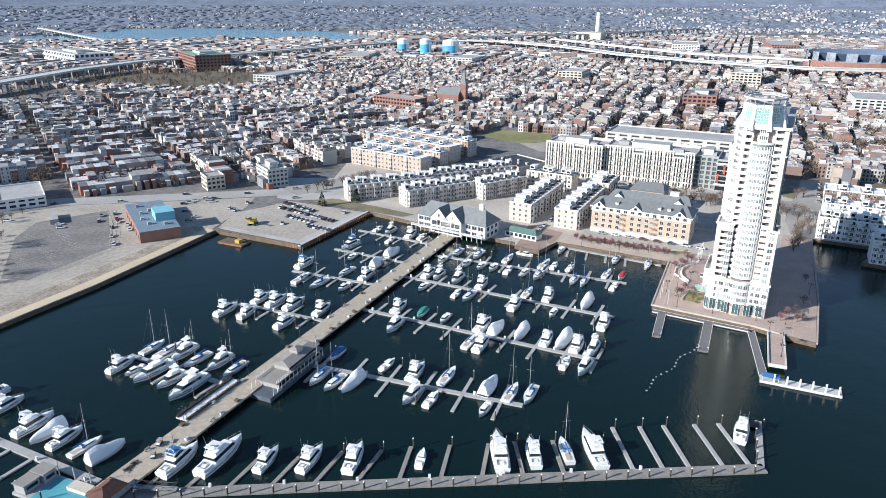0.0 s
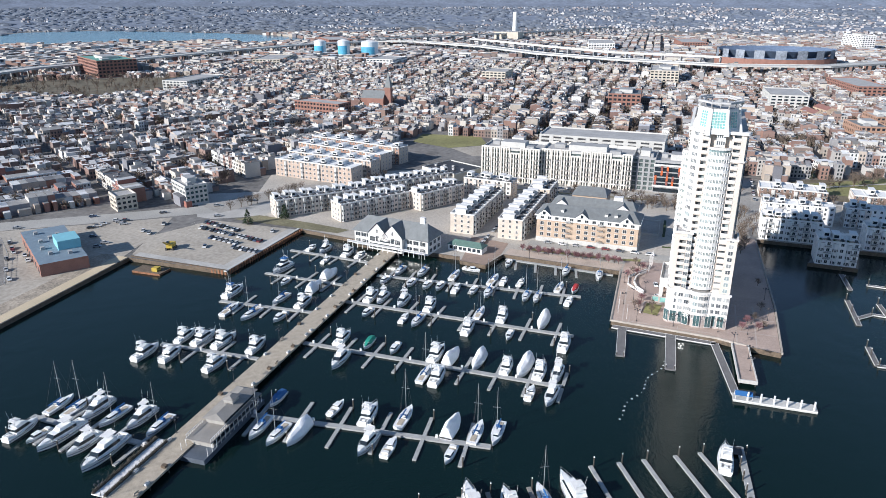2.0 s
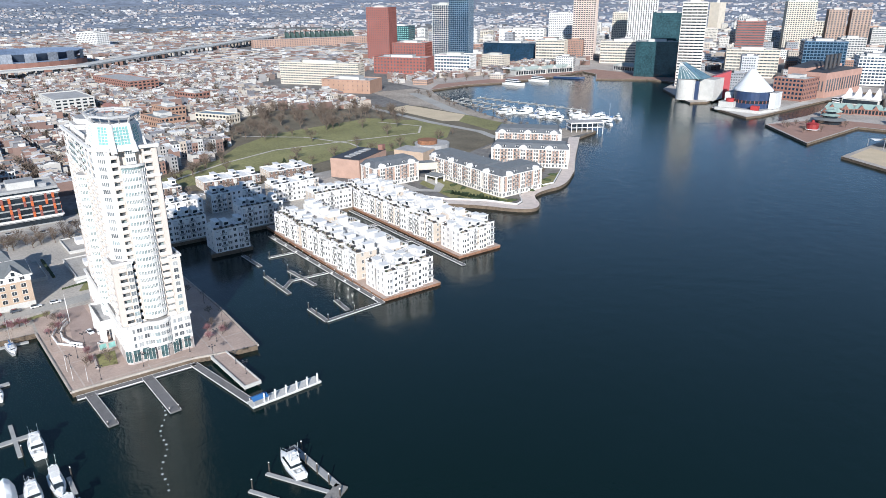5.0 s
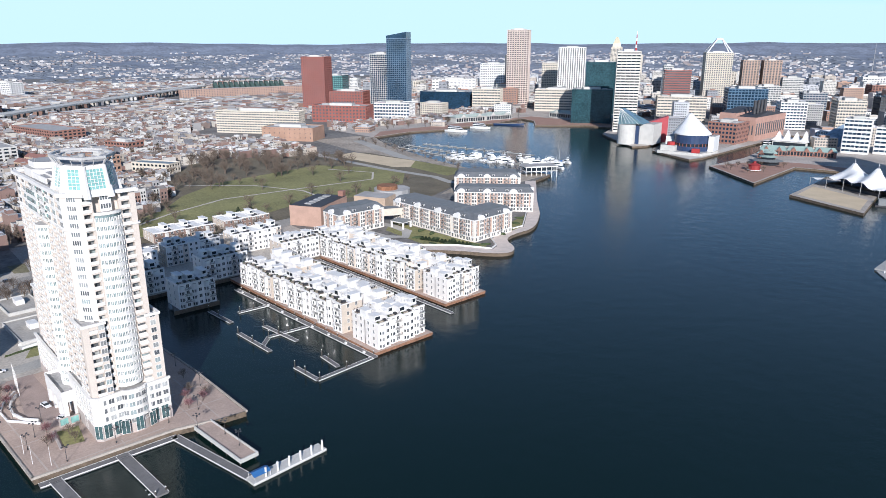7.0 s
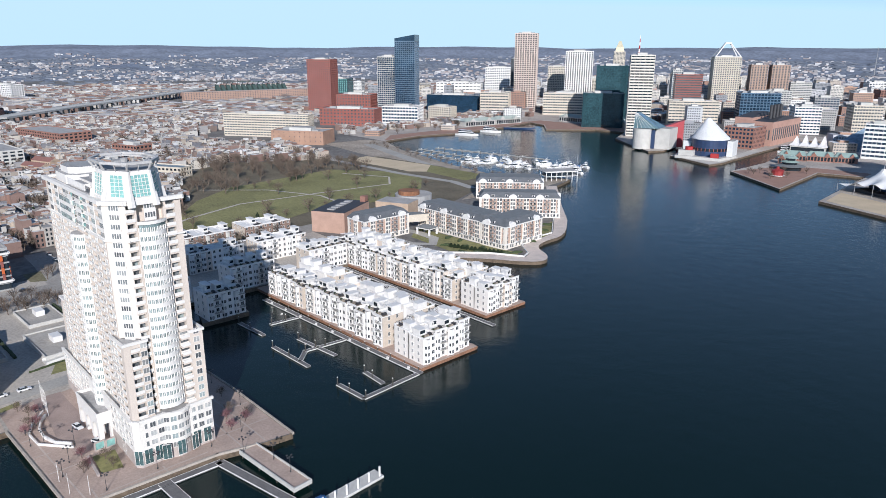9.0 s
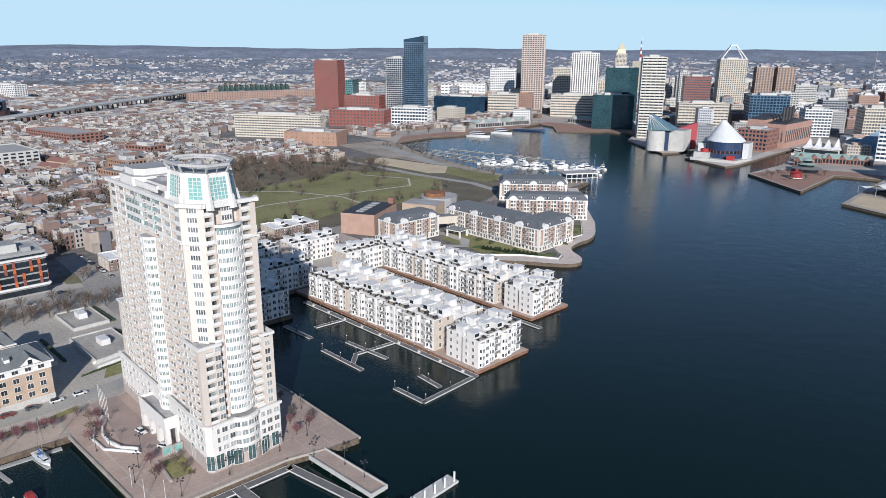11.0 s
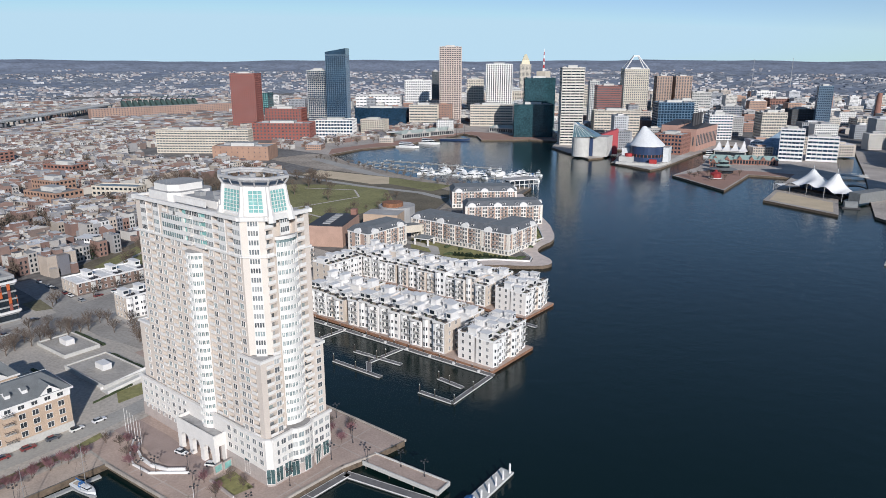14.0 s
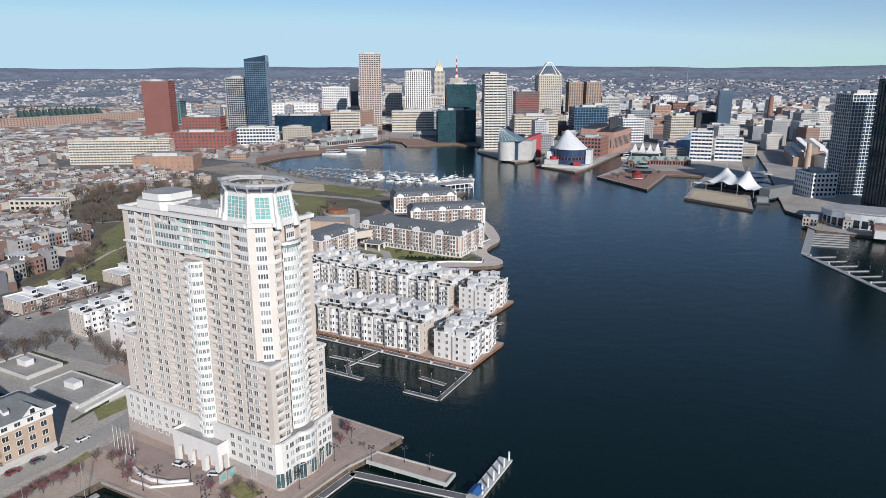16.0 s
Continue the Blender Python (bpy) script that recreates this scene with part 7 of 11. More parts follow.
for a, b, c, d in ((-17, 17, -15, -14.6), (-17, 17, 14.6, 15), (-17, -16.6, -14.6, 14.6), (16.6, 17, -14.6, 14.6)):
    g.box(a, b, c, d, 5.4, 6.1)
part("parapet", g, fb)
for i in range(5):
    g = Geo(GREY)
    g.box(-13 + i * 6, -11 + i * 6, -6 + 3 * (i % 3), -4 + 3 * (i % 3), 5.4, 6.9)
    part("roof_unit", g, fb)
for i in range(8):
    part("window", window_mesh(2.4, 1.6), fb, at=pose(-14 + i * 4, -15, 1.6))
# ---- clubhouse ----
club = thing("club_house", -37.5, -163, LAND, 84, "white clubhouse with grey roof and twin gables", "clubhouse")
g = Geo(WHITE)
g.box(0, 44, 0, 15, 0, 7.8)
part("wall", g, club)
g = Geo(SLATE)
g.gable(-0.6, 44.6, -0.8, 15.8, 7.8, 14.6, 0, 0, 5, 0.4)
part("roof", g, club, "grey hipped roof")
for k in range(2):
    for y in (3, 7.5, 12):
        part("window", window_mesh(2.4, 2.0), club, at=pose(44.0, y, 1.2 + k * 3.5, 0, 0, 90))
        part("window", window_mesh(2.4, 2.0), club, at=pose(0.0, y, 1.2 + k * 3.5, 0, 0, -90))
for x in (16, 25):
    g = Geo(WHITE, SLATE, GLASS)
    hw = 6
    g.box(x - hw + 0.5, x + hw - 0.5, -3.0, 0.2, 0, 8.2)
    g.face([(x - hw, -3.0, 8.2), (x + hw, -3.0, 8.2), (x, -3.0, 14.2)])
    g.face([(x - hw - 0.5, -3.6, 7.8), (x, -3.6, 14.6), (x, 8, 14.6), (x - hw - 0.5, 1, 7.8)][::-1], 1)
    g.face([(x + hw + 0.5, -3.6, 7.8), (x + hw + 0.5, 1, 7.8), (x, 8, 14.6), (x, -3.6, 14.6)][::-1], 1)
    g.box(x - 4.6, x - 1.4, -3.1, -3.0, 4.5, 6.9, 2)
    g.box(x - 1.0, x + 1.0, -3.1, -3.0, 4.5, 7.4, 2)
    g.box(x + 1.4, x + 4.6, -3.1, -3.0, 4.5, 6.9, 2)
    g.box(x - 4.6, x + 4.6, -3.1, -3.0, 0.8, 3.4, 2)
    g.box(x - 0.6, x + 0.6, -3.1, -3.0, 9, 11, 2)
    part("gable", g, club, "white gable with dark slate planes")
WIN_C = window_mesh(3.0, 2.1)
for k in range(2):
    for x in (2.2, 5.8, 9.0, 33.4, 37.2, 41.2):
        part("window", WIN_C, club, at=pose(x, 0, 1.2 + k * 3.6))
g = Geo(WHITE)
g.box(-1, 45, -5.5, -3.6, 2.6, 2.9, bottom=True)
for i in range(16):
    g.box(-1 + i * 3.05, -0.8 + i * 3.05, -5.5, -5.3, 0, 3.9)
g.box(-1, 45, -5.5, -5.35, 3.75, 3.9, bottom=True)
part("veranda", g, club, "white veranda with railing")
g = Geo(WHITE)
g.box(36, 38.5, 7, 9, 11, 17.5)
part("chimney", g, club)
pav = thing("boathouse", -46, -113, LAND, 84, "low green-roofed boathouse by the quay", "boathouse")
g = Geo(WHITE, GLASS)
g.box(0, 19, 0, 7, 0, 3.2)
for i in range(7):
    g.box(0.8 + i * 2.6, 2.6 + i * 2.6, -0.06, 0, 0.9, 2.6, 1)
part("wall", g, pav)
g = Geo(mat("dull_green_roof", (0.12, 0.20, 0.17), 0.7, var=0.25, scale=0.4))
g.gable(0, 19, 0, 7, 3.2, 5.2, 0, 0, 3, 0.6)
part("roof", g, pav)
land_sheet("pavement_deck", [(-33, -101.5), (-31.4, -88.4), (-48.8, -85), (-66, -86), (-70, -108), (-50, -104)], LAND + 0.09, mat("brown_deck", (0.34, 0.25, 0.20), 0.9, var=0.2, scale=0.5), "brown timber deck and quay steps")

# ---- promenade condominiums ----
DARK_SLATE = mat("dark_slate", (0.125, 0.135, 0.148), 0.7, var=0.25, scale=0.3, fine=3.0)


def condo(x, y, deg, w, d, h, label):
    """Stone and brick condominium with bays, balconies, dormered mansard; front along x at y = 0."""
    ob = thing("condominium", x, y, LAND, deg, label, "condominium", "promenade condominiums")
    stone = mat("condo_stone", (0.77, 0.715, 0.64), 0.8, var=0.12, scale=0.1)
    brick = mat("condo_brick", (0.47, 0.335, 0.27), 0.88, var=0.16, scale=0.25, fine=3.0)
    g = Geo(brick)
    g.box(0, w, 0, d, 0, h)
    part("wall", g, ob)
    g = Geo(stone)
    g.box(-0.12, w + 0.12, -0.12, d + 0.12, 0, 3.4)
    part("base", g, ob, "cream stone base storey")
    for x0, y0 in ((0, 0), (w, 0), (w, d), (0, d)):
        g = Geo(stone)
        g.box(x0 - 1.6 if x0 else -0.12, x0 + 0.12 if x0 else 1.6, y0 - 1.6 if y0 else -0.12, y0 + 0.12 if y0 else 1.6, 3.4, h)
        part("quoin", g, ob, "cream stone corner")
    g = Geo(DARK_SLATE, SLATE)
    lo, hi = [(-0.5, -0.5), (w + 0.5, -0.5), (w + 0.5, d + 0.5), (-0.5, d + 0.5)], [(2.6, 2.6), (w - 2.6, 2.6), (w - 2.6, d - 2.6), (2.6, d - 2.6)]
    g.loft([[(a, b, h) for a, b in lo], [(a, b, h + 3.4) for a, b in hi]], 0, cap=False)
    g.face([(a, b, h + 3.4) for a, b in hi], 1)
    part("roof", g, ob, "grey mansard roof")
    g = Geo(WHITE)
    for z in (3.0, h - 0.9):
        for a, b, c, e in ((-0.25, w + 0.25, -0.25, 0.0), (-0.25, w + 0.25, d, d + 0.25), (-0.25, 0.0, 0.0, d), (w, w + 0.25, 0.0, d)):
            g.box(a, b, c, e, z, z + 0.7, bottom=True)
    part("cornice", g, ob, "white stone cornice")
    me = window_mesh(1.3, 1.9)
    panes, rails = Geo(WHITE, HOUSE_GLASS), Geo(IRON, PALE)
    for side, L, m in ((0, w, pose(0, 0, 0)), (1, d, pose(w, 0, 0, 0, 0, 90)), (2, w, pose(w, d, 0, 0, 0, 180))):
        nb = max(1, int(L / 9.5))
        step = L / nb
        for i in range(nb):
            cx = (i + 0.5) * step
            if side == 2 and i % 2:
                continue
            g = Geo(stone, WHITE)
            g.box(cx - 1.9, cx + 1.9, -0.7, 0.05, 3.4, h - 0.9, 0, 1)
            part("bay", g, ob, "cream stone bay", at=m)
            if i % 2 == 0:
                g = Geo(WHITE)
                n = 8
                pts = [(cx - 2.9 + 5.8 * k / n, h + 0.5 + 1.5 * math.sin(math.pi * k / n)) for k in range(n + 1)]
                for p, q in zip(pts, pts[1:]):
                    g.face([(p[0], -0.75, h - 0.9), (q[0], -0.75, h - 0.9), (q[0], -0.75, q[1] + 0.4), (p[0], -0.75, p[1] + 0.4)])
                    g.face([(p[0], -0.75, p[1] + 0.4), (q[0], -0.75, q[1] + 0.4), (q[0], 2.4, q[1] + 0.4), (p[0], 2.4, p[1] + 0.4)])
                g.face([(cx - 2.9, 2.4, h - 0.9), (cx - 2.9, -0.75, h - 0.9), (cx - 2.9, -0.75, h + 0.9), (cx - 2.9, 2.4, h + 0.9)])
                g.face([(cx + 2.9, -0.75, h - 0.9), (cx + 2.9, 2.4, h - 0.9), (cx + 2.9, 2.4, h + 0.9), (cx + 2.9, -0.75, h + 0.9)])
                part("arched_gable", g, ob, "white arched gable", at=m)
            if step > 9:
                g = Geo(WHITE, DARK_SLATE, GLASS)
                dx = cx + step / 2
                if dx < L - 2:
                    g.box(dx - 1.0, dx + 1.0, 0.2, 2.6, h + 0.3, h + 2.1)
                    g.box(dx - 0.6, dx + 0.6, 0.14, 0.2, h + 0.7, h + 1.9, 2)
                    g.gable(dx - 1.2, dx + 1.2, 0.0, 3.0, h + 2.1, h + 2.7, 1, 1, 0.8)
                    part("dormer", g, ob, "white dormer", at=m)
            for k in range(5 if side < 2 else 0):
                z = 0.9 + k * (h - 0.6) / 5
                for dx in (-0.95, 0.95):
                    joined(panes, me, m @ pose(cx + dx, -0.7 if z > 2.5 else -0.12, z))
                for dx in (-step * 0.36, step * 0.36):
                    if 1 < cx + dx < L - 1:
                        joined(panes, me, m @ pose(cx + dx, 0 if z > 2.5 else -0.12, z))
                if k and cx + step / 2 < L - 2:
                    joined(rails, BALCONY, m @ pose(cx + step / 2, 0, z - 0.7))
    part("window", panes, ob)["kind"] = "stuff"
    part("balcony", rails, ob, "balconies with black railings")["kind"] = "stuff"
    return ob


lb = "stone and brick condominium with grey mansard and arched gables"
condo(-158, 247, 0, 62, 20, 14.5, lb)
condo(-98, 246, 3, 20, 37, 14.5, lb)
condo(-166, 194, 0, 18, 36, 14.0, lb)
condo(-150, 299, 43, 58, 18, 14.5, lb)
condo(-196, 343, 43, 54, 24, 14.0, lb)
link = thing("link_bridge", -158, 232, LAND, 65, "stone link with a wide arch over the drive", "bridge")
g = Geo(BEIGE, SLATE)
g.box(-2, 18, -4, 4, 6, 11, 0, 1, True)
for x in (-2, 16):
    g.box(x, x + 2, -4, 4, 0, 6)
part("arch", g, link)
land_sheet("pavement_promenade", SHORE_MID[6:-1] + [(-190, 426), (-138, 366), (-107, 332), (-83, 300), (-83, 279), (-77, 262), (-63, 252), (-60, 245), (-80, 234), (-97, 217), (-140, 193)], LAND + 0.1, mat("promenade_pavers", (0.66, 0.57, 0.51), 0.9, var=0.2, scale=0.3), "curving brick-paved waterfront promenade")
coping("coping", [(-140, 193.5), (-97, 217.5), (-80, 234.5), (-61, 244.5), (-64, 251.8), (-78, 262), (-84, 279), (-84, 300), (-108, 332)], 0.5, LAND, LAND + 1.0, WHITE, "low white wall along the promenade")
land_sheet("lawn_condo", [(-140, 225), (-98, 221), (-80, 238), (-66, 245), (-70, 250), (-82, 246), (-156, 245)], LAND + 0.12, GRASS, "clipped lawn before the condominiums")
land_sheet("lawn_point", [(-78, 270), (-84, 300), (-106, 330), (-96, 300), (-84, 280)], LAND + 0.12, GRASS, "planted lawn along the promenade")
strip("road_condo_drive", [(-160, 232), (-146, 236), (-128, 234), (-118, 224), (-128, 214), (-150, 214), (-172, 226)], 7, LAND + 0.14, WALK, "pale paved entrance drive")
for k, (x, y) in enumerate(((-92, 225), (-86, 232), (-74, 242), (-110, 228), (-100, 234), (-122, 241), (-112, 242), (-90, 240), (-80, 275), (-86, 288), (-92, 302), (-100, 316), (-70, 248), (-84, 262))):
    g = Geo(mat("hedge_green", (0.06, 0.085, 0.035), 0.9, var=0.4, scale=1.5, fine=6.0, bump=0.6))
    g.turn(x, y, LAND + 0.1, 20 * k)
    n = 10
    g.loft([[(rr * 3.2 * math.cos(6.283 * i / n) * (0.85 + 0.25 * ((i * 7 + k) % 3)), rr * 1.5 * math.sin(6.283 * i / n) * (0.85 + 0.2 * ((i * 5 + k) % 3)), zz) for i in range(n)] for rr, zz in ((0.9, 0), (1.0, 0.5), (0.8, 1.0), (0.3, 1.25))])
    tagged(new("hedge", g.mesh("hedge")), "clipped dark hedge in the condominium garden", "hedge", "garden hedges")
hall = thing("brick_hall", -196, 186, LAND, 29, "plain orange-red brick hall with dark flat roof", "hall")
g = Geo(mat("hall_brick", (0.45, 0.295, 0.23), 0.88, var=0.18, scale=0.2, fine=3.0), DARK)
g.box(0, 24, 0, 40, 0, 14, 0, 1)
part("wall", g, hall)
g = Geo(DARK, GREY)
g.box(0.4, 23.6, 0.4, 39.6, 14, 14.25, 0, 0)
for i in range(5):
    g.box(9, 14, 5 + i * 6.4, 9 + i * 6.4, 14.25, 15.0, 1)
part("roof", g, hall)
g = Geo(BRICK)
g.box(19, 23, 36, 40.5, 14, 18)
part("chimney", g, hall)
museum = thing("museum", -206, 252, LAND, 25, "brick and metal museum with a curved glass front", "museum")
g = Geo(ORANGE_BRICK, FLATROOF)
g.box(0, 26, -8, 10, 0, 11, 0, 1)
part("wall", g, museum)
g = Geo(GREY, FLATROOF)
g.prism(arc(16, 24, 14, 0, 330, 22), 0, 12, 0, 1)
part("drum", g, museum)
g = Geo(RUST)
g.prism(arc(14, 20, 8, 0, 360, 16)[:-1], 12, 15)
part("roof_drum", g, museum)
porte = thing("porte_cochere", -139, 238, LAND, 10, "small slate-roofed entrance canopy on white posts", "canopy")
g = Geo(WHITE)
for x in (-5, 5):
    for y in (-4, 4):
        g.box(x - 0.5, x + 0.5, y - 0.5, y + 0.5, 0, 4.2)
g.box(-5.6, 5.6, -4.6, 4.6, 4.2, 5.0, bottom=True)
part("posts_frame", g, porte)
g = Geo(SLATE)
g.gable(-6, 6, -5, 5, 5.0, 6.6, 0, 0, 4)
part("roof", g, porte)

# ---- the row-house city ----
LAND_POLY = SHORE_SOUTH + SHORE_MID + SHORE_NORTH + FAR_EDGE
PARK = [(-236, 70), (-262, 60), (-300, 130), (-345, 165), (-420, 190), (-510, 260), (-470, 330), (-430, 425), (-330, 430), (-235, 400), (-190, 300), (-215, 215), (-205, 110)]
SOUTH_PARK = [(-402, -1010), (-507, -985), (-600, -880), (-660, -770), (-530, -646), (-388, -712), (-363, -881)]
VIADUCT = [(-60, -870), (-272, -924), (-430, -985), (-565, -1010), (-711, -985), (-978, -950), (-1234, -892), (-1380, -800), (-1400, -690), (-1290, -479), (-1141, -315), (-1060, -150), (-1010, 30), (-1049, 182), (-1200, 330), (-1348, 494), (-1600, 760)]
BRANCH = [(-1380, -800), (-1560, -650), (-1750, -520), (-2250, -330)]
# stretches kept free of row houses: x0, x1, y0, y1
FREE = [(-620, 470, 470, 1010), (-420, 470, 900, 1250), (-262, 60, -300, 200), (-345, -240, -250, -160), (-312, -200, -130, 5), (-60, 440, -350, -240), (10, 440, -420, -240), (-230, -40, 180, 480), (-560, -190, 380, 520), (-1320, -1090, -10, 230), (-720, -590, -1000, -870), (-700, -560, -1360, -1140), (-1480, -1290, 560, 1010), (-1160, -1080, -830, -660)]
SKY_SPOTS = [(r[2], r[3], max(r[4], r[5]) * 0.75 + 8) for r in SKY] + [(-472, -354, 22), (-575, -85, 32), (-411, -395, 36), (-525, 168, 30), (-484, 150, 28), (-468, 200, 30), (-566, 112, 20), (-596, 128, 20), (-300, 92, 16), (-640, 230, 30)]


def near_line(x, y, pts, d):
    for (ax, ay), (bx, by) in zip(pts, pts[1:]):
        t = max(0, min(1, ((x - ax) * (bx - ax) + (y - ay) * (by - ay)) / ((bx - ax) ** 2 + (by - ay) ** 2)))
        if math.hypot(x - ax - t * (bx - ax), y - ay - t * (by - ay)) < d:
            return True
    return False


HIGHWAY = [(180, -560), (70, -445), (26, -389), (6, -362), (-33, -312), (-62, -276), (-100, -258), (-135, -235)]


def clear(x, y):
    if any(a < x < b and c < y < d for a, b, c, d in FREE):
        return False
    if near_line(x, y, VIADUCT, 26) or near_line(x, y, HIGHWAY, 17):
        return False
    for poly in (PARK, SOUTH_PARK, river):
        if in_poly(x, y, poly):
            return False
    if not in_poly(x, y, LAND_POLY):
        return False
    return all((x - a) ** 2 + (y - b) ** 2 > r * r for a, b, r in SKY_SPOTS)


city_rng = random.Random(11)
NEAR_HOUSES, YARDS = [], []


def row_houses(name, label, deg, cells, keep, unit, depth, big, nearest=None):
    """City blocks of back-to-back rows, cell by cell; the houses are loose pieces of one mesh. nearest: picks those built singly."""
    g = Geo(CITY_WALL, CITY_ROOF, GLASS)
    c, s = math.cos(radians(deg)), math.sin(radians(deg))
    u0, u1, v0, v1, size = cells
    count = 0
    slide = random.Random(5)
    for iu in range(int((u1 - u0) / size)):
        off = slide.uniform(-34, 34) if deg < 90 and not big else 0  # the streets don't run through
        for iv in range(int((v1 - v0) / size)):
            ou, ov = u0 + iu * size, v0 + iv * size + off
            x, y = c * (ou + size / 2) - s * (ov + size / 2), s * (ou + size / 2) + c * (ov + size / 2)
            if not keep[0](x, y, size):
                continue
            flip = city_rng.random() < (0.15 if deg > 90 else 0.4)
            ang = deg + (90 if flip else 0) + city_rng.uniform(-1.5, 1.5)
            cc, ss = math.cos(radians(ang)), math.sin(radians(ang))
            bands = 2 if not big else 3
            pitch = (size - 4) / bands
            for bnd in range(bands):
                for side in (0, 1):
                    base = city_rng.uniform(5.6, 9.0)
                    tall = city_rng.random() < 0.12
                    u = -size / 2 + city_rng.uniform(3, 6)
                    while u < size / 2 - 7:
                        wd = unit * city_rng.uniform(0.85, 1.25) * (2.4 if city_rng.random() < 0.05 else 1)
                        dd = depth * city_rng.uniform(0.75, 1.2)
                        vlo = -size / 2 + 4 + bnd * pitch
                        vb = vlo if side == 0 else vlo + pitch - 6 - dd
                        px, py = x + cc * (u + wd / 2) - ss * (vb + dd / 2), y + ss * (u + wd / 2) + cc * (vb + dd / 2)
                        if city_rng.random() < 0.93 and keep[1](px, py):
                            h = base + (3 if tall else 0) + city_rng.choice((0, 0, 0, 0.4, 0.9, -0.8, 2.6))
                            if nearest and nearest(px, py):
                                NEAR_HOUSES.append((px, py, ang if side == 0 else ang + 180, wd, dd, h))
                                u += wd
                                continue
                            g.turn(x, y, LAND, ang)
                            g.box(u, u + wd, vb, vb + dd, 0, h, 0, 1)
                            count += 1
                            if not big:
                                e = vb + dd if side == 0 else vb
                                e0, e1 = (e, e + 4.5) if side == 0 else (e - 4.5, e)
                                if city_rng.random() < 0.85:
                                    g.box(u + 0.3, u + wd * 0.65, e0, e1, 0, h * city_rng.uniform(0.4, 0.8), 0, 1)
                                r = city_rng.random()
                                if r < 0.22:
                                    g.box(u + wd * 0.15, u + wd * 0.85, vb + dd * 0.35, vb + dd * 0.75, h, h + 2.4, 0, 1)
                                elif r < 0.4:
                                    g.gable(u, u + wd, vb, vb + dd, h, h + 1.8, 1, 0, 0.0)
                                elif r < 0.8:
                                    g.box(u + 0.1, u + 0.7, vb + dd * 0.5, vb + dd * 0.5 + 1.0, h, h + 1.2, 0, 0)
                                for q in range(city_rng.choice((1, 2, 2, 3))):
                                    cu, cv = u + wd * city_rng.uniform(0.1, 0.7), vb + dd * city_rng.uniform(0.1, 0.8)
                                    g.box(cu, cu + city_rng.uniform(0.7, 1.6), cv, cv + city_rng.uniform(0.7, 1.8), h, h + city_rng.uniform(0.4, 1.3), 0, 1)
                                f = vb - 0.05 if side == 0 else vb + dd + 0.05
                                for fl in range(int(h / 2.9)):
                                    for q in (0.28, 0.72):
                                        a, b = u + wd * q - 0.55, u + wd * q + 0.55
                                        z = fl * 2.9 + 0.9
                                        pts = [(a, f, z), (b, f, z), (b, f, z + 1.7), (a, f, z + 1.7)]
                                        g.face(pts if side == 0 else pts[::-1], 2)
                        u += wd
                if city_rng.random() < 0.8:
                    vm = -size / 2 + 4 + bnd * pitch + pitch / 2 - 3
                    um = city_rng.uniform(-size / 2 + 8, size / 2 - 8)
                    YARDS.append((x + cc * um - ss * vm, y + ss * um + cc * vm))
                if city_rng.random() < 0.5:
                    um, vm = city_rng.uniform(-size / 2, size / 2), -size / 2 + 0.5
                    YARDS.append((x + cc * um - ss * vm, y + ss * um + cc * vm))
    g.turn(0, 0, 0, 0)
    lone(name, g, label, "row houses", "stuff")
    return count


def zone(lo, hi, south):
    def cell(x, y, size):
        r = math.hypot(x - 150, y + 50)
        ang = math.degrees(math.atan2(y + 50, x - 150)) % 360
        return lo - size < r < hi + size and 82 < ang < 254

    def house(x, y):
        r = math.hypot(x - 150, y + 50)
        tilted = y < -262 + (x + 150) * 0.15 and x > -330
        return lo <= r < hi and tilted == south and clear(x, y)
    return cell, house


def first_rows(x, y):
    return -75 < x < 110 and y > -475 and y < -318 - 0.3 * x


row_houses("row_houses_south", "brick and painted row houses with flat roofs", 150, (-900, 700, -900, 900, 86), zone(0, 1100, True), 4.9, 11.5, False, first_rows)
row_houses("row_houses_city", "dense brick and painted row houses with flat roofs", 4, (-1150, 300, -1150, 1350, 84), zone(0, 1250, False), 5.0, 11.5, False)
row_houses("row_houses_far", "distant blocks of low city buildings", 4, (-2500, 500, -2400, 2450, 120), zone(1250, 2330, False), 13, 13, True)

# the first rows by the harbour road, house by house
HOUSE_BRICK = mat("rowhouse_front", (0.4, 0.2, 0.15), 0.88, var=0.18, scale=0.3, fine=3.0, palette=[(0.34, 0.17, 0.12), (0.28, 0.15, 0.12), (0.44, 0.36, 0.30), (0.55, 0.53, 0.50), (0.31, 0.13, 0.10), (0.24, 0.24, 0.26)])
HOUSE_ROOF = mat("rowhouse_roof", (0.5, 0.5, 0.5), 0.9, var=0.25, scale=0.3, palette=[(0.50, 0.50, 0.50), (0.22, 0.22, 0.22), (0.62, 0.62, 0.62), (0.33, 0.32, 0.31), (0.16, 0.16, 0.17)])


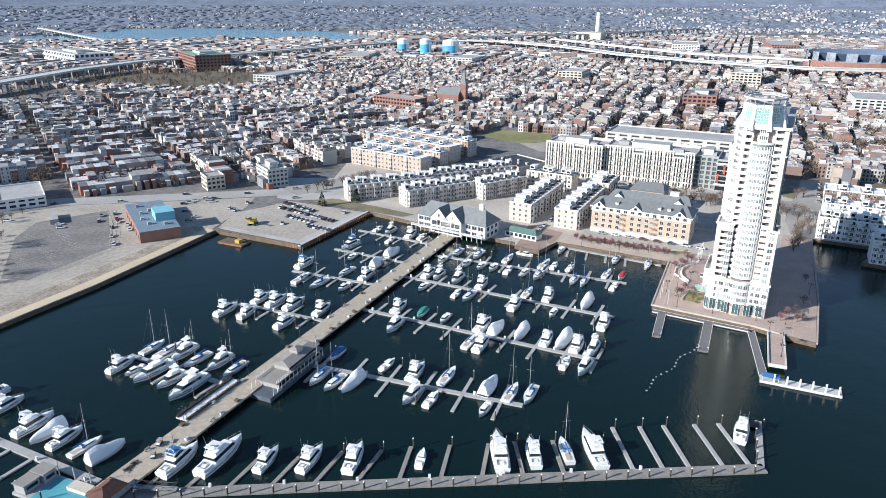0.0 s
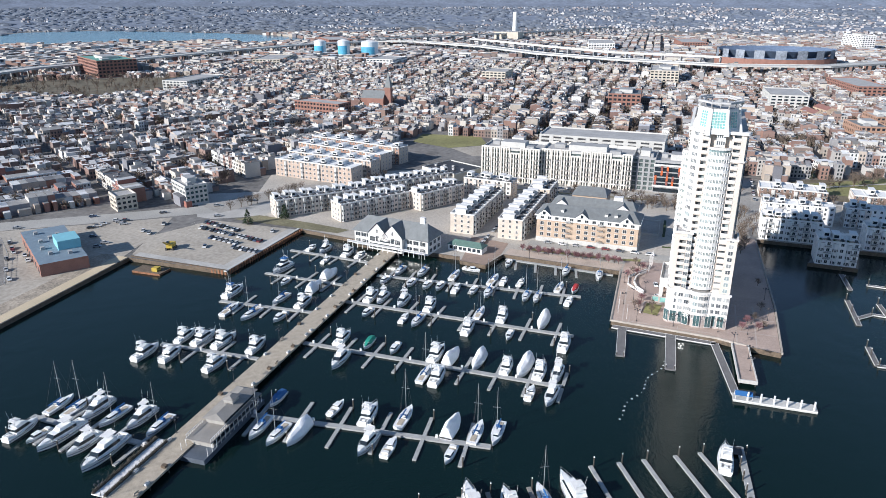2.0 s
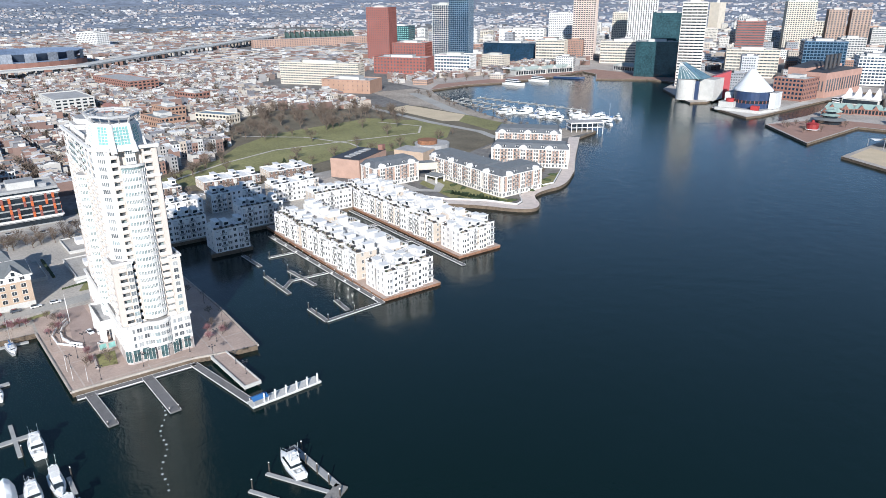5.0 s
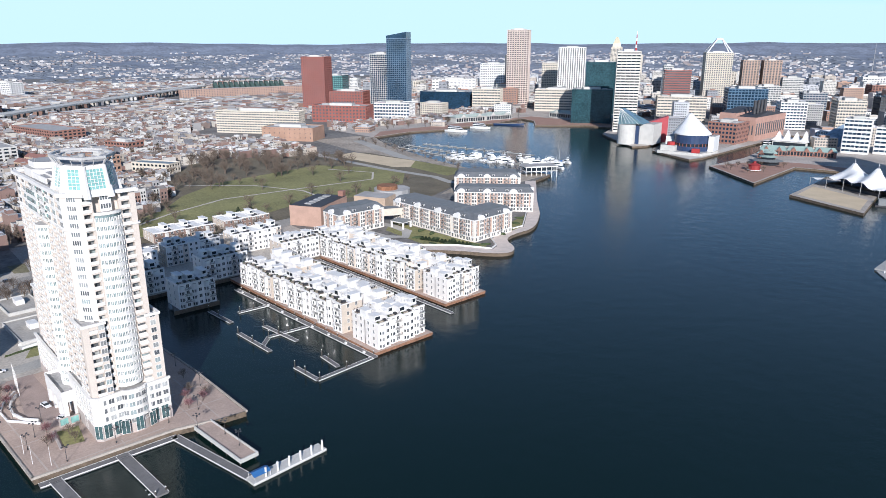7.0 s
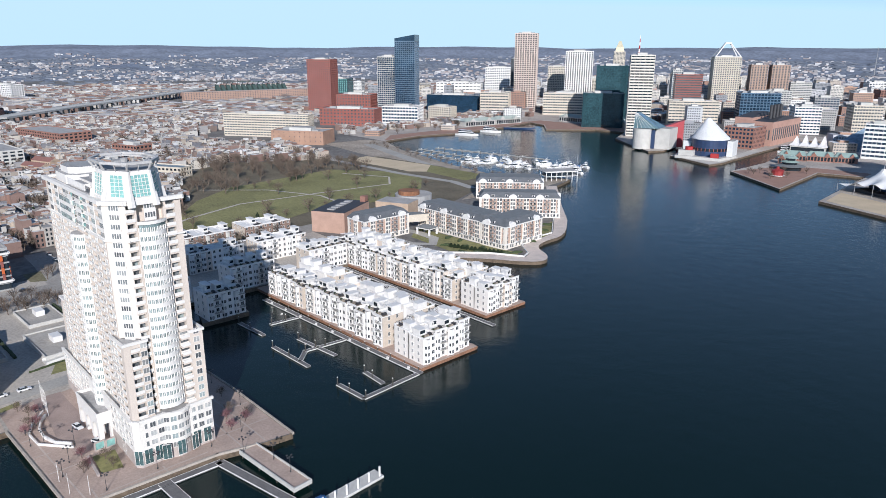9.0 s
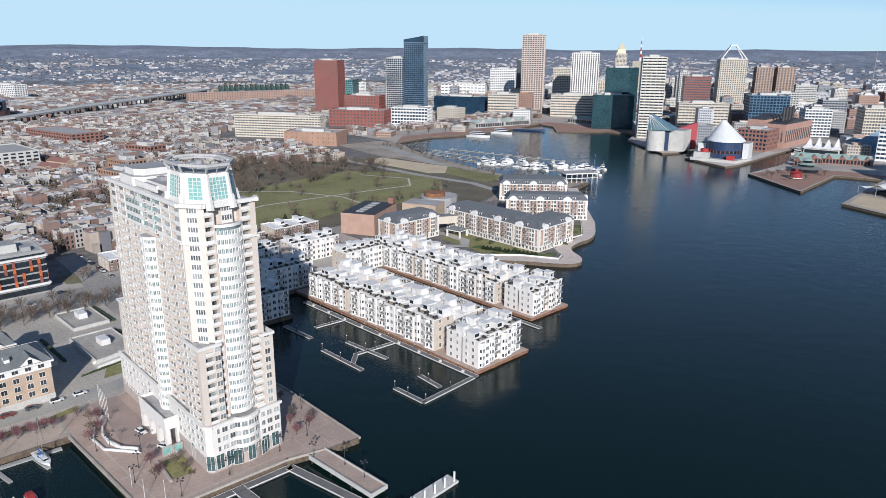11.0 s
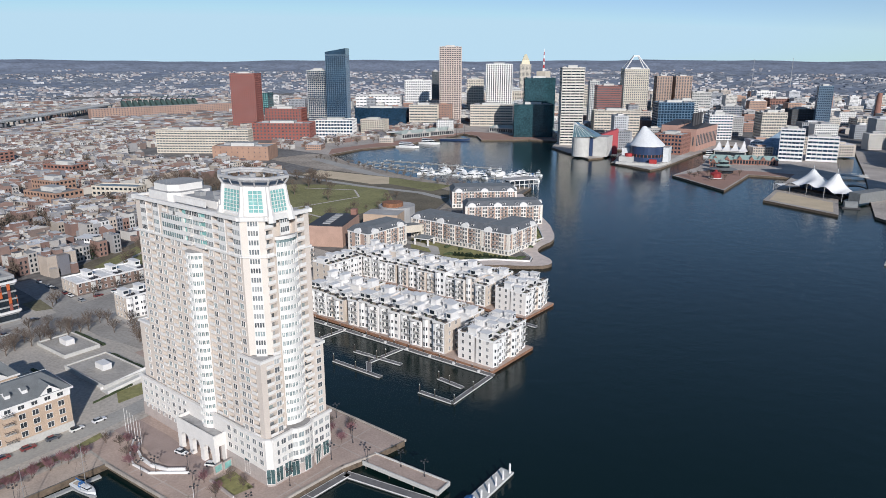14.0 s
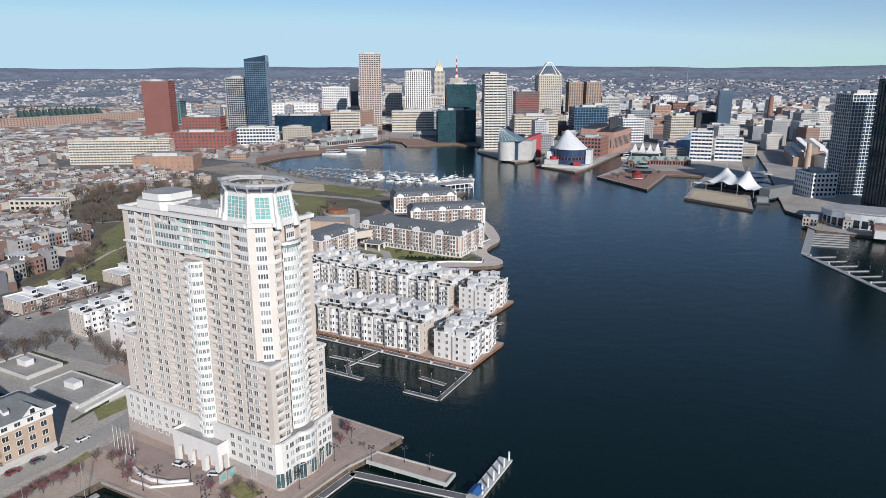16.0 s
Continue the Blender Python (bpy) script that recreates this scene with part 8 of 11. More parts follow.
def row_house(wd, dd, h, fine):
    """Narrow house with cornice, rear wing and marble steps."""
    ob = thing("row_house", 0, 0, -100)
    g = Geo(HOUSE_BRICK)
    g.box(0, wd, 0, dd, 0, h - 0.3)
    part("wall", g, ob)
    g = Geo(HOUSE_ROOF)
    g.box(0.05, wd - 0.05, 0.2, dd, h - 0.3, h)
    part("roof", g, ob)
    g = Geo(WHITE)
    g.box(0, wd, -0.3, 0.2, h - 0.7, h + 0.2, bottom=True)
    part("cornice", g, ob)
    g = Geo(HOUSE_BRICK, HOUSE_ROOF)
    g.box(0.3, wd * 0.65, dd, dd + 4.5, 0, h * 0.6, 0, 1)
    part("rear_wing", g, ob)
    g = Geo(WHITE, DARK)
    g.box(wd * 0.66, wd * 0.9, -0.08, 0, 0.5, 2.7, 1)
    g.box(wd * 0.62, wd * 0.94, -0.9, 0, 0, 0.5)
    part("door", g, ob, "door with white marble steps")
    me = window_mesh(0.95, 1.6)
    rest = Geo(WHITE, GLASS)
    for fl in range(int(h / 2.9)):
        for q in (0.27, 0.75):
            if fl or q < 0.5:
                if fine:
                    part("window", me, ob, at=pose(wd * q, 0, fl * 2.9 + 0.9))
                else:
                    joined(rest, me, pose(wd * q, 0, fl * 2.9 + 0.9))
    if not fine:
        part("window", rest, ob)["kind"] = "stuff"
    return ob


HOUSE_KINDS = {}
NEAR_HOUSES.sort(key=lambda r: r[1] + 0.4 * r[0], reverse=True)
for i, (x, y, deg, wd, dd, h) in enumerate(NEAR_HOUSES[:130]):
    k = (round(wd), round(h / 2.9) * 2.9 + 0.6, False)
    m = pose(x, y, LAND, 0, 0, deg) @ pose(-k[0] / 2, -dd / 2, 0)
    if k not in HOUSE_KINDS:
        ob = HOUSE_KINDS[k] = row_house(k[0], 11.5, k[1], k[2])
        ob.matrix_basis = m
    else:
        ob = copy_thing(HOUSE_KINDS[k], m)
    tagged(ob, "narrow flat-roofed row house with cornice and steps", "row house", "row houses by the harbour road")
g = Geo(CITY_WALL, CITY_ROOF)
for x, y, deg, wd, dd, h in NEAR_HOUSES[130:]:
    g.turn(x, y, LAND, deg)
    g.box(-wd / 2, wd / 2, -dd / 2, dd / 2, 0, h, 0, 1)
g.turn(0, 0, 0, 0)
if g.f:
    lone("row_houses_behind", g, "brick row houses behind the first rows", "row houses", "stuff")

# roofs of the far suburbs, contrast lowered in the colours to imitate haze
HAZY_ROOF = mat("hazy_far_roof", (0.4, 0.4, 0.4), 0.9, var=0.2, scale=0.05, palette=[(0.40, 0.40, 0.42), (0.32, 0.32, 0.34), (0.52, 0.52, 0.54), (0.29, 0.29, 0.31), (0.36, 0.33, 0.33), (0.46, 0.46, 0.47), (0.34, 0.34, 0.36)], by="island")
g = Geo(HAZY_WALL, HAZY_ROOF)
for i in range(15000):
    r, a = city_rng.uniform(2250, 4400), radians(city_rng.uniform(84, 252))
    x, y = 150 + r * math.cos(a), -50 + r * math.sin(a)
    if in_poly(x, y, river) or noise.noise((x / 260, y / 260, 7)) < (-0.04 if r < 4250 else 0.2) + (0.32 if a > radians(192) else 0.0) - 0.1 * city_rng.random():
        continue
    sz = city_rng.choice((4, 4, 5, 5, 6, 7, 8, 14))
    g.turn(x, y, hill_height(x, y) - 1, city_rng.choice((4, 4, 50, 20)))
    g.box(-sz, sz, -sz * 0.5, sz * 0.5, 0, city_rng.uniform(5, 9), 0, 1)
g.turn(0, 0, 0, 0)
lone("hillside_houses", g, "scattered suburban buildings on the far hills, in haze-greyed colours", "houses", "stuff")
# mid-rise blocks of the centre
g = Geo(MID_WALL, CITY_ROOF, OFFICE_GLASS)
for i in range(900):
    x, y = city_rng.uniform(-1250, 420), city_rng.uniform(480, 2100)
    if not in_poly(x, y, LAND_POLY) or any((x - a) ** 2 + (y - b) ** 2 < r * r for a, b, r in SKY_SPOTS) or y < 700 - 0.2 * x and x < -600 or (x > -300 and y < 790):
        continue
    if any(not in_poly(x + dx, y + dy, LAND_POLY) for dx in (-34, 34) for dy in (-34, 34)):
        continue
    w, d = city_rng.uniform(18, 36), city_rng.uniform(16, 28)
    h = city_rng.choice((9, 12, 14, 17, 20, 24, 30)) * (1.3 if y > 900 else 0.8)
    SKY_SPOTS.append((x, y, 25))
    g.turn(x, y, LAND, 35)
    g.box(-w / 2, w / 2, -d / 2, d / 2, 0, h, 0, 1)
    g.box(-w * 0.2, w * 0.2, -d * 0.2, d * 0.2, h, h + 2.5, 0, 1)
    for k in range(int(h / 3.4)):
        z = k * 3.4 + 1.2
        for n in range(int(w / 3)):
            a = -w / 2 + 0.8 + n * 3
            g.face([(a, -d / 2 - 0.06, z), (a + 1.8, -d / 2 - 0.06, z), (a + 1.8, -d / 2 - 0.06, z + 1.7), (a, -d / 2 - 0.06, z + 1.7)], 2)
        for n in range(int(d / 3)):
            a = -d / 2 + 0.8 + n * 3
            g.face([(w / 2 + 0.06, a, z), (w / 2 + 0.06, a + 1.8, z), (w / 2 + 0.06, a + 1.8, z + 1.7), (w / 2 + 0.06, a, z + 1.7)], 2)
g.turn(0, 0, 0, 0)
lone("midrise_blocks", g, "mid-rise brick and stone blocks of the centre", "buildings", "stuff")


# ---- trees: bare winter crowns ----
tree_rng = random.Random(21)


def twig_crown(g, x, y, z, R, H, twigs, m=0, thick=0.05, branch=True):
    """Bare crown: forked limbs that end in fans of thin twigs."""
    for i in range(twigs):
        a, e = tree_rng.uniform(0, 2 * math.pi), tree_rng.uniform(0.15, 1.45)
        rr = R * tree_rng.uniform(0.25, 0.85)
        p = Vector((x + rr * math.cos(a) * math.cos(e) * 0.9, y + rr * math.sin(a) * math.cos(e) * 0.9, z + H * 0.35 + rr / R * H * 0.5 * math.sin(e)))
        d = Vector((math.cos(a) * math.cos(e), math.sin(a) * math.cos(e), 0.35 + math.sin(e))) + Vector((tree_rng.uniform(-0.5, 0.5), tree_rng.uniform(-0.5, 0.5), tree_rng.uniform(-0.2, 0.5)))
        q = p + d.normalized() * R * tree_rng.uniform(0.25, 0.5)
        g.tube(p, q, thick, 3, m, thick * 0.3)


def flat_crown(g, x, y, R, H, twigs, thick):
    """Bare crown of a far tree: many thin single-sided twigs."""
    for i in range(twigs):
        a, e = tree_rng.uniform(0, 2 * math.pi), tree_rng.uniform(-0.1, 1.5)
        rr = R * tree_rng.uniform(0.15, 0.8)
        p = Vector((x + rr * math.cos(a) * math.cos(e), y + rr * math.sin(a) * math.cos(e), LAND + H * 0.35 + rr / R * H * 0.5 * math.sin(e)))
        d = Vector((tree_rng.uniform(-1, 1), tree_rng.uniform(-1, 1), tree_rng.uniform(0, 1.3))).normalized() * R * tree_rng.uniform(0.3, 0.55)
        n = d.cross(Vector((tree_rng.uniform(-1, 1), tree_rng.uniform(-1, 1), tree_rng.uniform(-1, 1)))).normalized() * thick
        g.face([p - n, p + n, p + d + n * 0.4, p + d - n * 0.4])


def bare_tree(R, H, limbs=9, twigs=170, bark=None):
    ob = thing("tree", 0, 0, -80)
    g = Geo(BARK)
    g.tube((0, 0, -0.3), (0.1, 0.05, H * 0.28), R * 0.06, 7, 0, R * 0.045)
    part("trunk", g, ob)
    g = Geo(bark or BARK)
    for i in range(limbs):
        a = 2 * math.pi * i / limbs + tree_rng.uniform(-0.3, 0.3)
        e = tree_rng.uniform(0.5, 1.3)
        p = Vector((0.1, 0.05, H * tree_rng.uniform(0.2, 0.3)))
        d = Vector((math.cos(a) * math.cos(e), math.sin(a) * math.cos(e), math.sin(e)))
        q = p + d * H * 0.35
        g.tube(p, q, R * 0.035, 5, 0, R * 0.018)
        for k in range(3):
            dd = (d + Vector((tree_rng.uniform(-0.7, 0.7), tree_rng.uniform(-0.7, 0.7), tree_rng.uniform(-0.1, 0.5)))).normalized()
            g.tube(q, q + dd * H * 0.3, R * 0.017, 4, 0, R * 0.006)
    twig_crown(g, 0, 0, 0, R, H, twigs, 0, 0.045)
    part("crown", g, ob)
    return ob


LEAF = mat("evergreen_leaf", (0.035, 0.06, 0.025), 0.8, var=0.4, scale=1.0)
PINK = mat("plum_twigs", (0.24, 0.12, 0.13), 0.9, var=0.3, scale=1.0)


def evergreen(R, H):
    ob = thing("evergreen_tree", 0, 0, -80)
    g = Geo(BARK)
    g.tube((0, 0, -0.2), (0, 0, H * 0.3), 0.22, 6)
    part("trunk", g, ob)
    g = Geo(LEAF)
    for i in range(420):
        t = tree_rng.random() ** 1.3
        a, z = tree_rng.uniform(0, 6.28), H * (0.08 + 0.9 * t)
        r = R * (1 - t) ** 0.8 * tree_rng.uniform(0.5, 1.05)
        c = Vector((r * math.cos(a), r * math.sin(a), z))
        s = tree_rng.uniform(0.35, 0.75)
        u = Vector((tree_rng.uniform(-1, 1), tree_rng.uniform(-1, 1), tree_rng.uniform(-0.6, 0.3))).normalized() * s
        w = u.cross(Vector((0, 0, 1))).normalized() * s * 0.6
        g.face([c - u, c + w, c + u, c - w])
    part("crown", g, ob)
    return ob


TREES = {}


def plant(kind, x, y, z, label, group, scale=1.0):
    spin = tree_rng.uniform(0, 360)
    if kind not in TREES:
        TREES[kind] = {"big": lambda: bare_tree(5.5, 13), "big_two": lambda: bare_tree(6.5, 15, 11, 210), "mid": lambda: bare_tree(3.6, 8, 8, 120), "small": lambda: bare_tree(2.2, 4.6, 7, 110), "plum": lambda: bare_tree(2.4, 4.4, 7, 190, PINK), "pine": lambda: evergreen(3.2, 9), "bush": lambda: evergreen(1.5, 2.4)}[kind]()
        ob = TREES[kind]
        ob.matrix_basis = pose(x, y, z, 0, 0, spin)
    else:
        ob = copy_thing(TREES[kind], pose(x, y, z, 0, 0, spin))
    return tagged(ob, label, "tree", group)


# park on the hill: grass with paths, bare grove, ball field
land_sheet("grass_park", [(-236, 74), (-258, 74), (-300, 140), (-338, 170), (-372, 215), (-380, 262), (-392, 335), (-340, 374), (-296, 372), (-258, 338), (-240, 280), (-246, 215), (-226, 158)], LAND + 0.15, GRASS, "broad sloping winter lawn of the park")
SHORE_EARTH = mat("shore_earth", (0.40, 0.345, 0.285), 0.95, var=0.45, scale=0.03, fine=0.4)
land_sheet("ground_park_shore", [(-216, 469), (-236, 431), (-330, 446), (-460, 481), (-531, 516), (-560, 505), (-560, 440), (-440, 420), (-330, 432), (-236, 402), (-200, 330), (-190, 400), (-190, 425), (-196, 468)], LAND + 0.05, SHORE_EARTH, "brown worn earth and brush along the inner shore")
GROVE = mat("leaf_litter", (0.17, 0.145, 0.10), 0.95, var=0.4, scale=0.05, fine=0.8)
land_sheet("ground_grove", PARK, LAND + 0.1, GROVE, "brown leaf litter under the park trees")
land_sheet("ground_ballfield", [(-432, 384), (-440, 416), (-345, 428), (-318, 398), (-330, 386)], LAND + 0.2, SAND, "pale sand ball field")
land_sheet("grass_ballfield", [(-345, 428), (-318, 398), (-258, 392), (-262, 428)], LAND + 0.22, GRASS, "green strip beside the ball field")
PATHM = mat("pale_path", (0.55, 0.51, 0.45), 0.9, var=0.12)
strip("path_park", [(-250, 82), (-285, 140), (-305, 190), (-300, 260), (-292, 330), (-320, 352), (-365, 330)], 2.4, LAND + 0.22, PATHM, "pale path across the lawn", "path")
strip("path_park_upper", [(-245, 250), (-290, 255), (-340, 235), (-380, 190)], 2.2, LAND + 0.23, PATHM, "pale path across the lawn", "path")
strip("road_park", [(-520, 395), (-440, 372), (-330, 372), (-262, 380), (-228, 372)], 8, LAND + 0.24, ROADC, "pale park road", "road")
for i in range(110):
    for _ in range(30):
        x, y = tree_rng.uniform(-500, -240), tree_rng.uniform(110, 410)
        west = in_poly(x, y, PARK) and (x < -345 - 0.1 * (y - 200) and y < 370)
        if west:
            break
    if west:
        plant(("big", "big_two", "mid")[i % 3], x, y, LAND, "bare winter tree in the hill park", "park trees")
for i in range(34):  # trees round the lawn and along the low rows
    x, y = ((-246 - 3.2 * i, 92 + 3.0 * i) if i < 17 else (-236 - (i - 17) * 1.2, 150 + (i - 17) * 12))
    plant(("mid", "big", "small")[i % 3], x + tree_rng.uniform(-8, 8), y + tree_rng.uniform(-6, 6), LAND, "bare tree at the park edge", "park trees")
for x, y in ((-300, 300), (-318, 232), (-262, 190), (-255, 130), (-270, 250), (-330, 330), (-345, 300)):
    plant("big", x, y, LAND, "lone bare tree on the lawn", "park trees")
g = Geo(BARK)
for i in range(330):
    x, y = tree_rng.uniform(-660, -360), tree_rng.uniform(-1010, -646)
    if in_poly(x, y, SOUTH_PARK):
        R = tree_rng.uniform(4, 6.5)
        g.tube((x, y, LAND), (x, y, LAND + R), 0.35, 5)
        flat_crown(g, x, y, R, R * 2.4, 70, 0.16)
lone("south_park_trees", g, "bare winter trees of the distant park", "trees", "stuff")
land_sheet("grass_south_park", SOUTH_PARK, LAND + 0.12, GROVE, "brown winter park ground")
land_sheet("grass_field", [(-338, -245), (-345, -190), (-310, -172), (-286, -200), (-300, -240)], LAND + 0.15, GRASS, "small green playing field")
land_sheet("ground_sandlot", [(-310, -170), (-286, -198), (-262, -170), (-280, -140)], LAND + 0.15, LOT, "pale gravel lot beside the field")
for i in range(30):
    plant(("mid", "small")[i % 2], -240 - i * 9.5 + tree_rng.uniform(-6, 6), 418 + i * 2.4 + tree_rng.uniform(-9, 9), LAND, "bare brushy tree on the inner shore", "shore trees")
# trees along streets and quays
for i in range(13):
    plant("plum", -57.2 + tree_rng.uniform(-0.8, 0.8), -76 + i * 3.9, LAND, "small plum tree with reddish twigs on the quay", "quay trees")
for x, y in ((-44, -17), (-40, -21), (-52, -15), (-6, 30), (-1, 34), (1, 28), (-7, -12.5), (-14.5, -12)):
    plant("plum", x, y, LAND, "small plum tree with reddish twigs on the plaza", "plaza trees")
for i in range(22):
    plant("mid", -160 - (i % 2) * 7 + tree_rng.uniform(-2, 2), -30 + (i // 2) * 6.2 + tree_rng.uniform(-2, 2), LAND, "bare tree in the courtyard rows", "courtyard trees")
for i in range(9):
    plant("mid", -128 + i * 4.5, 30.5 + tree_rng.uniform(-1.5, 1.5), LAND, "bare tree along the side street", "street trees")
for x0, y0, x1, y1 in ((-125, 17, -96, 18), (-135, -10, -106, -9), (-161, 19, -137, 20), (-93, 17, -88, -8)):
    g = Geo(LEAF_POT)
    n = int(math.hypot(x1 - x0, y1 - y0) / 1.5)
    g.loft([[(x0 + (x1 - x0) * k / n, y0 + (y1 - y0) * k / n + a + tree_rng.uniform(-0.15, 0.15), LAND + zz + (tree_rng.uniform(-0.15, 0.15) if zz else 0)) for a, zz in ((-0.7, 0), (-0.55, 0.8), (0.55, 0.8), (0.7, 0))] for k in range(n + 1)], 0, closed=False)
    tagged(new("hedge", g.mesh("hedge")), "low dark hedge in the courtyard", "hedge", "courtyard hedges")
for x, y in ((-10, 33), (-3, 36), (-22, 36), (-50, 36), (-6, -14), (-3, -7), (-9, -7), (-45, -19), (-53, -17), (-58, -19)):
    plant("small", x, y, LAND, "small bare ornamental tree on the plaza", "plaza trees")
for i in range(26):  # double row on the avenue's median and verge
    plant(("mid", "small")[i % 3 == 2], -178 + (i % 2) * 13 + tree_rng.uniform(-2, 2), -72 + i * 3.6 + tree_rng.uniform(-2, 2), LAND, "bare street tree on the avenue", "street trees")
for i in range(10):
    plant("mid", -206 + tree_rng.uniform(-2, 2), 48 + i * 13, LAND, "bare street tree before the low brick rows", "street trees")
for x, y in ((-148, 30), (-142, 36), (-134, 33), (-128, 37), (-152, 40), (-128, 62), (-144, 70), (-205, 28), (-210, 32)):
    plant("mid", x, y, LAND, "bare tree at the street corner", "street trees")
for i in range(16):
    plant(("mid", "small")[i % 2], -88 - 6 * i + tree_rng.uniform(-3, 3), -206 - 3.4 * i % 9 + tree_rng.uniform(-3, 3), LAND, "bare tree between the terraces", "street trees")
for x, y in ((82, -350), (88, -342), (95, -331), (100, -327), (106, -318), (109, -310), (115, -304), (119, -299), (66, -372), (58, -376), (49, -380), (92, -338), (126, -292), (112, -315)):
    plant(("mid", "small", "big")[int(x) % 3], x + 4, y - 5, LAND, "bare scrub tree on the edge of the yard", "yard edge trees")
for i in range(9):
    plant("small", -190 + tree_rng.uniform(-1, 1), -138 + i * 13, LAND, "young street tree before the glass apartments", "street trees")
for i in range(12):
    plant("mid", -66 - 5 * i + tree_rng.uniform(-3, 3), -262 + 1.5 * i, LAND, "bare roadside tree beside the lot", "street trees")
plant("pine", -45, -236, LAND, "dark green conifer beside the parking lot", "conifers")
plant("pine", -62, -222, LAND, "dark green conifer beside the townhouses", "conifers")
for x, y in ((-355, -120), (-348, -135), (-230, 175), (-236, 168), (-238, 178), (-395, 40), (-360, 60)):
    plant("pine", x, y, LAND, "dark evergreen among the houses", "conifers")
for i in range(14):
    plant("bush", -105 + i * 2.4 + tree_rng.uniform(-1, 1), 228 + i * 0.9, LAND, "clipped evergreen shrub by the condominiums", "shrubs")
for i in range(10):
    plant("plum", -55.5 + tree_rng.uniform(-0.5, 0.5), -72 + i * 5, LAND, "bare plum shrub on the quay", "quay shrubs", 0.55)
for i in range(12):
    plant("small", -86 - i * 4 + tree_rng.uniform(-3, 3), 285 + i * 4.5, LAND, "small bare tree on the promenade", "promenade trees")
for x, y in ((-98, 628), (-92, 640), (-86, 650), (-76, 656), (-70, 612), (-90, 620), (-58, 668), (-62, 630)):
    plant("mid", x, y, LAND, "bare tree on the inner harbour pier", "harbour trees")
for i in range(22):
    plant(("mid", "big")[i % 2], -575 - tree_rng.uniform(0, 40), 520 + i * 14 + tree_rng.uniform(-4, 4), LAND, "bare tree along the harbour promenade", "harbour trees")
# yard trees of the city, too many to count
g = Geo(BARK, LEAF)
YARDS += [(x + tree_rng.uniform(-22, 22), y + tree_rng.uniform(-22, 22)) for x, y in YARDS if math.hypot(x - 150, y + 50) < 1500 for _ in range(2 if math.hypot(x - 150, y + 50) < 950 else 1)]
YARDS += [(x + tree_rng.uniform(-30, 30), y + tree_rng.uniform(-30, 30)) for x, y in YARDS if -560 < x < -215 and -120 < y < 460]  # older, greener quarter
for x, y in YARDS:
    r = math.hypot(x - 150, y + 50)
    if r > 1500 or not clear(x, y):
        continue
    R = tree_rng.uniform(3.4, 6.4)
    g.tube((x, y, LAND), (x, y, LAND + R), 0.22, 4)
    flat_crown(g, x, y, R, R * 2.2, 80 if r < 800 else 46, 0.24 if r < 800 else 0.42)
for x, y in YARDS[::9]:
    if math.hypot(x - 150, y + 50) < 1300 and clear(x, y):
        R, H = tree_rng.uniform(1.6, 3.0), tree_rng.uniform(5, 10)
        for i in range(46):
            t, a = tree_rng.random(), tree_rng.uniform(0, 6.28)
            q = Vector((x + R * (1 - t) * math.cos(a), y + R * (1 - t) * math.sin(a), LAND + H * (0.15 + 0.85 * t)))
            u = Vector((tree_rng.uniform(-1, 1), tree_rng.uniform(-1, 1), tree_rng.uniform(-0.6, 0.4))).normalized() * tree_rng.uniform(0.6, 1.1)
            w = u.cross(Vector((0, 0, 1))).normalized() * 0.6
            g.face([q - u, q + w, q + u, q - w], 1)
lone("yard_trees", g, "bare trees in streets and back yards", "trees", "stuff")
# far clumps carry painted-in haze too, close to the hills' blue-grey
HAZY_WOODS = mat("hazy_bare_woods", (0.165, 0.188, 0.228), 0.95, var=0.3, scale=0.01)
g = Geo(HAZY_WOODS)
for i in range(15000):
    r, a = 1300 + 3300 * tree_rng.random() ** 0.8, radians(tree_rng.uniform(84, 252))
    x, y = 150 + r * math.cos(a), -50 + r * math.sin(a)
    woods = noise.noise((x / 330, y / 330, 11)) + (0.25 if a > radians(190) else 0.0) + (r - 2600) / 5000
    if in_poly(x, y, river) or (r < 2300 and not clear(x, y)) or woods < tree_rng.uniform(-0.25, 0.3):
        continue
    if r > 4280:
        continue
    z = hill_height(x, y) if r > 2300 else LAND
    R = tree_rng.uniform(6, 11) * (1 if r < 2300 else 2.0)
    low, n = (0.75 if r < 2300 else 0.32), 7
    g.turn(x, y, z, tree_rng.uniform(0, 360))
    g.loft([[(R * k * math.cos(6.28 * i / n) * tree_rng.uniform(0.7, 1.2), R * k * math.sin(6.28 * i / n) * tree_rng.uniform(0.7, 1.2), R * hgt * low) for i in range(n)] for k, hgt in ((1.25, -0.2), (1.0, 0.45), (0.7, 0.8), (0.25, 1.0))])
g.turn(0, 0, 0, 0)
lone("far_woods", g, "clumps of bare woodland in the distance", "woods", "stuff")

# ---- waterfront landmarks ----
aq = thing("aquarium_pyramid", -177, 706, LAND, 12, "aquarium pavilion with a white pyramid roof and dark blue drum", "aquarium")
AQ_WHITE = mat("white_panels", (0.74, 0.75, 0.75), 0.5, var=0.12, scale=0.1, fine=0.6)
AQ_NAVY = mat("navy_cladding", (0.035, 0.06, 0.13), 0.35, var=0.25, scale=0.15)
g = Geo(PALE, FLATROOF)
g.prism([(-31, -30), (18, -33), (27, 6), (22, 26), (-31, 24)], -0.2, 3.0, 0, 1)
part("base", g, aq)
g = Geo(AQ_NAVY, FLATROOF)
g.cyl(0, -4, 3, 21, 19.5, 28, 0, 1)
part("drum", g, aq, "dark blue round drum")
g = Geo(GLASS, RED_STONE)
g.cyl(0, -4, 8.5, 11.5, 19.7, 28)
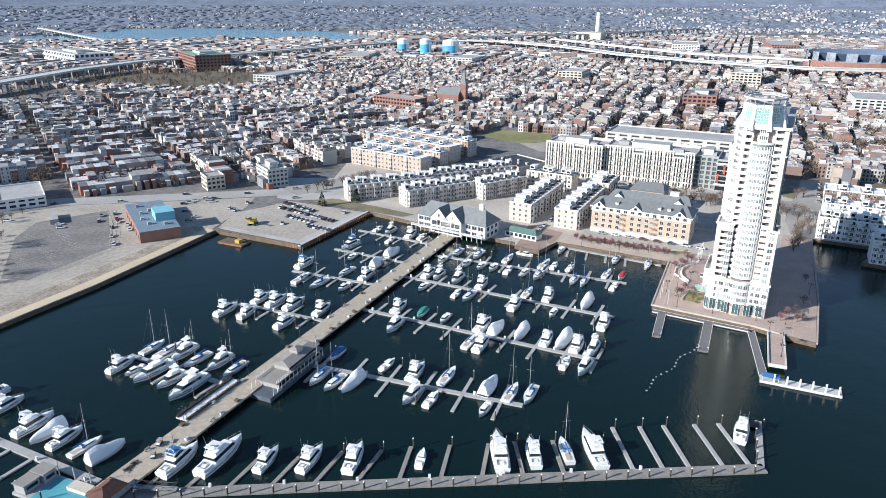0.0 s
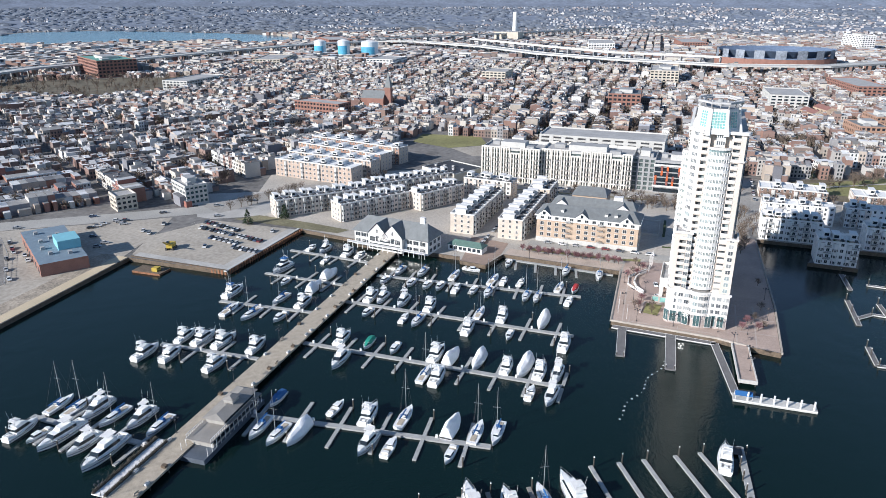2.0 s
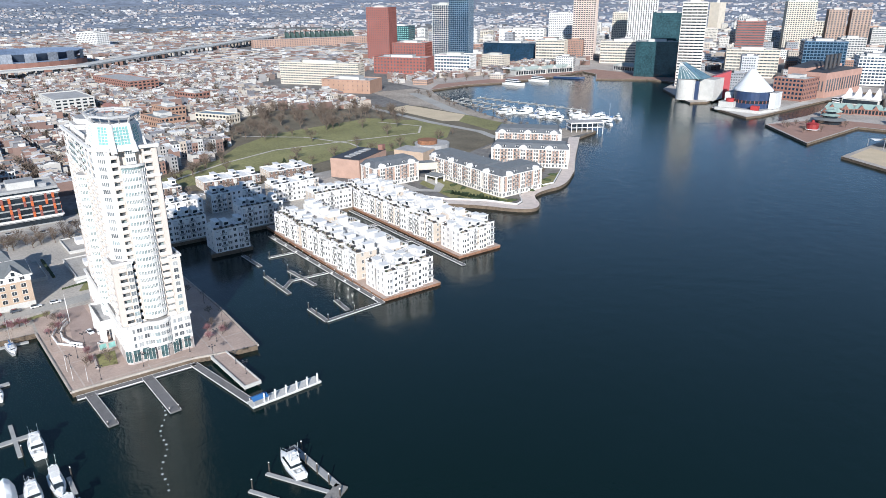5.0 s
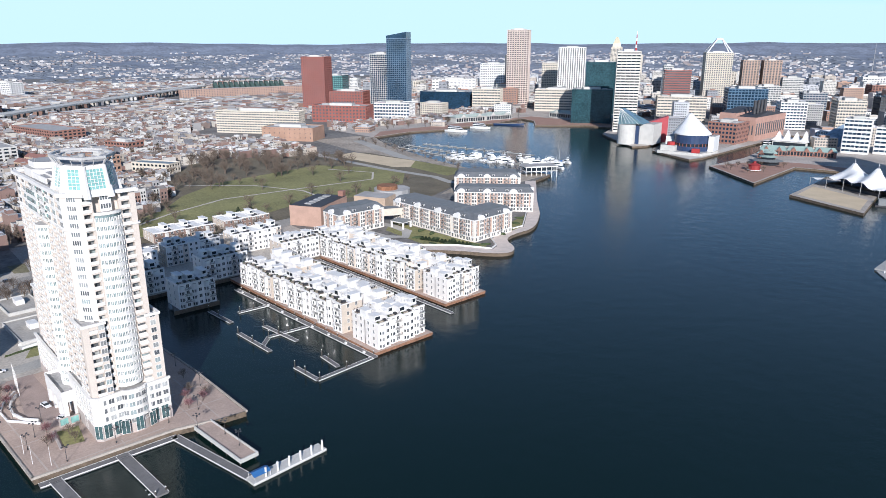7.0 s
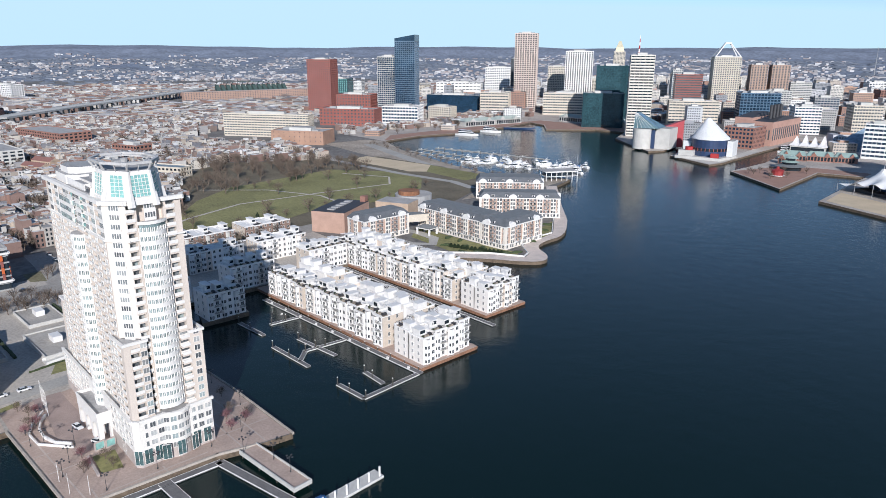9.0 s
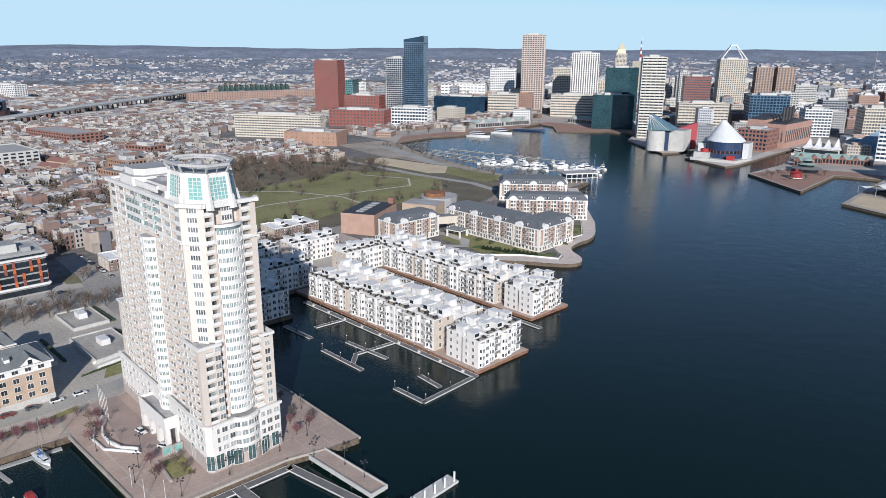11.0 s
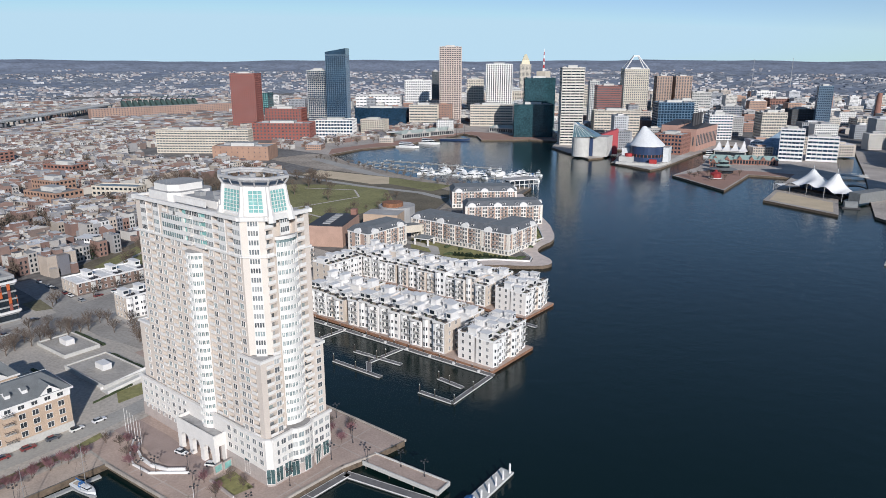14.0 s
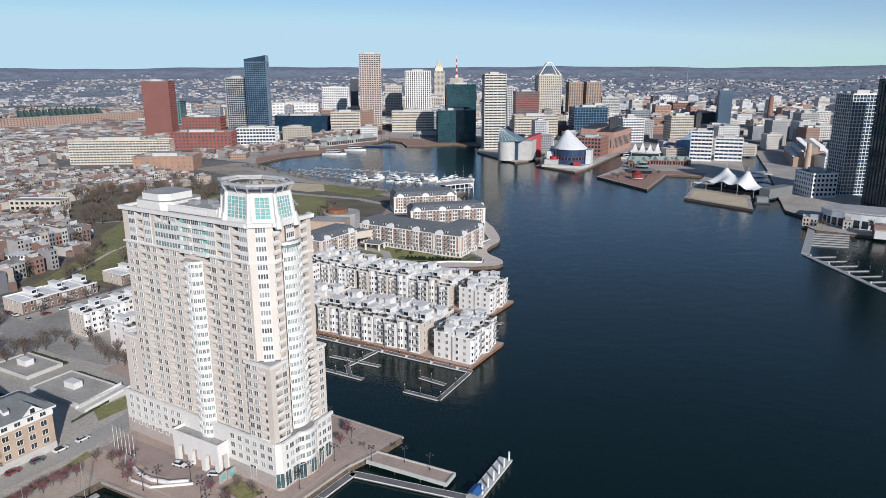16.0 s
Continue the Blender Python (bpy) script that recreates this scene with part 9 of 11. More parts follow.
part("window_band", g, aq, "band of dark windows")
for a in range(28):
    g = Geo(RED_STONE)
    g.turn(19.75 * math.cos(radians(a * 360 / 28)), -4 + 19.75 * math.sin(radians(a * 360 / 28)), 0, a * 360 / 28)
    g.box(-0.25, 0.25, -0.35, 0.35, 8.2, 11.8)
    part("mullion", g, aq)
g = Geo(AQ_WHITE)
ring = [(-4 + 20.6 * math.cos(2 * math.pi * k / 28), -4 + 20.6 * math.sin(2 * math.pi * k / 28)) for k in range(28)]
ring = [(x + 4, y) for x, y in ring]
g.loft([[(x, y, 21) for x, y in ring], [(x, y, 22) for x, y in ring], [(-7 + (x + 7) * 0.09, 4 + (y - 4) * 0.09, 43) for x, y in ring]])
part("pyramid_roof", g, aq, "white pyramid roof leaning to one side")
g = Geo(AQ_WHITE, FLATROOF)
g.box(-29, -19.9, -8, 18, 3, 17, 0, 1)
g.box(-29, -12, 16, 24, 3, 20, 0, 1)
part("side_block", g, aq, "white side block")
g = Geo(AQ_WHITE, FLATROOF)
g.box(19.8, 26, -10, 12, 3, 20, 0, 1)
part("end_block", g, aq, "white stair block")
g = Geo(PALE, FLATROOF)
g.box(-28, -12, -28, -18, 3, 9, 0, 1)
part("entrance_block", g, aq, "pale entrance block")
g = Geo(CANVAS_RED)
g.cyl(-18, -22, 9, 12.5, 4.5, 12)
part("kiosk", g, aq, "red rooftop drum")
g = Geo(CANVAS_RED)
g.box(8, 16, -31, -26, 3, 7.5)
part("ticket_booth", g, aq, "red ticket booth")
aq2 = thing("aquarium_hall", -262, 722, LAND, 12, "grey concrete aquarium hall with glass prism roof", "aquarium")
g = Geo(AQ_NAVY, FLATROOF)
g.box(-14, 6, -8, 20, 0, 23, 0, 1)
part("hall", g, aq2, "dark blue recessed hall")
g = Geo(PALE, FLATROOF)
g.box(6.1, 24, -6, 24, 0, 25, 0, 1)
part("block", g, aq2, "pale concrete block")
g = Geo(PALE, FLATROOF)
g.cyl(-9, -10, 0, 24, 11, 22, 0, 1)
part("drum", g, aq2, "pale concrete drum")
PRISM = mat("prism_glass", (0.13, 0.22, 0.25), 0.1, var=0.4, scale=0.1)
g = Geo(PRISM)
g.loft([[(-19, -14, 24), (12, -12, 25.2), (12, 16, 25.2), (-19, 16, 24)], [(-18.5, -12, 43), (-16, -12, 42), (-16, 8, 40), (-18.5, 8, 42)]])
part("glass_prism", g, aq2, "green glass prism roof")
g = Geo(WHITE)
for k in range(6):
    x = -19 + 5.2 * k
    g.tube((x, -14 + 0.35 * k, 24.3), (-18.4 + 0.4 * k, -12.1, 42.5), 0.25, 4)
part("glazing_bar", g, aq2)
wedge = thing("red_wedge_hall", -254, 752, LAND, 35, "red sloping wedge-shaped hall with pale base", "hall")
g = Geo(mat("red_panel", (0.38, 0.05, 0.06), 0.5, var=0.1))
for y in (-6, 6):
    pts = [(-15, y, 0), (15, y, 0), (15, y, 33), (-15, y, 22)]
    g.face(pts if y < 0 else pts[::-1])
g.face([(15, -6, 0), (15, 6, 0), (15, 6, 33), (15, -6, 33)])
g.face([(-15, -6, 22), (15, -6, 33), (15, 6, 33), (-15, 6, 22)])
g.face([(-15, 6, 0), (-15, -6, 0), (-15, -6, 22), (-15, 6, 22)])
part("wall", g, wedge)

tent = thing("tent_pavilion", 24, 588, LAND, -24, "white tensile tent roof on two masts over a dark stage", "pavilion")
PEAKS = ((-9, 18, 22.0), (17, 14, 20.0))


def tent_height(x, y):
    """Sagging membrane between two mast heads and arched edges."""
    edge = min(1.0, max(0.0, (y + 2) / 38))
    base = 7.5 - 4.0 * edge - 3.0 * (x / 34) ** 2 + 1.3 * math.cos(x * math.pi / 8.5) * (1 - edge)
    return max(0.8, base + sum(h * math.exp(-math.hypot((x - px) * 0.85, y - py) / 8.0) * 0.86 for px, py, h in PEAKS))


g = Geo(mat("tent_membrane", (0.80, 0.80, 0.79), 0.6, var=0.08, scale=0.2))
xs, ys = [-34 + 68 * k / 34 for k in range(35)], [-2 + 38 * k / 18 for k in range(19)]
rows = [[g.pt((x, y, tent_height(x, y))) for x in xs] for y in ys]
for a, b in zip(rows, rows[1:]):
    for k in range(34):
        g.f.append([a[k], a[k + 1], b[k + 1], b[k]])
        g.m.append(0)
part("canopy", g, tent, "white tensile canopy with two peaks")
for px, py, h in PEAKS:
    g = Geo(ALU)
    g.tube((px, py, 0), (px, py, tent_height(px, py) + 1.5), 0.5, 6, 0, 0.3)
    part("mast", g, tent)
for k in range(5):
    x = -34 + 17 * k
    g = Geo(ALU)
    g.tube((x, -2, 0), (x, -2, tent_height(x, -2)), 0.28, 5)
    part("post", g, tent)
g = Geo(DARK, NAVY)
g.box(-26, 28, 8, 30, 0, 2.5)
g.box(-22, 26, 20, 30, 2.5, 5.5, 1)
part("stage", g, tent, "dark stage and seating")
g = Geo(SLATE)
g.box(36, 46, 4, 44, 0, 9)
part("stage_house", g, tent, "dark stage house")
land_sheet("grass_pier", [(2, 546), (57, 521), (49, 566), (-2, 592)], LAND + 0.1, SAND, "straw-coloured lawn on the pavilion pier")

land_sheet("pavement_harbour_piers", SHORE_NORTH[4:-1] + [(420, 1000), (-780, 1000), (-780, 640), (-640, 520)], LAND + 0.02, mat("harbour_paving", (0.47, 0.42, 0.375), 0.92, var=0.35, scale=0.03, fine=0.5), "worn paving of the inner harbour piers")
PROM = mat("harbour_pavers", (0.36, 0.22, 0.17), 0.9, var=0.2, scale=0.1)
land_sheet("pavement_inner_pier", [(-114, 629), (-46, 573), (-54, 684), (-13, 693), (-14, 716), (-60, 712), (-92, 700)], LAND + 0.1, PROM, "red brick pier promenade")
land_sheet("pavement_aquarium_pier", [(-210, 681), (-151, 653), (-148, 672), (-157, 806), (-170, 806), (-160, 720), (-208, 734)], LAND + 0.1, mat("pier_stone", (0.58, 0.55, 0.50), 0.9, var=0.2, scale=0.1), "pale stone aquarium pier")
COPPER = mat("green_copper", (0.30, 0.40, 0.37), 0.7, var=0.2, scale=0.15)
for x, y, w, d, deg, lab in ((-104, 752, 26, 15, 20, "low green-roofed brick pier restaurant"), (-80, 766, 26, 15, 20, "low green-roofed brick pier restaurant"), (-57, 775, 22, 14, 20, "low green-roofed brick pier restaurant"), (-96, 718, 16, 10, 0, "low grey-roofed pier kiosk")):
    t = thing("pier_restaurant", x, y, LAND, deg, lab, "restaurant", "pier restaurants")
    g = Geo(BRICK, GLASS)
    g.box(-w / 2, w / 2, -d / 2, d / 2, 0, 6)
    for k in range(int(w / 3.2)):
        g.box(-w / 2 + 0.8 + 3.2 * k, -w / 2 + 3 + 3.2 * k, -d / 2 - 0.08, -d / 2, 1, 5, 1)
    part("wall", g, t)
    g = Geo(COPPER)
    g.gable(-w / 2, w / 2, -d / 2, d / 2, 6, 10.5, 0, 0, 3, 0.8)
    part("roof", g, t)
    for k in (-1, 1):
        g = Geo(COPPER, BRICK)
        g.turn(k * w / 4, -d / 2 + 2, 6, 90)
        g.gable(-2.8, 4, -3, 3, 0, 4.2, 0, 1)
        part("gable", g, t)
t = thing("white_tent_roof", -117, 836, LAND, 10, "white folded tensile roof of a pier hall", "pavilion")
for k in range(4):
    g = Geo(WHITE)
    g.turn(-15 + 10 * k, 0, 0, 0)
    g.loft([[(-6, -13, 7), (6, -13, 7), (6, 13, 7), (-6, 13, 7)], [(-2.5, -7, 10.5), (2.5, -7, 10.5), (2.5, 7, 10.5), (-2.5, 7, 10.5)], [(-0.3, -2, 17 + 2 * (k % 2)), (0.3, -2, 17 + 2 * (k % 2)), (0.3, 2, 17 + 2 * (k % 2)), (-0.3, 2, 17 + 2 * (k % 2))]])
    part("peak", g, t)
g = Geo(PALE, GLASS)
g.box(-19, 19, -12, 12, 0, 7)
g.box(-18, 18, -12.1, -12, 1, 5.5, 1)
part("hall", g, t)
t = thing("glass_wedge_hall", -84, 858, LAND, 12, "sloping pale blue glass wedge beside a white office", "hall")
g = Geo(mat("pale_blue_glazing", (0.26, 0.36, 0.46), 0.12, var=0.35, scale=0.1, fine=0.4), WHITE)
g.face([(-24, -16, 0.5), (22, -16, 4), (22, 14, 34), (-4, 14, 14)])
g.face([(22, -16, 0), (22, 14, 0), (22, 14, 34), (22, -16, 4)])
g.face([(22, 14, 0), (-4, 14, 0), (-4, 14, 14), (22, 14, 34)], 1)
g.face([(-4, 14, 0), (-24, -16, 0), (-24, -16, 0.5), (-4, 14, 14)], 1)
g.face([(-24, -16, 0), (22, -16, 0), (22, -16, 4), (-24, -16, 0.5)], 1)
part("shell", g, t)
g = Geo(WHITE)
for k in range(1, 7):
    u = k / 7
    g.tube((-24 + 46 * u, -16.1, 0.8 + 3.5 * u), (-4 + 26 * u, 13.9, 14.3 + 20 * u), 0.3, 4)
part("glazing_bar", g, t)
t = thing("pagoda_pavilion", -80, 682, LAND, 0, "tiered dark round pavilion with broad eaves", "pavilion")
for k, (r, z) in enumerate(((15, 4), (9, 8), (6, 12))):
    g = Geo(SLATE, GLASS, COPPER)
    g.cyl(0, 0, z - 4, z, r * 0.75, 16, 1)
    g.cyl(0, 0, z, z + 1.6, r, 16, 2 if k else 0, None, r * 0.5)
    part("tier", g, t)
t = thing("red_lighthouse", -72, 632, LAND, 0, "squat round red lighthouse on screw piles", "lighthouse")
g = Geo(mat("lighthouse_red", (0.30, 0.035, 0.035), 0.6, var=0.15), WHITE)
g.cyl(0, 0, 1.5, 6, 5.5, 12)
g.cyl(0, 0, 6, 7.6, 6.2, 12, 0, None, 2.0)
g.cyl(0, 0, 7.6, 9.6, 1.4, 8)
part("drum", g, t)
g = Geo(WHITE)
g.cyl(0, 0, 1.0, 1.5, 6.8, 12)
part("gallery", g, t, "white gallery floor")
for k in range(6):
    g = Geo(CANVAS_RED)
    a = radians(60 * k)
    g.tube((5 * math.cos(a), 5 * math.sin(a), 0), (5 * math.cos(a), 5 * math.sin(a), 1.1), 0.25, 5)
    part("pile", g, t)
# east bank: curved podium, stepped brick flats, small chimney and a barge in the canal
t = thing("curved_podium", 0, 0, LAND, 0, "white curved waterfront podium with dark shopfronts", "office building")
curve = [(114, 496), (116, 486), (122, 479), (131, 474), (142, 471), (154, 470), (168, 471), (182, 475)]
g = Geo(AQ_WHITE, FLATROOF)
g.prism(curve + [(190, 515), (116, 515)], 0, 11, 0, 1)
part("wall", g, t)
for (ax, ay), (bx, by) in zip(curve, curve[1:]):
    L, a = math.hypot(bx - ax, by - ay), math.degrees(math.atan2(by - ay, bx - ax))
    n = max(1, round(L / 5))
    for k in range(n):
        g = Geo(GLASS)
        g.turn(ax + (bx - ax) * (k + 0.5) / n, ay + (by - ay) * (k + 0.5) / n, 0, a)
        g.box(-L / n * 0.36, L / n * 0.36, -0.12, 0.1, 0.5, 6.5)
        part("shop_window", g, t)
g = Geo(WHITE)
for (ax, ay), (bx, by) in zip(curve, curve[1:]):
    g.tube((ax, ay, 12.2), (bx, by, 12.2), 0.2, 4)
    g.tube((ax, ay, 11), (ax, ay, 12.2), 0.15, 4)
part("roof_railing", g, t)
t = thing("stepped_brick_flats", 78, 890, LAND, 10, "long terraced brown brick flats with white dormers along the canal", "housing")
for k, (w, h) in enumerate(((46, 12), (34, 18), (20, 24))):
    g = Geo(BROWN, FLATROOF)
    g.box(-w / 2, w / 2, -62 + 3 * k, 62 - 3 * k, (0, 12, 18)[k], h, 0, 1)
    part("storey", g, t)
    g = Geo(WHITE, GLASS)
    for sx in (-1, 1):
        for i in range(12):
            g.turn(sx * w / 2, -55 + 10 * i, h, 0 if sx > 0 else 180)
            g.box(-5, 0.4, -2.2, 2.2, -4.2, -0.2)
            g.gable(-5, 0.6, -2.4, 2.4, -0.2, 1.8, 0, 0)
            g.box(0.4, 0.5, -1.5, 1.5, -3.4, -0.8, 1)
    part("dormer", g, t)["kind"] = "stuff"
t = thing("small_brick_chimney", 82, 822, LAND, 0, "stout orange brick chimney by the canal", "chimney")
g = Geo(ORANGE_BRICK, DARK)
g.cyl(0, 0, 0, 30, 3.6, 14, 0, 1, 2.8)
part("shaft", g, t)
t = thing("canal_barge", 63, 560, 0, 20, "dark covered work barge in the canal", "barge")
g = Geo(DARK)
g.box(-7, 7, -4.5, 4.5, -0.3, 1.2)
part("hull", g, t)
g = Geo(SLATE)
g.loft([[(x, 4 * math.cos(math.pi * k / 8), 1.2 + 5 * math.sin(math.pi * k / 8)) for k in range(9)] for x in (-5, 5)])
part("cover", g, t, "dark arched cover")
# bridges over the narrow canal
for x0, y0, x1, y1, w, arch, lab in ((21, 735, 52, 742, 9, 0.0, "flat pale road bridge over the canal"), (41, 640, 64, 652, 4, 3.5, "dark arched footbridge over the canal")):
    L = math.hypot(x1 - x0, y1 - y0)
    t = thing("bridge", (x0 + x1) / 2, (y0 + y1) / 2, LAND, math.degrees(math.atan2(y1 - y0, x1 - x0)), lab, "bridge", "canal bridges")
    g = Geo(DARK if arch else PALE)
    ring = lambda u, o: [(u * L / 2, -w / 2, o), (u * L / 2, w / 2, o), (u * L / 2, w / 2, o + 1.0), (u * L / 2, -w / 2, o + 1.0)]
    g.loft([ring(-1 + k / 6, 0.2 + arch * (1 - (-1 + k / 6) ** 2)) for k in range(13)])
    part("deck", g, t)
    for sy in (-1, 1):
        g = Geo(DARK if arch else WHITE)
        for k in range(12):
            u0, u1 = -1 + k / 6, -1 + (k + 1) / 6
            z0, z1 = (1.2 + arch * (1 - u * u) for u in (u0, u1))
            g.tube((u0 * L / 2, sy * w / 2, z0), (u0 * L / 2, sy * w / 2, z0 + 1.3), 0.1, 4)
            g.tube((u0 * L / 2, sy * w / 2, z0 + 1.3), (u1 * L / 2, sy * w / 2, z1 + 1.3), 0.1, 4)
        part("railing", g, t)


def ship(x, y, deg, L, B, tall, label):
    ob = thing("ship", x, y, 0, deg, label, "ship", "ships at the quay")
    part("hull", hull_geo(L, B, 3.0, NAVY if tall else HULL, TEAK), ob)
    if tall:
        for k, hh in ((-0.25, 26), (0.05, 30), (0.3, 24)):
            g = Geo(DARK)
            g.tube((L * k, 0, 2), (L * k, 0, hh), 0.35, 6, 0, 0.15)
            for z in (0.45, 0.65, 0.82):
                g.tube((L * k, -6, hh * z), (L * k, 6, hh * z), 0.15, 4)
            g.tube((L * k, 0, hh * 0.95), (L * k + 8, 0, 3), 0.06, 3)
            part("mast", g, ob)
    else:
        for k in range(2):
            part("deck_house", cabin_geo(-L * 0.35, L * (0.3 - 0.12 * k), B * 0.8, 2.8 + 2.6 * k, 5.2 + 2.6 * k, HULL, GLASS, 0.3), ob)
    return ob


ship(-512, 650, 15, 36, 10, False, "white two-deck cruise ship at the quay")
ship(-516, 704, 12, 34, 9, False, "white two-deck harbour cruiser at the quay")
ship(-518, 770, 28, 48, 11, True, "dark three-masted museum ship")
ship(-139, 836, 88, 52, 9, False, "white museum ship with superstructure")

# inner harbour marina
for i, (x0, y0, x1, y1) in enumerate(((-450, 487, -318, 482), (-455, 508, -310, 505), (-448, 530, -292, 560), (-300, 482, -225, 520))):
    floating_dock(x0, y0, x1, y1, 2.0, 10 if i < 3 else 6, 8, "pale floating dock of the inner marina", step=13)
inner_rng = random.Random(9)
for i in range(34):
    t = inner_rng.random()
    x, y = -345 + 130 * t + inner_rng.uniform(-12, 12), 484 + 45 * t + inner_rng.uniform(-16, 26)
    moor(x, y, inner_rng.choice("mymymkcs"), inner_rng.choice((75, 255, 165)))
pv = thing("pier_pavilion", -204, 462, LAND, 60, "white open pier pavilion on columns", "pavilion")
g = Geo(WHITE, FLATROOF)
g.box(-16, 16, -8, 8, 8, 9, 0, 1, True)
g.box(-16, 16, -8, 8, 4, 4.5, 0, 1, True)
for i in range(7):
    for y in (-7.5, 7.5):
        g.box(-15.5 + i * 5.1, -15 + i * 5.1, y - 0.3, y + 0.3, -2, 8)
part("frame", g, pv)
g = Geo(GLASS)
g.box(-14, 12, -6, 6, 4.5, 8)
part("glazing", g, pv)

# eastern marina by the towers
floating_dock(112, 375, 190, 262, 3.4, 9, 16, "broad pale floating dock with fingers", sides=(1,), step=11)
ob, L = deck("marina_pier", 110, 480, 112, 376, 5, 0.3, 1.2, FLOAT, "broad grey marina pier with slatted berths", "pier")
for i in range(9):
    ob, L = deck("floating_dock", 113, 470 - i * 8, 136, 476 - i * 8, 2.2, 0.05, 0.7, FLOAT, "grey slatted floating yacht berth", "dock")
    tagged(ob, group="slatted berths")
ship(140, 488, 8, 44, 9, False, "long white superyacht at the round quay")
moor(165, 400, "m", 60)
moor(178, 380, "m", 60)

# ---- rooftop marks of the skyline ----
TRUSS_BASE = Geo(WHITE)
TRUSS_BASE.box(-25, 25, -21, 21, 0, 0.8, bottom=True)
t = part("roof_truss", TRUSS_BASE, bpy.data.objects["truss_tower"], "white pyramidal roof truss", at=pose(0, 0, 103))
for sx in (-1, 1):
    for sy in (-1, 1):
        g = Geo(WHITE)
        g.tube((sx * 24, sy * 20, 0), (sx * 5, sy * 4, 26), 1.2, 5)
        part("leg", g, t)
g = Geo(WHITE)
g.box(-6, 6, -5, 5, 25.5, 28)
part("cap", g, t)
g = Geo(mat("gilded_tile", (0.46, 0.42, 0.30), 0.5, metal=0.2, var=0.15), GREEN_GLASS)
g.prism([(-15, -15), (15, -15), (15, 15), (-15, 15)], 0, 14, 0, 0, 0.8)
g.prism([(-12, -12), (12, -12), (12, 12), (-12, 12)], 14, 34, 0, 0, 0.3)
part("gilded_roof", g, bpy.data.objects["dome_tower"], "gilded stepped roof", at=pose(0, 0, 109))
t = thing("antenna_mast", -1150, 2120, LAND, 0, "red and white banded antenna mast", "antenna")
for k in range(7):
    g = Geo(CANVAS_RED if k % 2 else WHITE)
    g.cyl(0, 0, 85 + k * 11, 96 + k * 11, 4.2 - 0.45 * k, 6, r1=3.75 - 0.45 * k)
    part("mast_section", g, t)
g = Geo(BEIGE, FLATROOF)
g.box(-18, 18, -18, 18, 0, 85, 0, 1)
part("tower", g, t)
for x, y, hgt in ((-700, 3100, 330), (-560, 3150, 340)):
    t = thing("radio_mast", x, y, hill_height(x, y), 0, "thin distant lattice radio mast", "radio mast", "radio masts")
    g = Geo(GREY)
    g.tube((0, 0, 0), (0, 0, hgt * 0.36), 1.6, 4, 0, 0.6)
    part("mast", g, t)
g = Geo(BLUE_GLASS)
g.loft([[(-17, -16, 0), (17, -16, 0), (17, 16, 0), (-17, 16, 0)], [(-17, -16, 4), (17, -16, 10), (17, 16, 10), (-17, 16, 4)]])
part("slanted_roof", g, bpy.data.objects["blue_tower"], "slanted blue glass roof", at=pose(0, 0, 129.2))
t = thing("brick_chimney", -29, 1425, LAND, 0, "tall tapering brick chimney", "chimney")
g = Geo(BRICK)
g.cyl(0, 0, 0, 62, 6.5, 12, 0, None, 4)
part("shaft", g, t)
t = thing("power_plant", -192, 884, LAND, 2, "old brick power plant with dark roof and stacks", "power plant")
for k, (x0, x1, hh) in enumerate(((-24, -2, 34), (-2, 24, 30))):
    g = Geo(mat("plant_brick", (0.46, 0.28, 0.225), 0.88, var=0.18, scale=0.15, fine=1.5), DARK)
    g.box(x0, x1, -40, 60, 0, hh, 0, 1)
    g.gable(x0 + 1, x1 - 1, -38, 58, hh, hh + 5, 1, 1, 3)
    part("hall", g, t)
    for i in range(6):
        g = Geo(OFFICE_GLASS)
        xa = x0 + 1.6 + (i % 6) * (x1 - x0 - 2) / 6
        g.box(xa, xa + 1.7, -40.1, -40, 8, hh - 10)
        part("tall_window", g, t)
for k in range(14):
    g = Geo(OFFICE_GLASS)
    g.box(24, 24.1, -37 + 7 * k, -33.5 + 7 * k, 7, 22)
    part("tall_window", g, t)
for k in range(4):
    g = Geo(DARK)
    g.cyl(14, -24 + 11 * k, 33, 50, 2.0, 10)
    part("stack", g, t)

# pavilions at the head of the harbour
for x, y, w, deg in ((-510, 912, 66, 4), (-448, 908, 62, 4), (-588, 748, 56, 78), (-580, 806, 50, 78)):
    t = thing("market_pavilion", x, y, LAND, deg, "long pale green-roofed waterfront pavilion", "pavilion", "waterfront pavilions")
    g = Geo(PALE, GLASS)
    g.box(-w / 2, w / 2, -10, 10, 0, 8)
    for k in range(int(w / 4.5)):
        g.box(-w / 2 + 1 + 4.5 * k, -w / 2 + 4.4 + 4.5 * k, -10.1, 10.1, 1, 6.5, 1)
    part("wall", g, t)
    g = Geo(mat("pale_copper_roof", (0.42, 0.48, 0.44), 0.7, var=0.2, scale=0.15))
    g.gable(-w / 2, w / 2, -10, 10, 8, 12, 0, 0, 8, 1.5)
    part("roof", g, t)
    for k in (-1, 1):
        g = Geo(mat("pale_copper_roof", (0.42, 0.48, 0.44)), PALE)
        g.turn(k * w * 0.27, -8, 8, 90)
        g.gable(-4, 8, -5, 5, 0, 5, 0, 1)
        part("gable", g, t)
t = thing("visitor_centre", -628, 738, LAND, 25, "low glass visitor centre under a pale wing roof", "visitor centre")
g = Geo(GLASS)
g.box(-18, 18, -8, 8, 0, 5)
part("glazing", g, t)
g = Geo(WHITE)
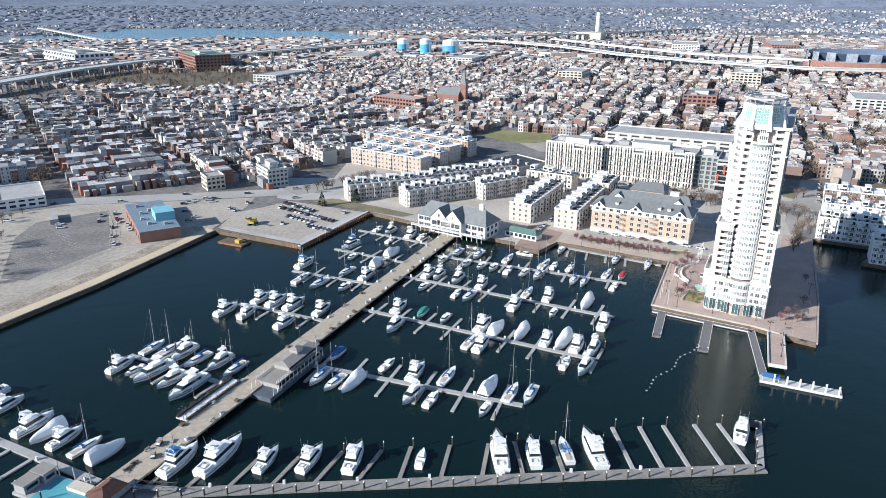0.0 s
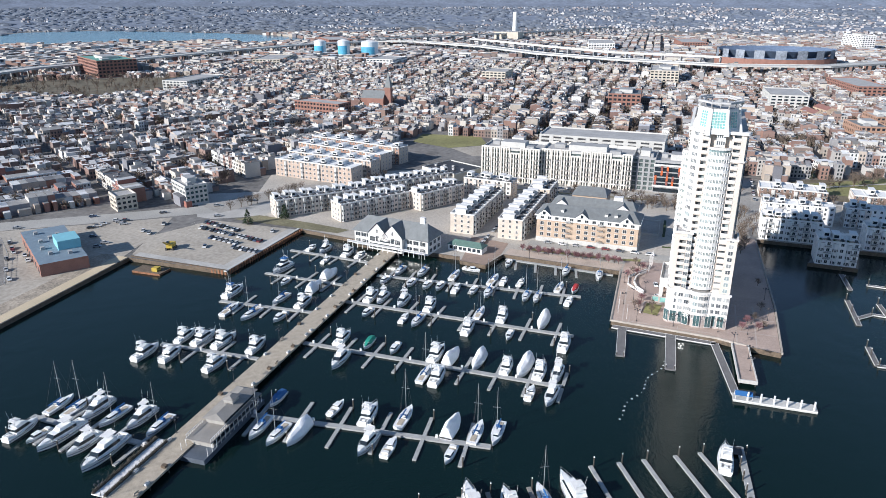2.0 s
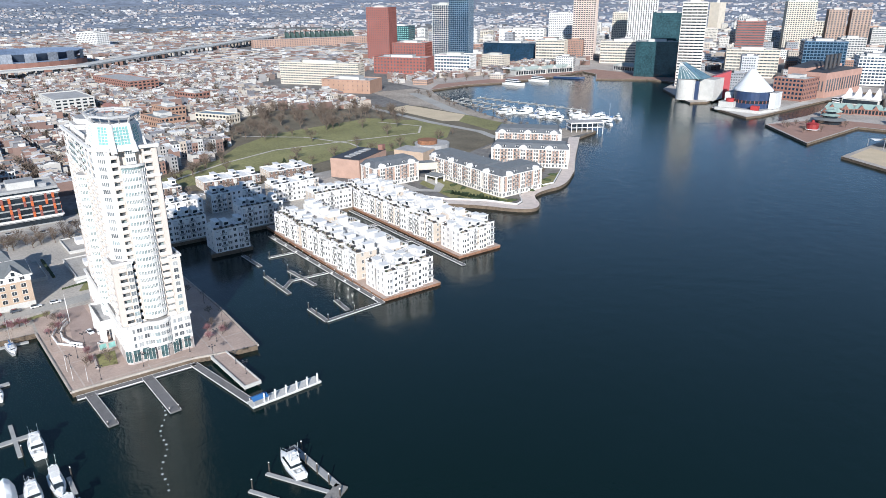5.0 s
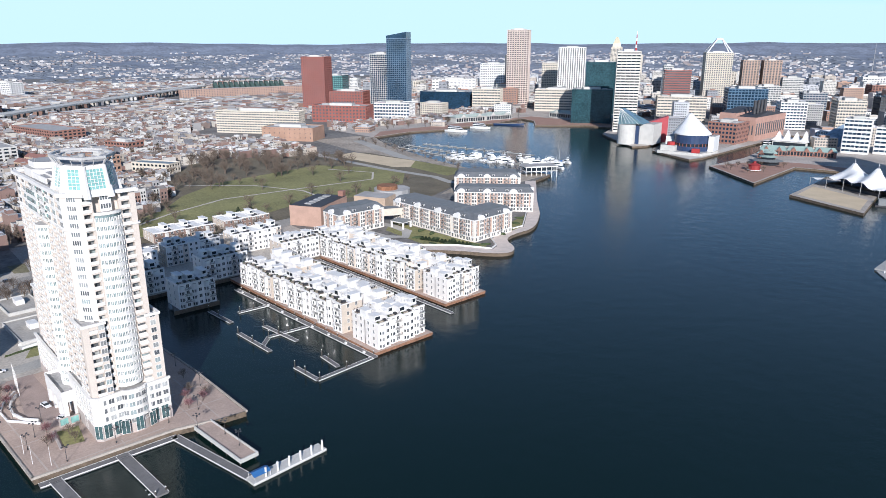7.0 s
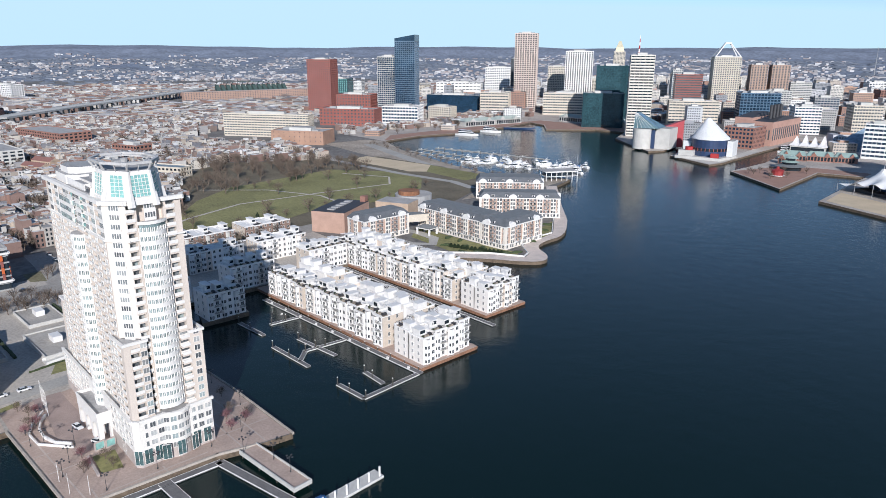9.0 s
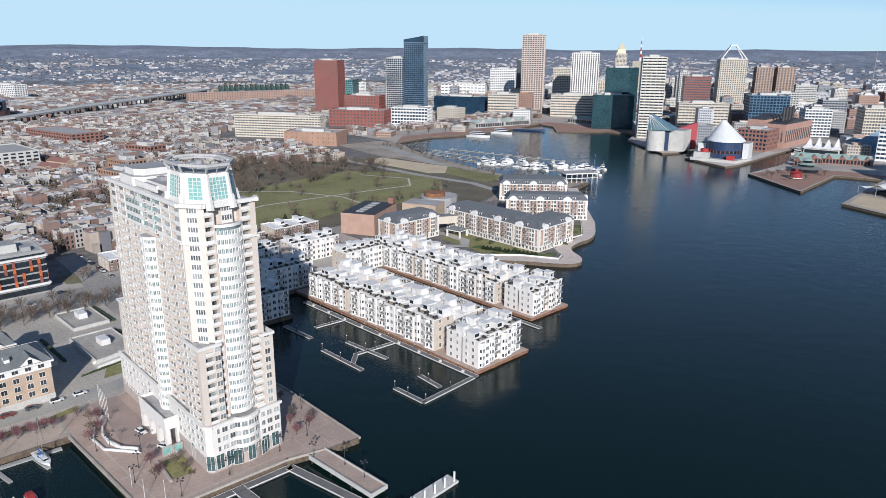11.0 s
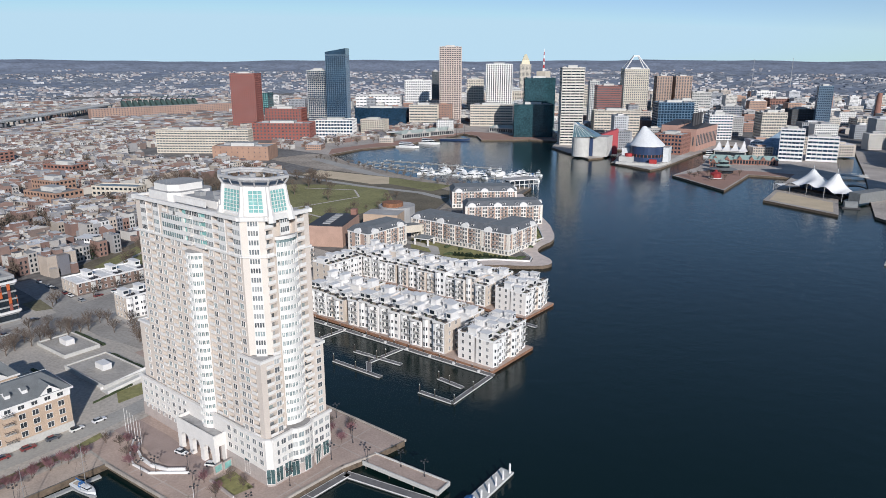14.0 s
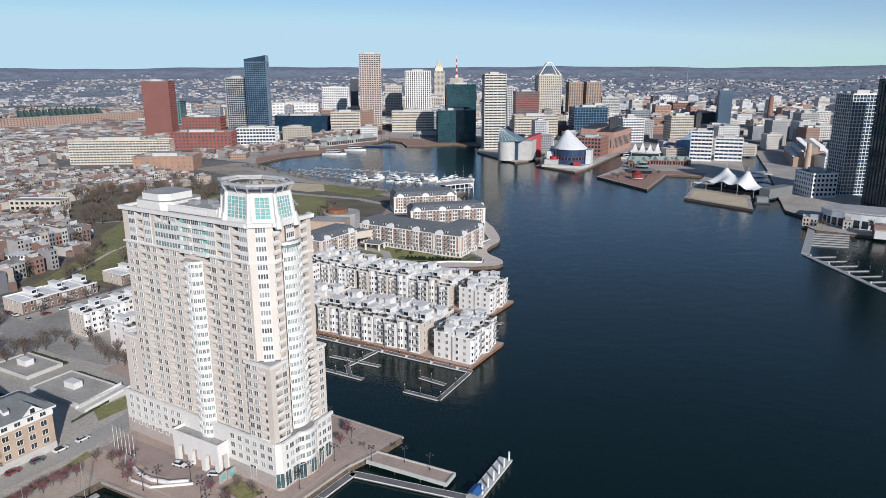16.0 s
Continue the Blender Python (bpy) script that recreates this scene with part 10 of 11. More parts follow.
g.loft([[(-24, -12, 5.2), (24, -12, 8), (24, -12, 8.8), (-24, -12, 6)], [(-24, 12, 5.2), (24, 12, 8), (24, 12, 8.8), (-24, 12, 6)]])
part("roof", g, t, "pale wing roof")
land_sheet("pavement_harbour_head", [(-535, 517), (-547, 590), (-535, 640), (-542, 765), (-561, 848), (-520, 834), (-478, 787), (-458, 802), (-427, 841), (-379, 846), (-379, 880), (-570, 885), (-575, 680), (-575, 560)], LAND + 0.1, PROM, "red brick harbour promenade")

# ---- infrastructure and landmarks of the city ----
def viaduct(name, pts, width, z, label):
    ob = thing(name, 0, 0, 0, 0, label, "viaduct")
    g = Geo(PALE, ROADC)
    line = []
    for (ax, ay), (bx, by) in zip(pts, pts[1:]):
        n = max(1, int(math.hypot(bx - ax, by - ay) / 34))
        line += [(ax + (bx - ax) * k / n, ay + (by - ay) * k / n) for k in range(n)]
    line.append(pts[-1])
    cols = []
    for i, (x, y) in enumerate(line):
        (ax, ay), (bx, by) = line[max(0, i - 1)], line[min(len(line) - 1, i + 1)]
        d = Vector((bx - ax, by - ay)).normalized()
        cols.append((x, y, d))
    ring = lambda x, y, d: [(x - d.y * u, y + d.x * u, z + v) for u, v in ((-width / 2, 0), (width / 2, 0), (width / 2, 2.8), (width / 2 - 0.5, 2.8), (width / 2 - 0.5, 1.8), (-width / 2 + 0.5, 1.8), (-width / 2 + 0.5, 2.8), (-width / 2, 2.8))]
    g.loft([ring(*c) for c in cols], 0)
    part("deck", g, ob)
    pm = Geo(GREY)
    for x, y, d in cols:  # column bents, far off and many
        pm.turn(x, y, 0, math.degrees(math.atan2(d.y, d.x)))
        pm.box(-1.2, 1.2, -width * 0.42, width * 0.42, z - 2, z, bottom=True)
        for s in (-0.32, 0, 0.32):
            pm.box(-1, 1, s * width - 1, s * width + 1, LAND, z - 2)
    pm.turn(0, 0, 0, 0)
    part("bent", pm, ob)["kind"] = "stuff"
    return ob


viaduct("highway_viaduct", VIADUCT, 30, 15, "long pale concrete highway viaduct on bents")
viaduct("highway_ramp", BRANCH, 14, 22, "curving concrete highway ramp on bents")
viaduct("highway_ramp", [(-1440, -560), (-1250, -330), (-1130, -180), (-1085, 20)], 12, 22, "curving concrete highway ramp on bents")
br = thing("arch_bridge", 0, 0, 0, 0, "long pale river bridge on arches", "bridge")
g = Geo(PALE)
a, b = Vector((-974, -1604, 0)), Vector((-1330, -2400, 0))
for i in range(22):
    p, q = a.lerp(b, i / 22), a.lerp(b, (i + 1) / 22)
    d = (q - p).normalized()
    n = Vector((d.y, -d.x, 0)) * 7
    g.prism([tuple((p - n)[:2]), tuple((q - n)[:2]), tuple((q + n)[:2]), tuple((p + n)[:2])][::-1], 9, 12)
    m = p + d * 3
    g.prism([tuple((p - n)[:2]), tuple((m - n)[:2]), tuple((m + n)[:2]), tuple((p + n)[:2])][::-1], 0, 9)
part("deck", g, br)
for x, y, r in ((-1108, -798, 13), (-1130, -752, 13), (-1120, -684, 18)):
    t = thing("storage_tank", x, y, LAND, 0, "white and pale-blue round storage tank", "tank", "storage tanks")
    g = Geo(mat("tank_paint", (0.70, 0.78, 0.82), 0.5, var=0.15, scale=0.05), WHITE)
    g.cyl(0, 0, 0, 30, r, 24)
    g.cyl(0, 0, 30, 33, r, 24, 1, None, r * 0.3)
    part("shell", g, t)
    g = Geo(mat("tank_mural", (0.10, 0.42, 0.62), 0.5, var=0.4, scale=0.08))
    g.prism(arc(0, 0, r + 0.1, -60, 60, 14), 2, 20)
    part("mural", g, t, "painted blue mural")
t = thing("incinerator_stack", -1780, -540, LAND, 0, "tall white incinerator stack beside its plant", "chimney")
g = Geo(WHITE)
g.cyl(0, 0, 0, 78, 8, 14, 0, None, 5.5)
part("shaft", g, t)
g = Geo(BEIGE, FLATROOF)
g.box(15, 75, -40, 30, 0, 26, 0, 1)
part("plant", g, t)
SEATS = mat("blue_seats", (0.13, 0.18, 0.27), 0.7, var=0.3, scale=0.2)
STEEL = mat("blue_grey_steel", (0.27, 0.30, 0.35), 0.6, var=0.5, scale=0.05, fine=0.3)
st = thing("stadium", -1200, 115, LAND, 10, "stadium bowl with blue seats and brick base", "stadium")
for r0, r1, z0, z1, m, nm in ((70, 96, 4, 16, SEATS, "lower_stand"), (86, 104, 18, 31, SEATS, "upper_stand")):
    g = Geo(m, STEEL)
    n = 36
    for i in range(n):
        a0, a1 = 2 * math.pi * i / n, 2 * math.pi * (i + 1) / n
        p = lambda r, a, z: (r * math.cos(a) * 0.75, r * math.sin(a), z)
        g.face([p(r0, a0, z0), p(r0, a1, z0), p(r1, a1, z1), p(r1, a0, z1)])
        if i % 2 or nm == "lower_stand":
            g.face([p(r1, a0, z0 - 3), p(r1, a1, z0 - 3), p(r1, a1, z1 + 1), p(r1, a0, z1 + 1)], 1)
    part(nm, g, st)
g = Geo(BRICK)
n = 36
g.prism([(106 * 0.75 * math.cos(2 * math.pi * i / n), 106 * math.sin(2 * math.pi * i / n)) for i in range(n)], 0, 17, cap=False)
part("brick_base", g, st)
wh = thing("brick_warehouse", -1350, 770, LAND, 83, "very long brick warehouse with rows of windows", "warehouse")
g = Geo(mat("warehouse_brick", (0.42, 0.28, 0.22), 0.88, var=0.2, scale=0.05), FLATROOF, OFFICE_GLASS)
g.box(-165, 165, -10, 10, 0, 21, 0, 1)
for k in range(5):
    for i in range(55):
        g.box(-162 + i * 6, -160 + i * 6, -10.06, -10, 2 + k * 3.9, 4.2 + k * 3.9, 2)
part("wall", g, wh)
bp = thing("ballpark", -1520, 860, LAND, 80, "green steel ballpark stand behind the warehouse", "stadium")
g = Geo(mat("green_steel", (0.06, 0.10, 0.09), 0.7, var=0.2), PALE)
for i in range(14):  # open steel bents of the upper deck
    x = -90 + i * 13.8
    g.loft([[(x, 0, 6), (x, 26, 24), (x, 30, 24), (x, 30, 0)], [(x + 9, 0, 6), (x + 9, 26, 24), (x + 9, 30, 24), (x + 9, 30, 0)]])
    g.tube((x, 24, 24), (x, 8, 32), 0.8, 4)
    g.tube((x, 8, 32), (x + 13.8, 8, 32), 0.8, 4)
part("stand", g, bp)
ch = thing("church", -472, -354, LAND, 4, "brick church with a tall slate spire", "church")
g = Geo(BRICK)
g.box(-9, 9, -20, 8, 0, 12)
part("nave", g, ch)
g = Geo(SLATE, BRICK)
g.turn(0, 0, 0, 90)
g.gable(-20, 8, -9, 9, 12, 20, 0, 1)
part("roof", g, ch)
g = Geo(BRICK)
g.box(-3.5, 3.5, 8, 15, 0, 24)
part("tower", g, ch)
g = Geo(SLATE)
g.prism([(-3.6, 7.9), (3.6, 7.9), (3.6, 15.1), (-3.6, 15.1)], 24, 42, 0, 0, 0.02)
part("spire", g, ch)
block("brick_school", "red brick school with dark hipped roof", "school", -575, -85, 50, 36, 18, 4, BRICK, GLASS, 4, 10, SLATE)
block("brick_school", "brick school wing with flat roof", "school", -525, 168, 34, 20, 13, 12, SCHOOL_BRICK, GLASS, 3, 9)
block("brick_school", "low brick school hall with dark roof", "school", -484, 150, 42, 26, 10, 12, SCHOOL_BRICK, GLASS, 2, 10, SLATE)
block("long_house", "long pale building with blue-grey roof", "building", -468, 200, 44, 16, 9, 30, BEIGE, GLASS, 2, 10, mat("blue_grey_roof", (0.20, 0.26, 0.31), 0.6, var=0.2), plant=False)
block("brick_hall", "low brick hall by the railway", "building", -640, 230, 40, 22, 10, 20, BRICK, GLASS, 2, 8)
for x, y in ((-566, 112), (-596, 128)):
    t = thing("gabled_row", x, y, LAND, 20, "brick row with red-brown gabled roof", "row houses", "gabled brick rows")
    g = Geo(ORANGE_BRICK, GLASS)
    g.box(-15, 15, -5.5, 5.5, 0, 7.5)
    for k in range(10):
        for z in (1.2, 4.4):
            g.box(-13.8 + k * 2.9, -12.6 + k * 2.9, -5.56, -5.5, z, z + 1.6, 1)
    part("wall", g, t)
    g = Geo(mat("red_brown_roof", (0.26, 0.13, 0.11), 0.85, var=0.2, scale=0.3), ORANGE_BRICK)
    g.gable(-15, 15, -5.5, 5.5, 7.5, 10.8, 0, 1, 0, 0.3)
    part("roof", g, t)
villa = thing("white_house", -300, 92, LAND, 30, "three-storey white house with stacked porches", "house")
for k in range(3):
    g = Geo(WHITE, GLASS)
    w = 7 - k * 0.8
    g.box(-w, w, -5, 5, k * 3.1, k * 3.1 + 3.0, 0)
    for q in range(5):
        g.box(-w + 0.8 + q * (2 * w - 1.6) / 5, -w + 1.9 + q * (2 * w - 1.6) / 5, -5.05, -5, k * 3.1 + 0.8, k * 3.1 + 2.3, 1)
    part("storey", g, villa)
    g = Geo(WHITE)
    g.box(-w - 0.4, w + 0.4, -6.2, 5.3, k * 3.1 + 3.0, k * 3.1 + 3.1, bottom=True)
    part("porch_slab", g, villa)
block("brick_mill", "long red brick corner building", "building", -411, -395, 62, 22, 13, 80, BRICK, GLASS, 3, 14, plant=False)
block("green_roofed_works", "large brick works with green copper roof", "works", -645, -935, 120, 60, 26, 60, BRICK, GLASS, 5, 20, mat("copper_green", (0.16, 0.36, 0.30), 0.7, var=0.2))
block("white_depot", "long low white depot with blue bands", "depot", -628, -1250, 180, 70, 18, 72, WHITE, BLUE_GLASS, 2, 20)
block("white_slab", "distant white slab block", "slab block", -1700, 330, 90, 30, 34, 20, WHITE, GLASS, 8, 14)
block("flat_office", "green-grey gridded office block", "office", -74, -300, 24, 14, 12, 60, PALE, GREEN_GLASS, 4, 9)
block("corner_store", "pale brick corner building", "building", -46, -328, 15, 12, 9, 60, BEIGE, GLASS, 3, 5, plant=False)
block("white_shed", "long white flat-roofed shed", "shed", 36, -412, 40, 26, 6, 60, WHITE, GLASS, 2, 8, plant=False)
for x, y, w, d, h, deg in ((-560, -690, 90, 40, 12, 4), (-940, -560, 80, 50, 14, 4), (-780, -300, 60, 36, 16, 4), (-860, -60, 90, 40, 20, 4), (-640, 90, 70, 40, 18, 4), (-800, 190, 110, 40, 16, 12), (-900, -780, 120, 50, 12, 20), (-1120, 900, 120, 50, 22, 35), (-1250, 1150, 130, 60, 26, 35), (-900, 1550, 60, 50, 40, 35), (-620, 1650, 50, 40, 52, 35), (-250, 1650, 60, 40, 36, 35), (-120, 1500, 80, 30, 24, 35), (-20, 1320, 70, 30, 22, 35), (-700, 1850, 60, 40, 46, 35), (-350, 1900, 50, 40, 42, 35), (-1500, -250, 140, 60, 18, 10), (-1650, -50, 160, 60, 16, 10), (-1450, -950, 150, 60, 14, 40)):
    block("city_block", "larger pale flat-roofed city building", "building", x, y, w, d, h, deg, random.Random(x).choice((PALE, BEIGE, WHITE, BRICK)), GLASS, max(2, int(h / 3.6)), max(4, int(w / 6)), plant=h > 18)

# ---- parking lots, cars, street things ----
land_sheet("pavement_road_lot", [(-64, -234), (-76, -236), (-112, -262), (-88, -305), (-46, -273), (-46, -262)], LAND + 0.045, WALK, "pale concrete apron beside the harbour road")
land_sheet("pavement_lot", [(-46, -206), (-44, -260), (-8, -274), (18, -262), (19, -205)], LAND + 0.1, LOT, "worn pale parking lot behind the bulkhead")
land_sheet("pavement_south_lot", [(24, -263), (150, -253), (150, -330), (60, -392), (28, -376), (-6, -330), (-40, -286), (-20, -276)], LAND + 0.08, LOT, "worn concrete yard along the harbour")
land_sheet("grass_verge", [(-62, -240), (-50, -250), (-48.5, -180), (-56, -176), (-60, -205)], LAND + 0.13, VERGE, "worn straw verge between lot and townhouses")
strip("pavement_seawall_walk", [(150, -254), (106, -255), (22, -264)], 6, LAND + 0.14, SAND, "sandy walk behind the seawall", "pavement")
g = Geo(RUST)
for i in range(29):
    y = -259 + i * 2
    g.box(19.7, 20.35, y - 0.5, y + 0.5, -1, LAND + 0.2)
for i in range(34):
    x = 18 - i * 2
    g.box(x - 0.5, x + 0.5, -202.4, -201.8, -1, LAND + 0.2)
lone("seawall_sheet_piles", g, "rusty sheet-pile bulkhead", "bulkhead", "stuff")
coping("bulkhead_cap", [(20, -260), (19.6, -203)], 1.2, LAND - 0.4, LAND + 0.35, SEAWALL, "dark timber cap of the bulkhead")
coping("bulkhead_cap", [(19.6, -203), (-47.5, -204.3)], 1.6, LAND - 0.4, LAND + 0.35, PALE, "pale concrete cap of the bulkhead")
land_sheet("pavement_yard", [(60, -362), (24, -346), (68, -288), (117, -284), (121, -297), (83, -346)], LAND + 0.085, mat("yard_asphalt", (0.23, 0.215, 0.20), 0.95, var=0.35, scale=0.05, fine=0.6), "cracked grey asphalt yard")
strip("ground_shore_strip", [(150, -262), (106, -263), (60, -267), (22, -273)], 9, LAND + 0.12, mat("rubble_earth", (0.40, 0.34, 0.27), 0.95, var=0.5, scale=0.15, fine=0.9, bump=0.5), "rough earth and rubble behind the walk", "ground")
strip("pavement_lot_edge", [(16.6, -260), (16.4, -205.5)], 5, LAND + 0.13, WALK, "pale concrete edge of the parking lot", "pavement")
strip("pavement_lot_front", [(19, -206.2), (-46, -207.6)], 4.5, LAND + 0.125, WALK, "pale concrete edge of the parking lot", "pavement")
# workshop with the pale blue roof
wk = thing("workshop", 57, -279, LAND, 57.5, "brick workshop with pale blue-grey roof and cyan cabin", "workshop")
g = Geo(BRICK, mat("blue_grey_roof", (0.52, 0.55, 0.57), 0.8, var=0.2, scale=0.1))
g.box(-60, 0, 0, 21, 0, 6.2, 0, 1)
part("hall", g, wk)
g = Geo(mat("cyan_panel", (0.22, 0.50, 0.58), 0.6, var=0.12))
g.box(-30, -16, 11, 21.3, 6.2, 10.8)
part("cabin", g, wk, "cyan roof cabin")
for x, y in ((-36, 5), (-10, 14), (-14, 6), (-44, 14), (-52, 5), (-24, 4), (-40, 10)):
    g = Geo(GREY)
    g.box(x, x + 2.4, y, y + 1.8, 6.2, 7.6)
    part("roof_unit", g, wk)
for i in range(6):
    g = Geo(DARK)
    g.box(-8 - i * 9, -4 - i * 9, -0.08, 0, 0.4, 3.4)
    part("door", g, wk)
crane = thing("crawler_crane", 4, -249, LAND + 0.1, 20, "small yellow crawler crane on the lot", "crane")
YEL = mat("yellow_paint", (0.50, 0.36, 0.06), 0.5, var=0.1)
for s in (-1.6, 1.6):
    g = Geo(DARK)
    g.box(-3, 3, s - 0.5, s + 0.5, 0, 1.1)
    part("track", g, crane)
g = Geo(YEL, GLASS)
g.box(-3, 2.6, -1.5, 1.5, 1.1, 3.2)
g.box(0.6, 2.4, -1.6, -0.2, 3.2, 4.4, 1)
part("cab", g, crane)
g = Geo(YEL)
for dy in (-0.5, 0.5):
    g.tube((2, dy, 2.4), (9, dy * 0.4, 6.4), 0.15, 4)
    g.tube((2, dy, 3.2), (9, dy * 0.4, 6.7), 0.15, 4)
part("boom", g, crane)
bg = thing("work_barge", 29, -240, 0, 93, "small rusty work barge with yellow gear", "barge")
g = Geo(RUST, SEAWALL)
g.box(-8, 8, -4, 4, -0.3, 1.0, 0, 1, True)
part("hull", g, bg)
g = Geo(YEL)
g.box(2, 5, -2, 1, 1.0, 2.8)
part("gear", g, bg)


def car_master():
    ob = thing("car", 0, 0, -60)
    g = Geo(CAR_PAINT)
    prof = [(-2.2, 0.35), (2.2, 0.35), (2.25, 0.75), (1.2, 0.92), (-2.1, 0.98)]
    g.loft([[(x, -0.88, z) for x, z in prof], [(x, 0.88, z) for x, z in prof]])
    part("body", g, ob)
    g = Geo(GLASS, CAR_PAINT)
    lo, hi = [(-1.9, -0.8), (1.1, -0.8), (1.1, 0.8), (-1.9, 0.8)], [(-1.4, -0.65), (0.3, -0.65), (0.3, 0.65), (-1.4, 0.65)]
    g.loft([[(x, y, 0.93) for x, y in lo], [(x, y, 1.45) for x, y in hi]], 0, cap=False)
    g.face([(x, y, 1.45) for x, y in hi], 1)
    part("cabin", g, ob)
    g = Geo(DARK)
    for x in (-1.35, 1.35):
        for y in (-0.9, 0.9):
            ring = [[(x + 0.33 * math.cos(k * 0.785), y + s * 0.1, 0.33 + 0.33 * math.sin(k * 0.785)) for k in range(8)] for s in (-1, 1)]
            g.loft(ring)
    part("undercarriage", g, ob, "dark chassis and tyres")
    return ob


CAR = car_master()
CAR.matrix_basis = pose(-33.5, -7.5, LAND + 0.12, 0, 0, 10)
tagged(CAR, "parked car on the forecourt", "car", "parked cars")
car_rng = random.Random(4)


def park(x, y, deg, label="parked car in the lot"):
    tagged(copy_thing(CAR, pose(x, y, LAND + 0.12, 0, 0, deg + car_rng.uniform(-3, 3))), label, "car", "parked cars")


park(-20, -5.5, 30, "black car parked on the forecourt")
for x0, y0, x1, y1, n in ((-38.5, -260, -32, -234, 10), (-29, -256, -21.5, -212, 16), (-17, -240, -14, -222, 6), (-8, -219, -6.5, -204.5, 6)):
    for i in range(n):
        if car_rng.random() < 0.86:
            park(x0 + (x1 - x0) * i / (n - 1), y0 + (y1 - y0) * i / (n - 1), 7)
for x, y in ((-4, -234), (-38, -215), (-13, -283), (-27, -281), (-11, -277)):
    park(x, y, 30)
for x, y in ((28, -335), (38, -320), (39, -311), (57, -302), (65, -290), (34, -339), (34, -326), (44, -303), (42, -331), (46, -315)):
    park(x, y, 57, "car parked beside the workshop")
for x, y in ((-15, -314), (-21, -308), (-25, -307), (-23, -312), (-19, -303), (-7, -315), (-11, -314), (10, -288), (56, -346), (60, -340), (4, -302), (16, -287)):
    park(x, y, 128, "car parked in the roadside lot")
for x, y in ((31, -387), (8, -354), (-24, -331), (-45, -297), (-69, -276), (-51, -262), (66, -379), (-86, -262), (-104, -252)):
    park(x, y, 128, "car driving on the harbour road")
shed2 = thing("yard_shed", 52, -357, LAND, 57, "long grey metal shed in the yard", "shed")
g = Geo(GREY, FLATROOF)
g.box(-9, 9, -2.2, 2.2, 0, 3.0, 0, 1)
part("body", g, shed2)
g = Geo(DARK)
g.box(-2, 1, -2.26, -2.2, 0.2, 2.5)
part("door", g, shed2)
fence = thing("yard_fence", 0, 0, LAND, 0, "grey chain-link fence round the yard", "fence")
pts = [(22, -350), (40, -322), (70, -287), (118, -283)]
for (ax, ay), (bx, by) in zip(pts, pts[1:]):
    n = int(math.hypot(bx - ax, by - ay) / 4)
    for i in range(n):
        g = Geo(GREY)
        g.tube((ax + (bx - ax) * i / n, ay + (by - ay) * i / n, 0), (ax + (bx - ax) * i / n, ay + (by - ay) * i / n, 2.2), 0.07, 5)
        part("post", g, fence)
    g = Geo(GREY)
    for z in (0.3, 1.2, 2.1):
        g.tube((ax, ay, z), (bx, by, z), 0.04, 4)
    part("rail", g, fence)
LINE = mat("faded_line", (0.62, 0.60, 0.55), 0.9, var=0.3, scale=0.8)
g = Geo(LINE)
for r in range(4):
    for i in range(18):
        g.turn(78 + r * 14 - i * 1.0, -300 - r * 2 - i * 2.6, LAND + 0.09, -22)
        g.face([(-2.4, -0.06, 0), (2.4, -0.06, 0), (2.4, 0.06, 0), (-2.4, 0.06, 0)])
for row, y0 in ((-26, -207), (-16.5, -207), (-35, -212)):
    for i in range(20):
        g.turn(row, y0 - i * 2.9, LAND + 0.11, 4)
        g.face([(-2.4, -0.06, 0), (2.4, -0.06, 0), (2.4, 0.06, 0), (-2.4, 0.06, 0)])
g.turn(0, 0, 0, 0)
lone("parking_lines", g, "faded white parking lines", "parking lines", "stuff")
for i in range(10):
    park(-174 + (i % 2) * -9 - i * 1.0, -130 + i * 16, 93, "car driving on the avenue")
for i in range(8):
    park(-73.6, -66 + i * 7.5, 90, "car parked beside the apartments")
for i in range(8):
    park(-126 + (i % 4) * 3.4, -36 + 8 * (i // 4), 90)


def lamp_post(h, heads):
    ob = thing("street_lamp", 0, 0, -40)
    g = Geo(DARK)
    g.tube((0, 0, 0), (0, 0, h), 0.09, 6, 0, 0.06)
    g.cyl(0, 0, 0, 0.5, 0.2, 8)
    part("pole", g, ob)
    for k in range(heads):
        a = math.pi / 4 + k * 2 * math.pi / heads
        g = Geo(DARK)
        g.tube((0, 0, h - 0.2), (0.9 * math.cos(a), 0.9 * math.sin(a), h), 0.05, 4)
        g.cyl(0.95 * math.cos(a), 0.95 * math.sin(a), h - 0.15, h + 0.1, 0.3, 8)
        part("lamp_head", g, ob)
    return ob


LAMP = lamp_post(5.2, 4)
spots = [(-44.2, -15.7), (-23.8, -11.3), (-14.4, -15.5), (6.5, 2.3), (5.8, 19.1), (-29.7, -18.2), (16, 24.5), (25, 29.5), (34, 29.8), (4, 30), (-12, 38), (-34, 38), (7, -12), (-32, -21.5), (-8, -19), (-47, -50), (-47.6, -70)]
for i, (x, y) in enumerate(spots):
    ob = LAMP if i == 0 else copy_thing(LAMP, pose(x, y, LAND + 0.08))
    ob.matrix_basis = pose(x, y, LAND + 0.08, 0, 0, 20 * i)
    tagged(ob, "black plaza lamp with four round heads", "street lamp", "plaza lamps")
for i in range(6):
    t = thing("flagpole", -60 + i * 2.3, -11.2 - 0.2 * i, LAND + 0.08, 0, "white flagpole on the forecourt", "flagpole", "flagpoles")
    g = Geo(WHITE)
    g.tube((0, 0, 0), (0, 0, 8.5), 0.08, 6, 0, 0.05)
    part("pole", g, t)
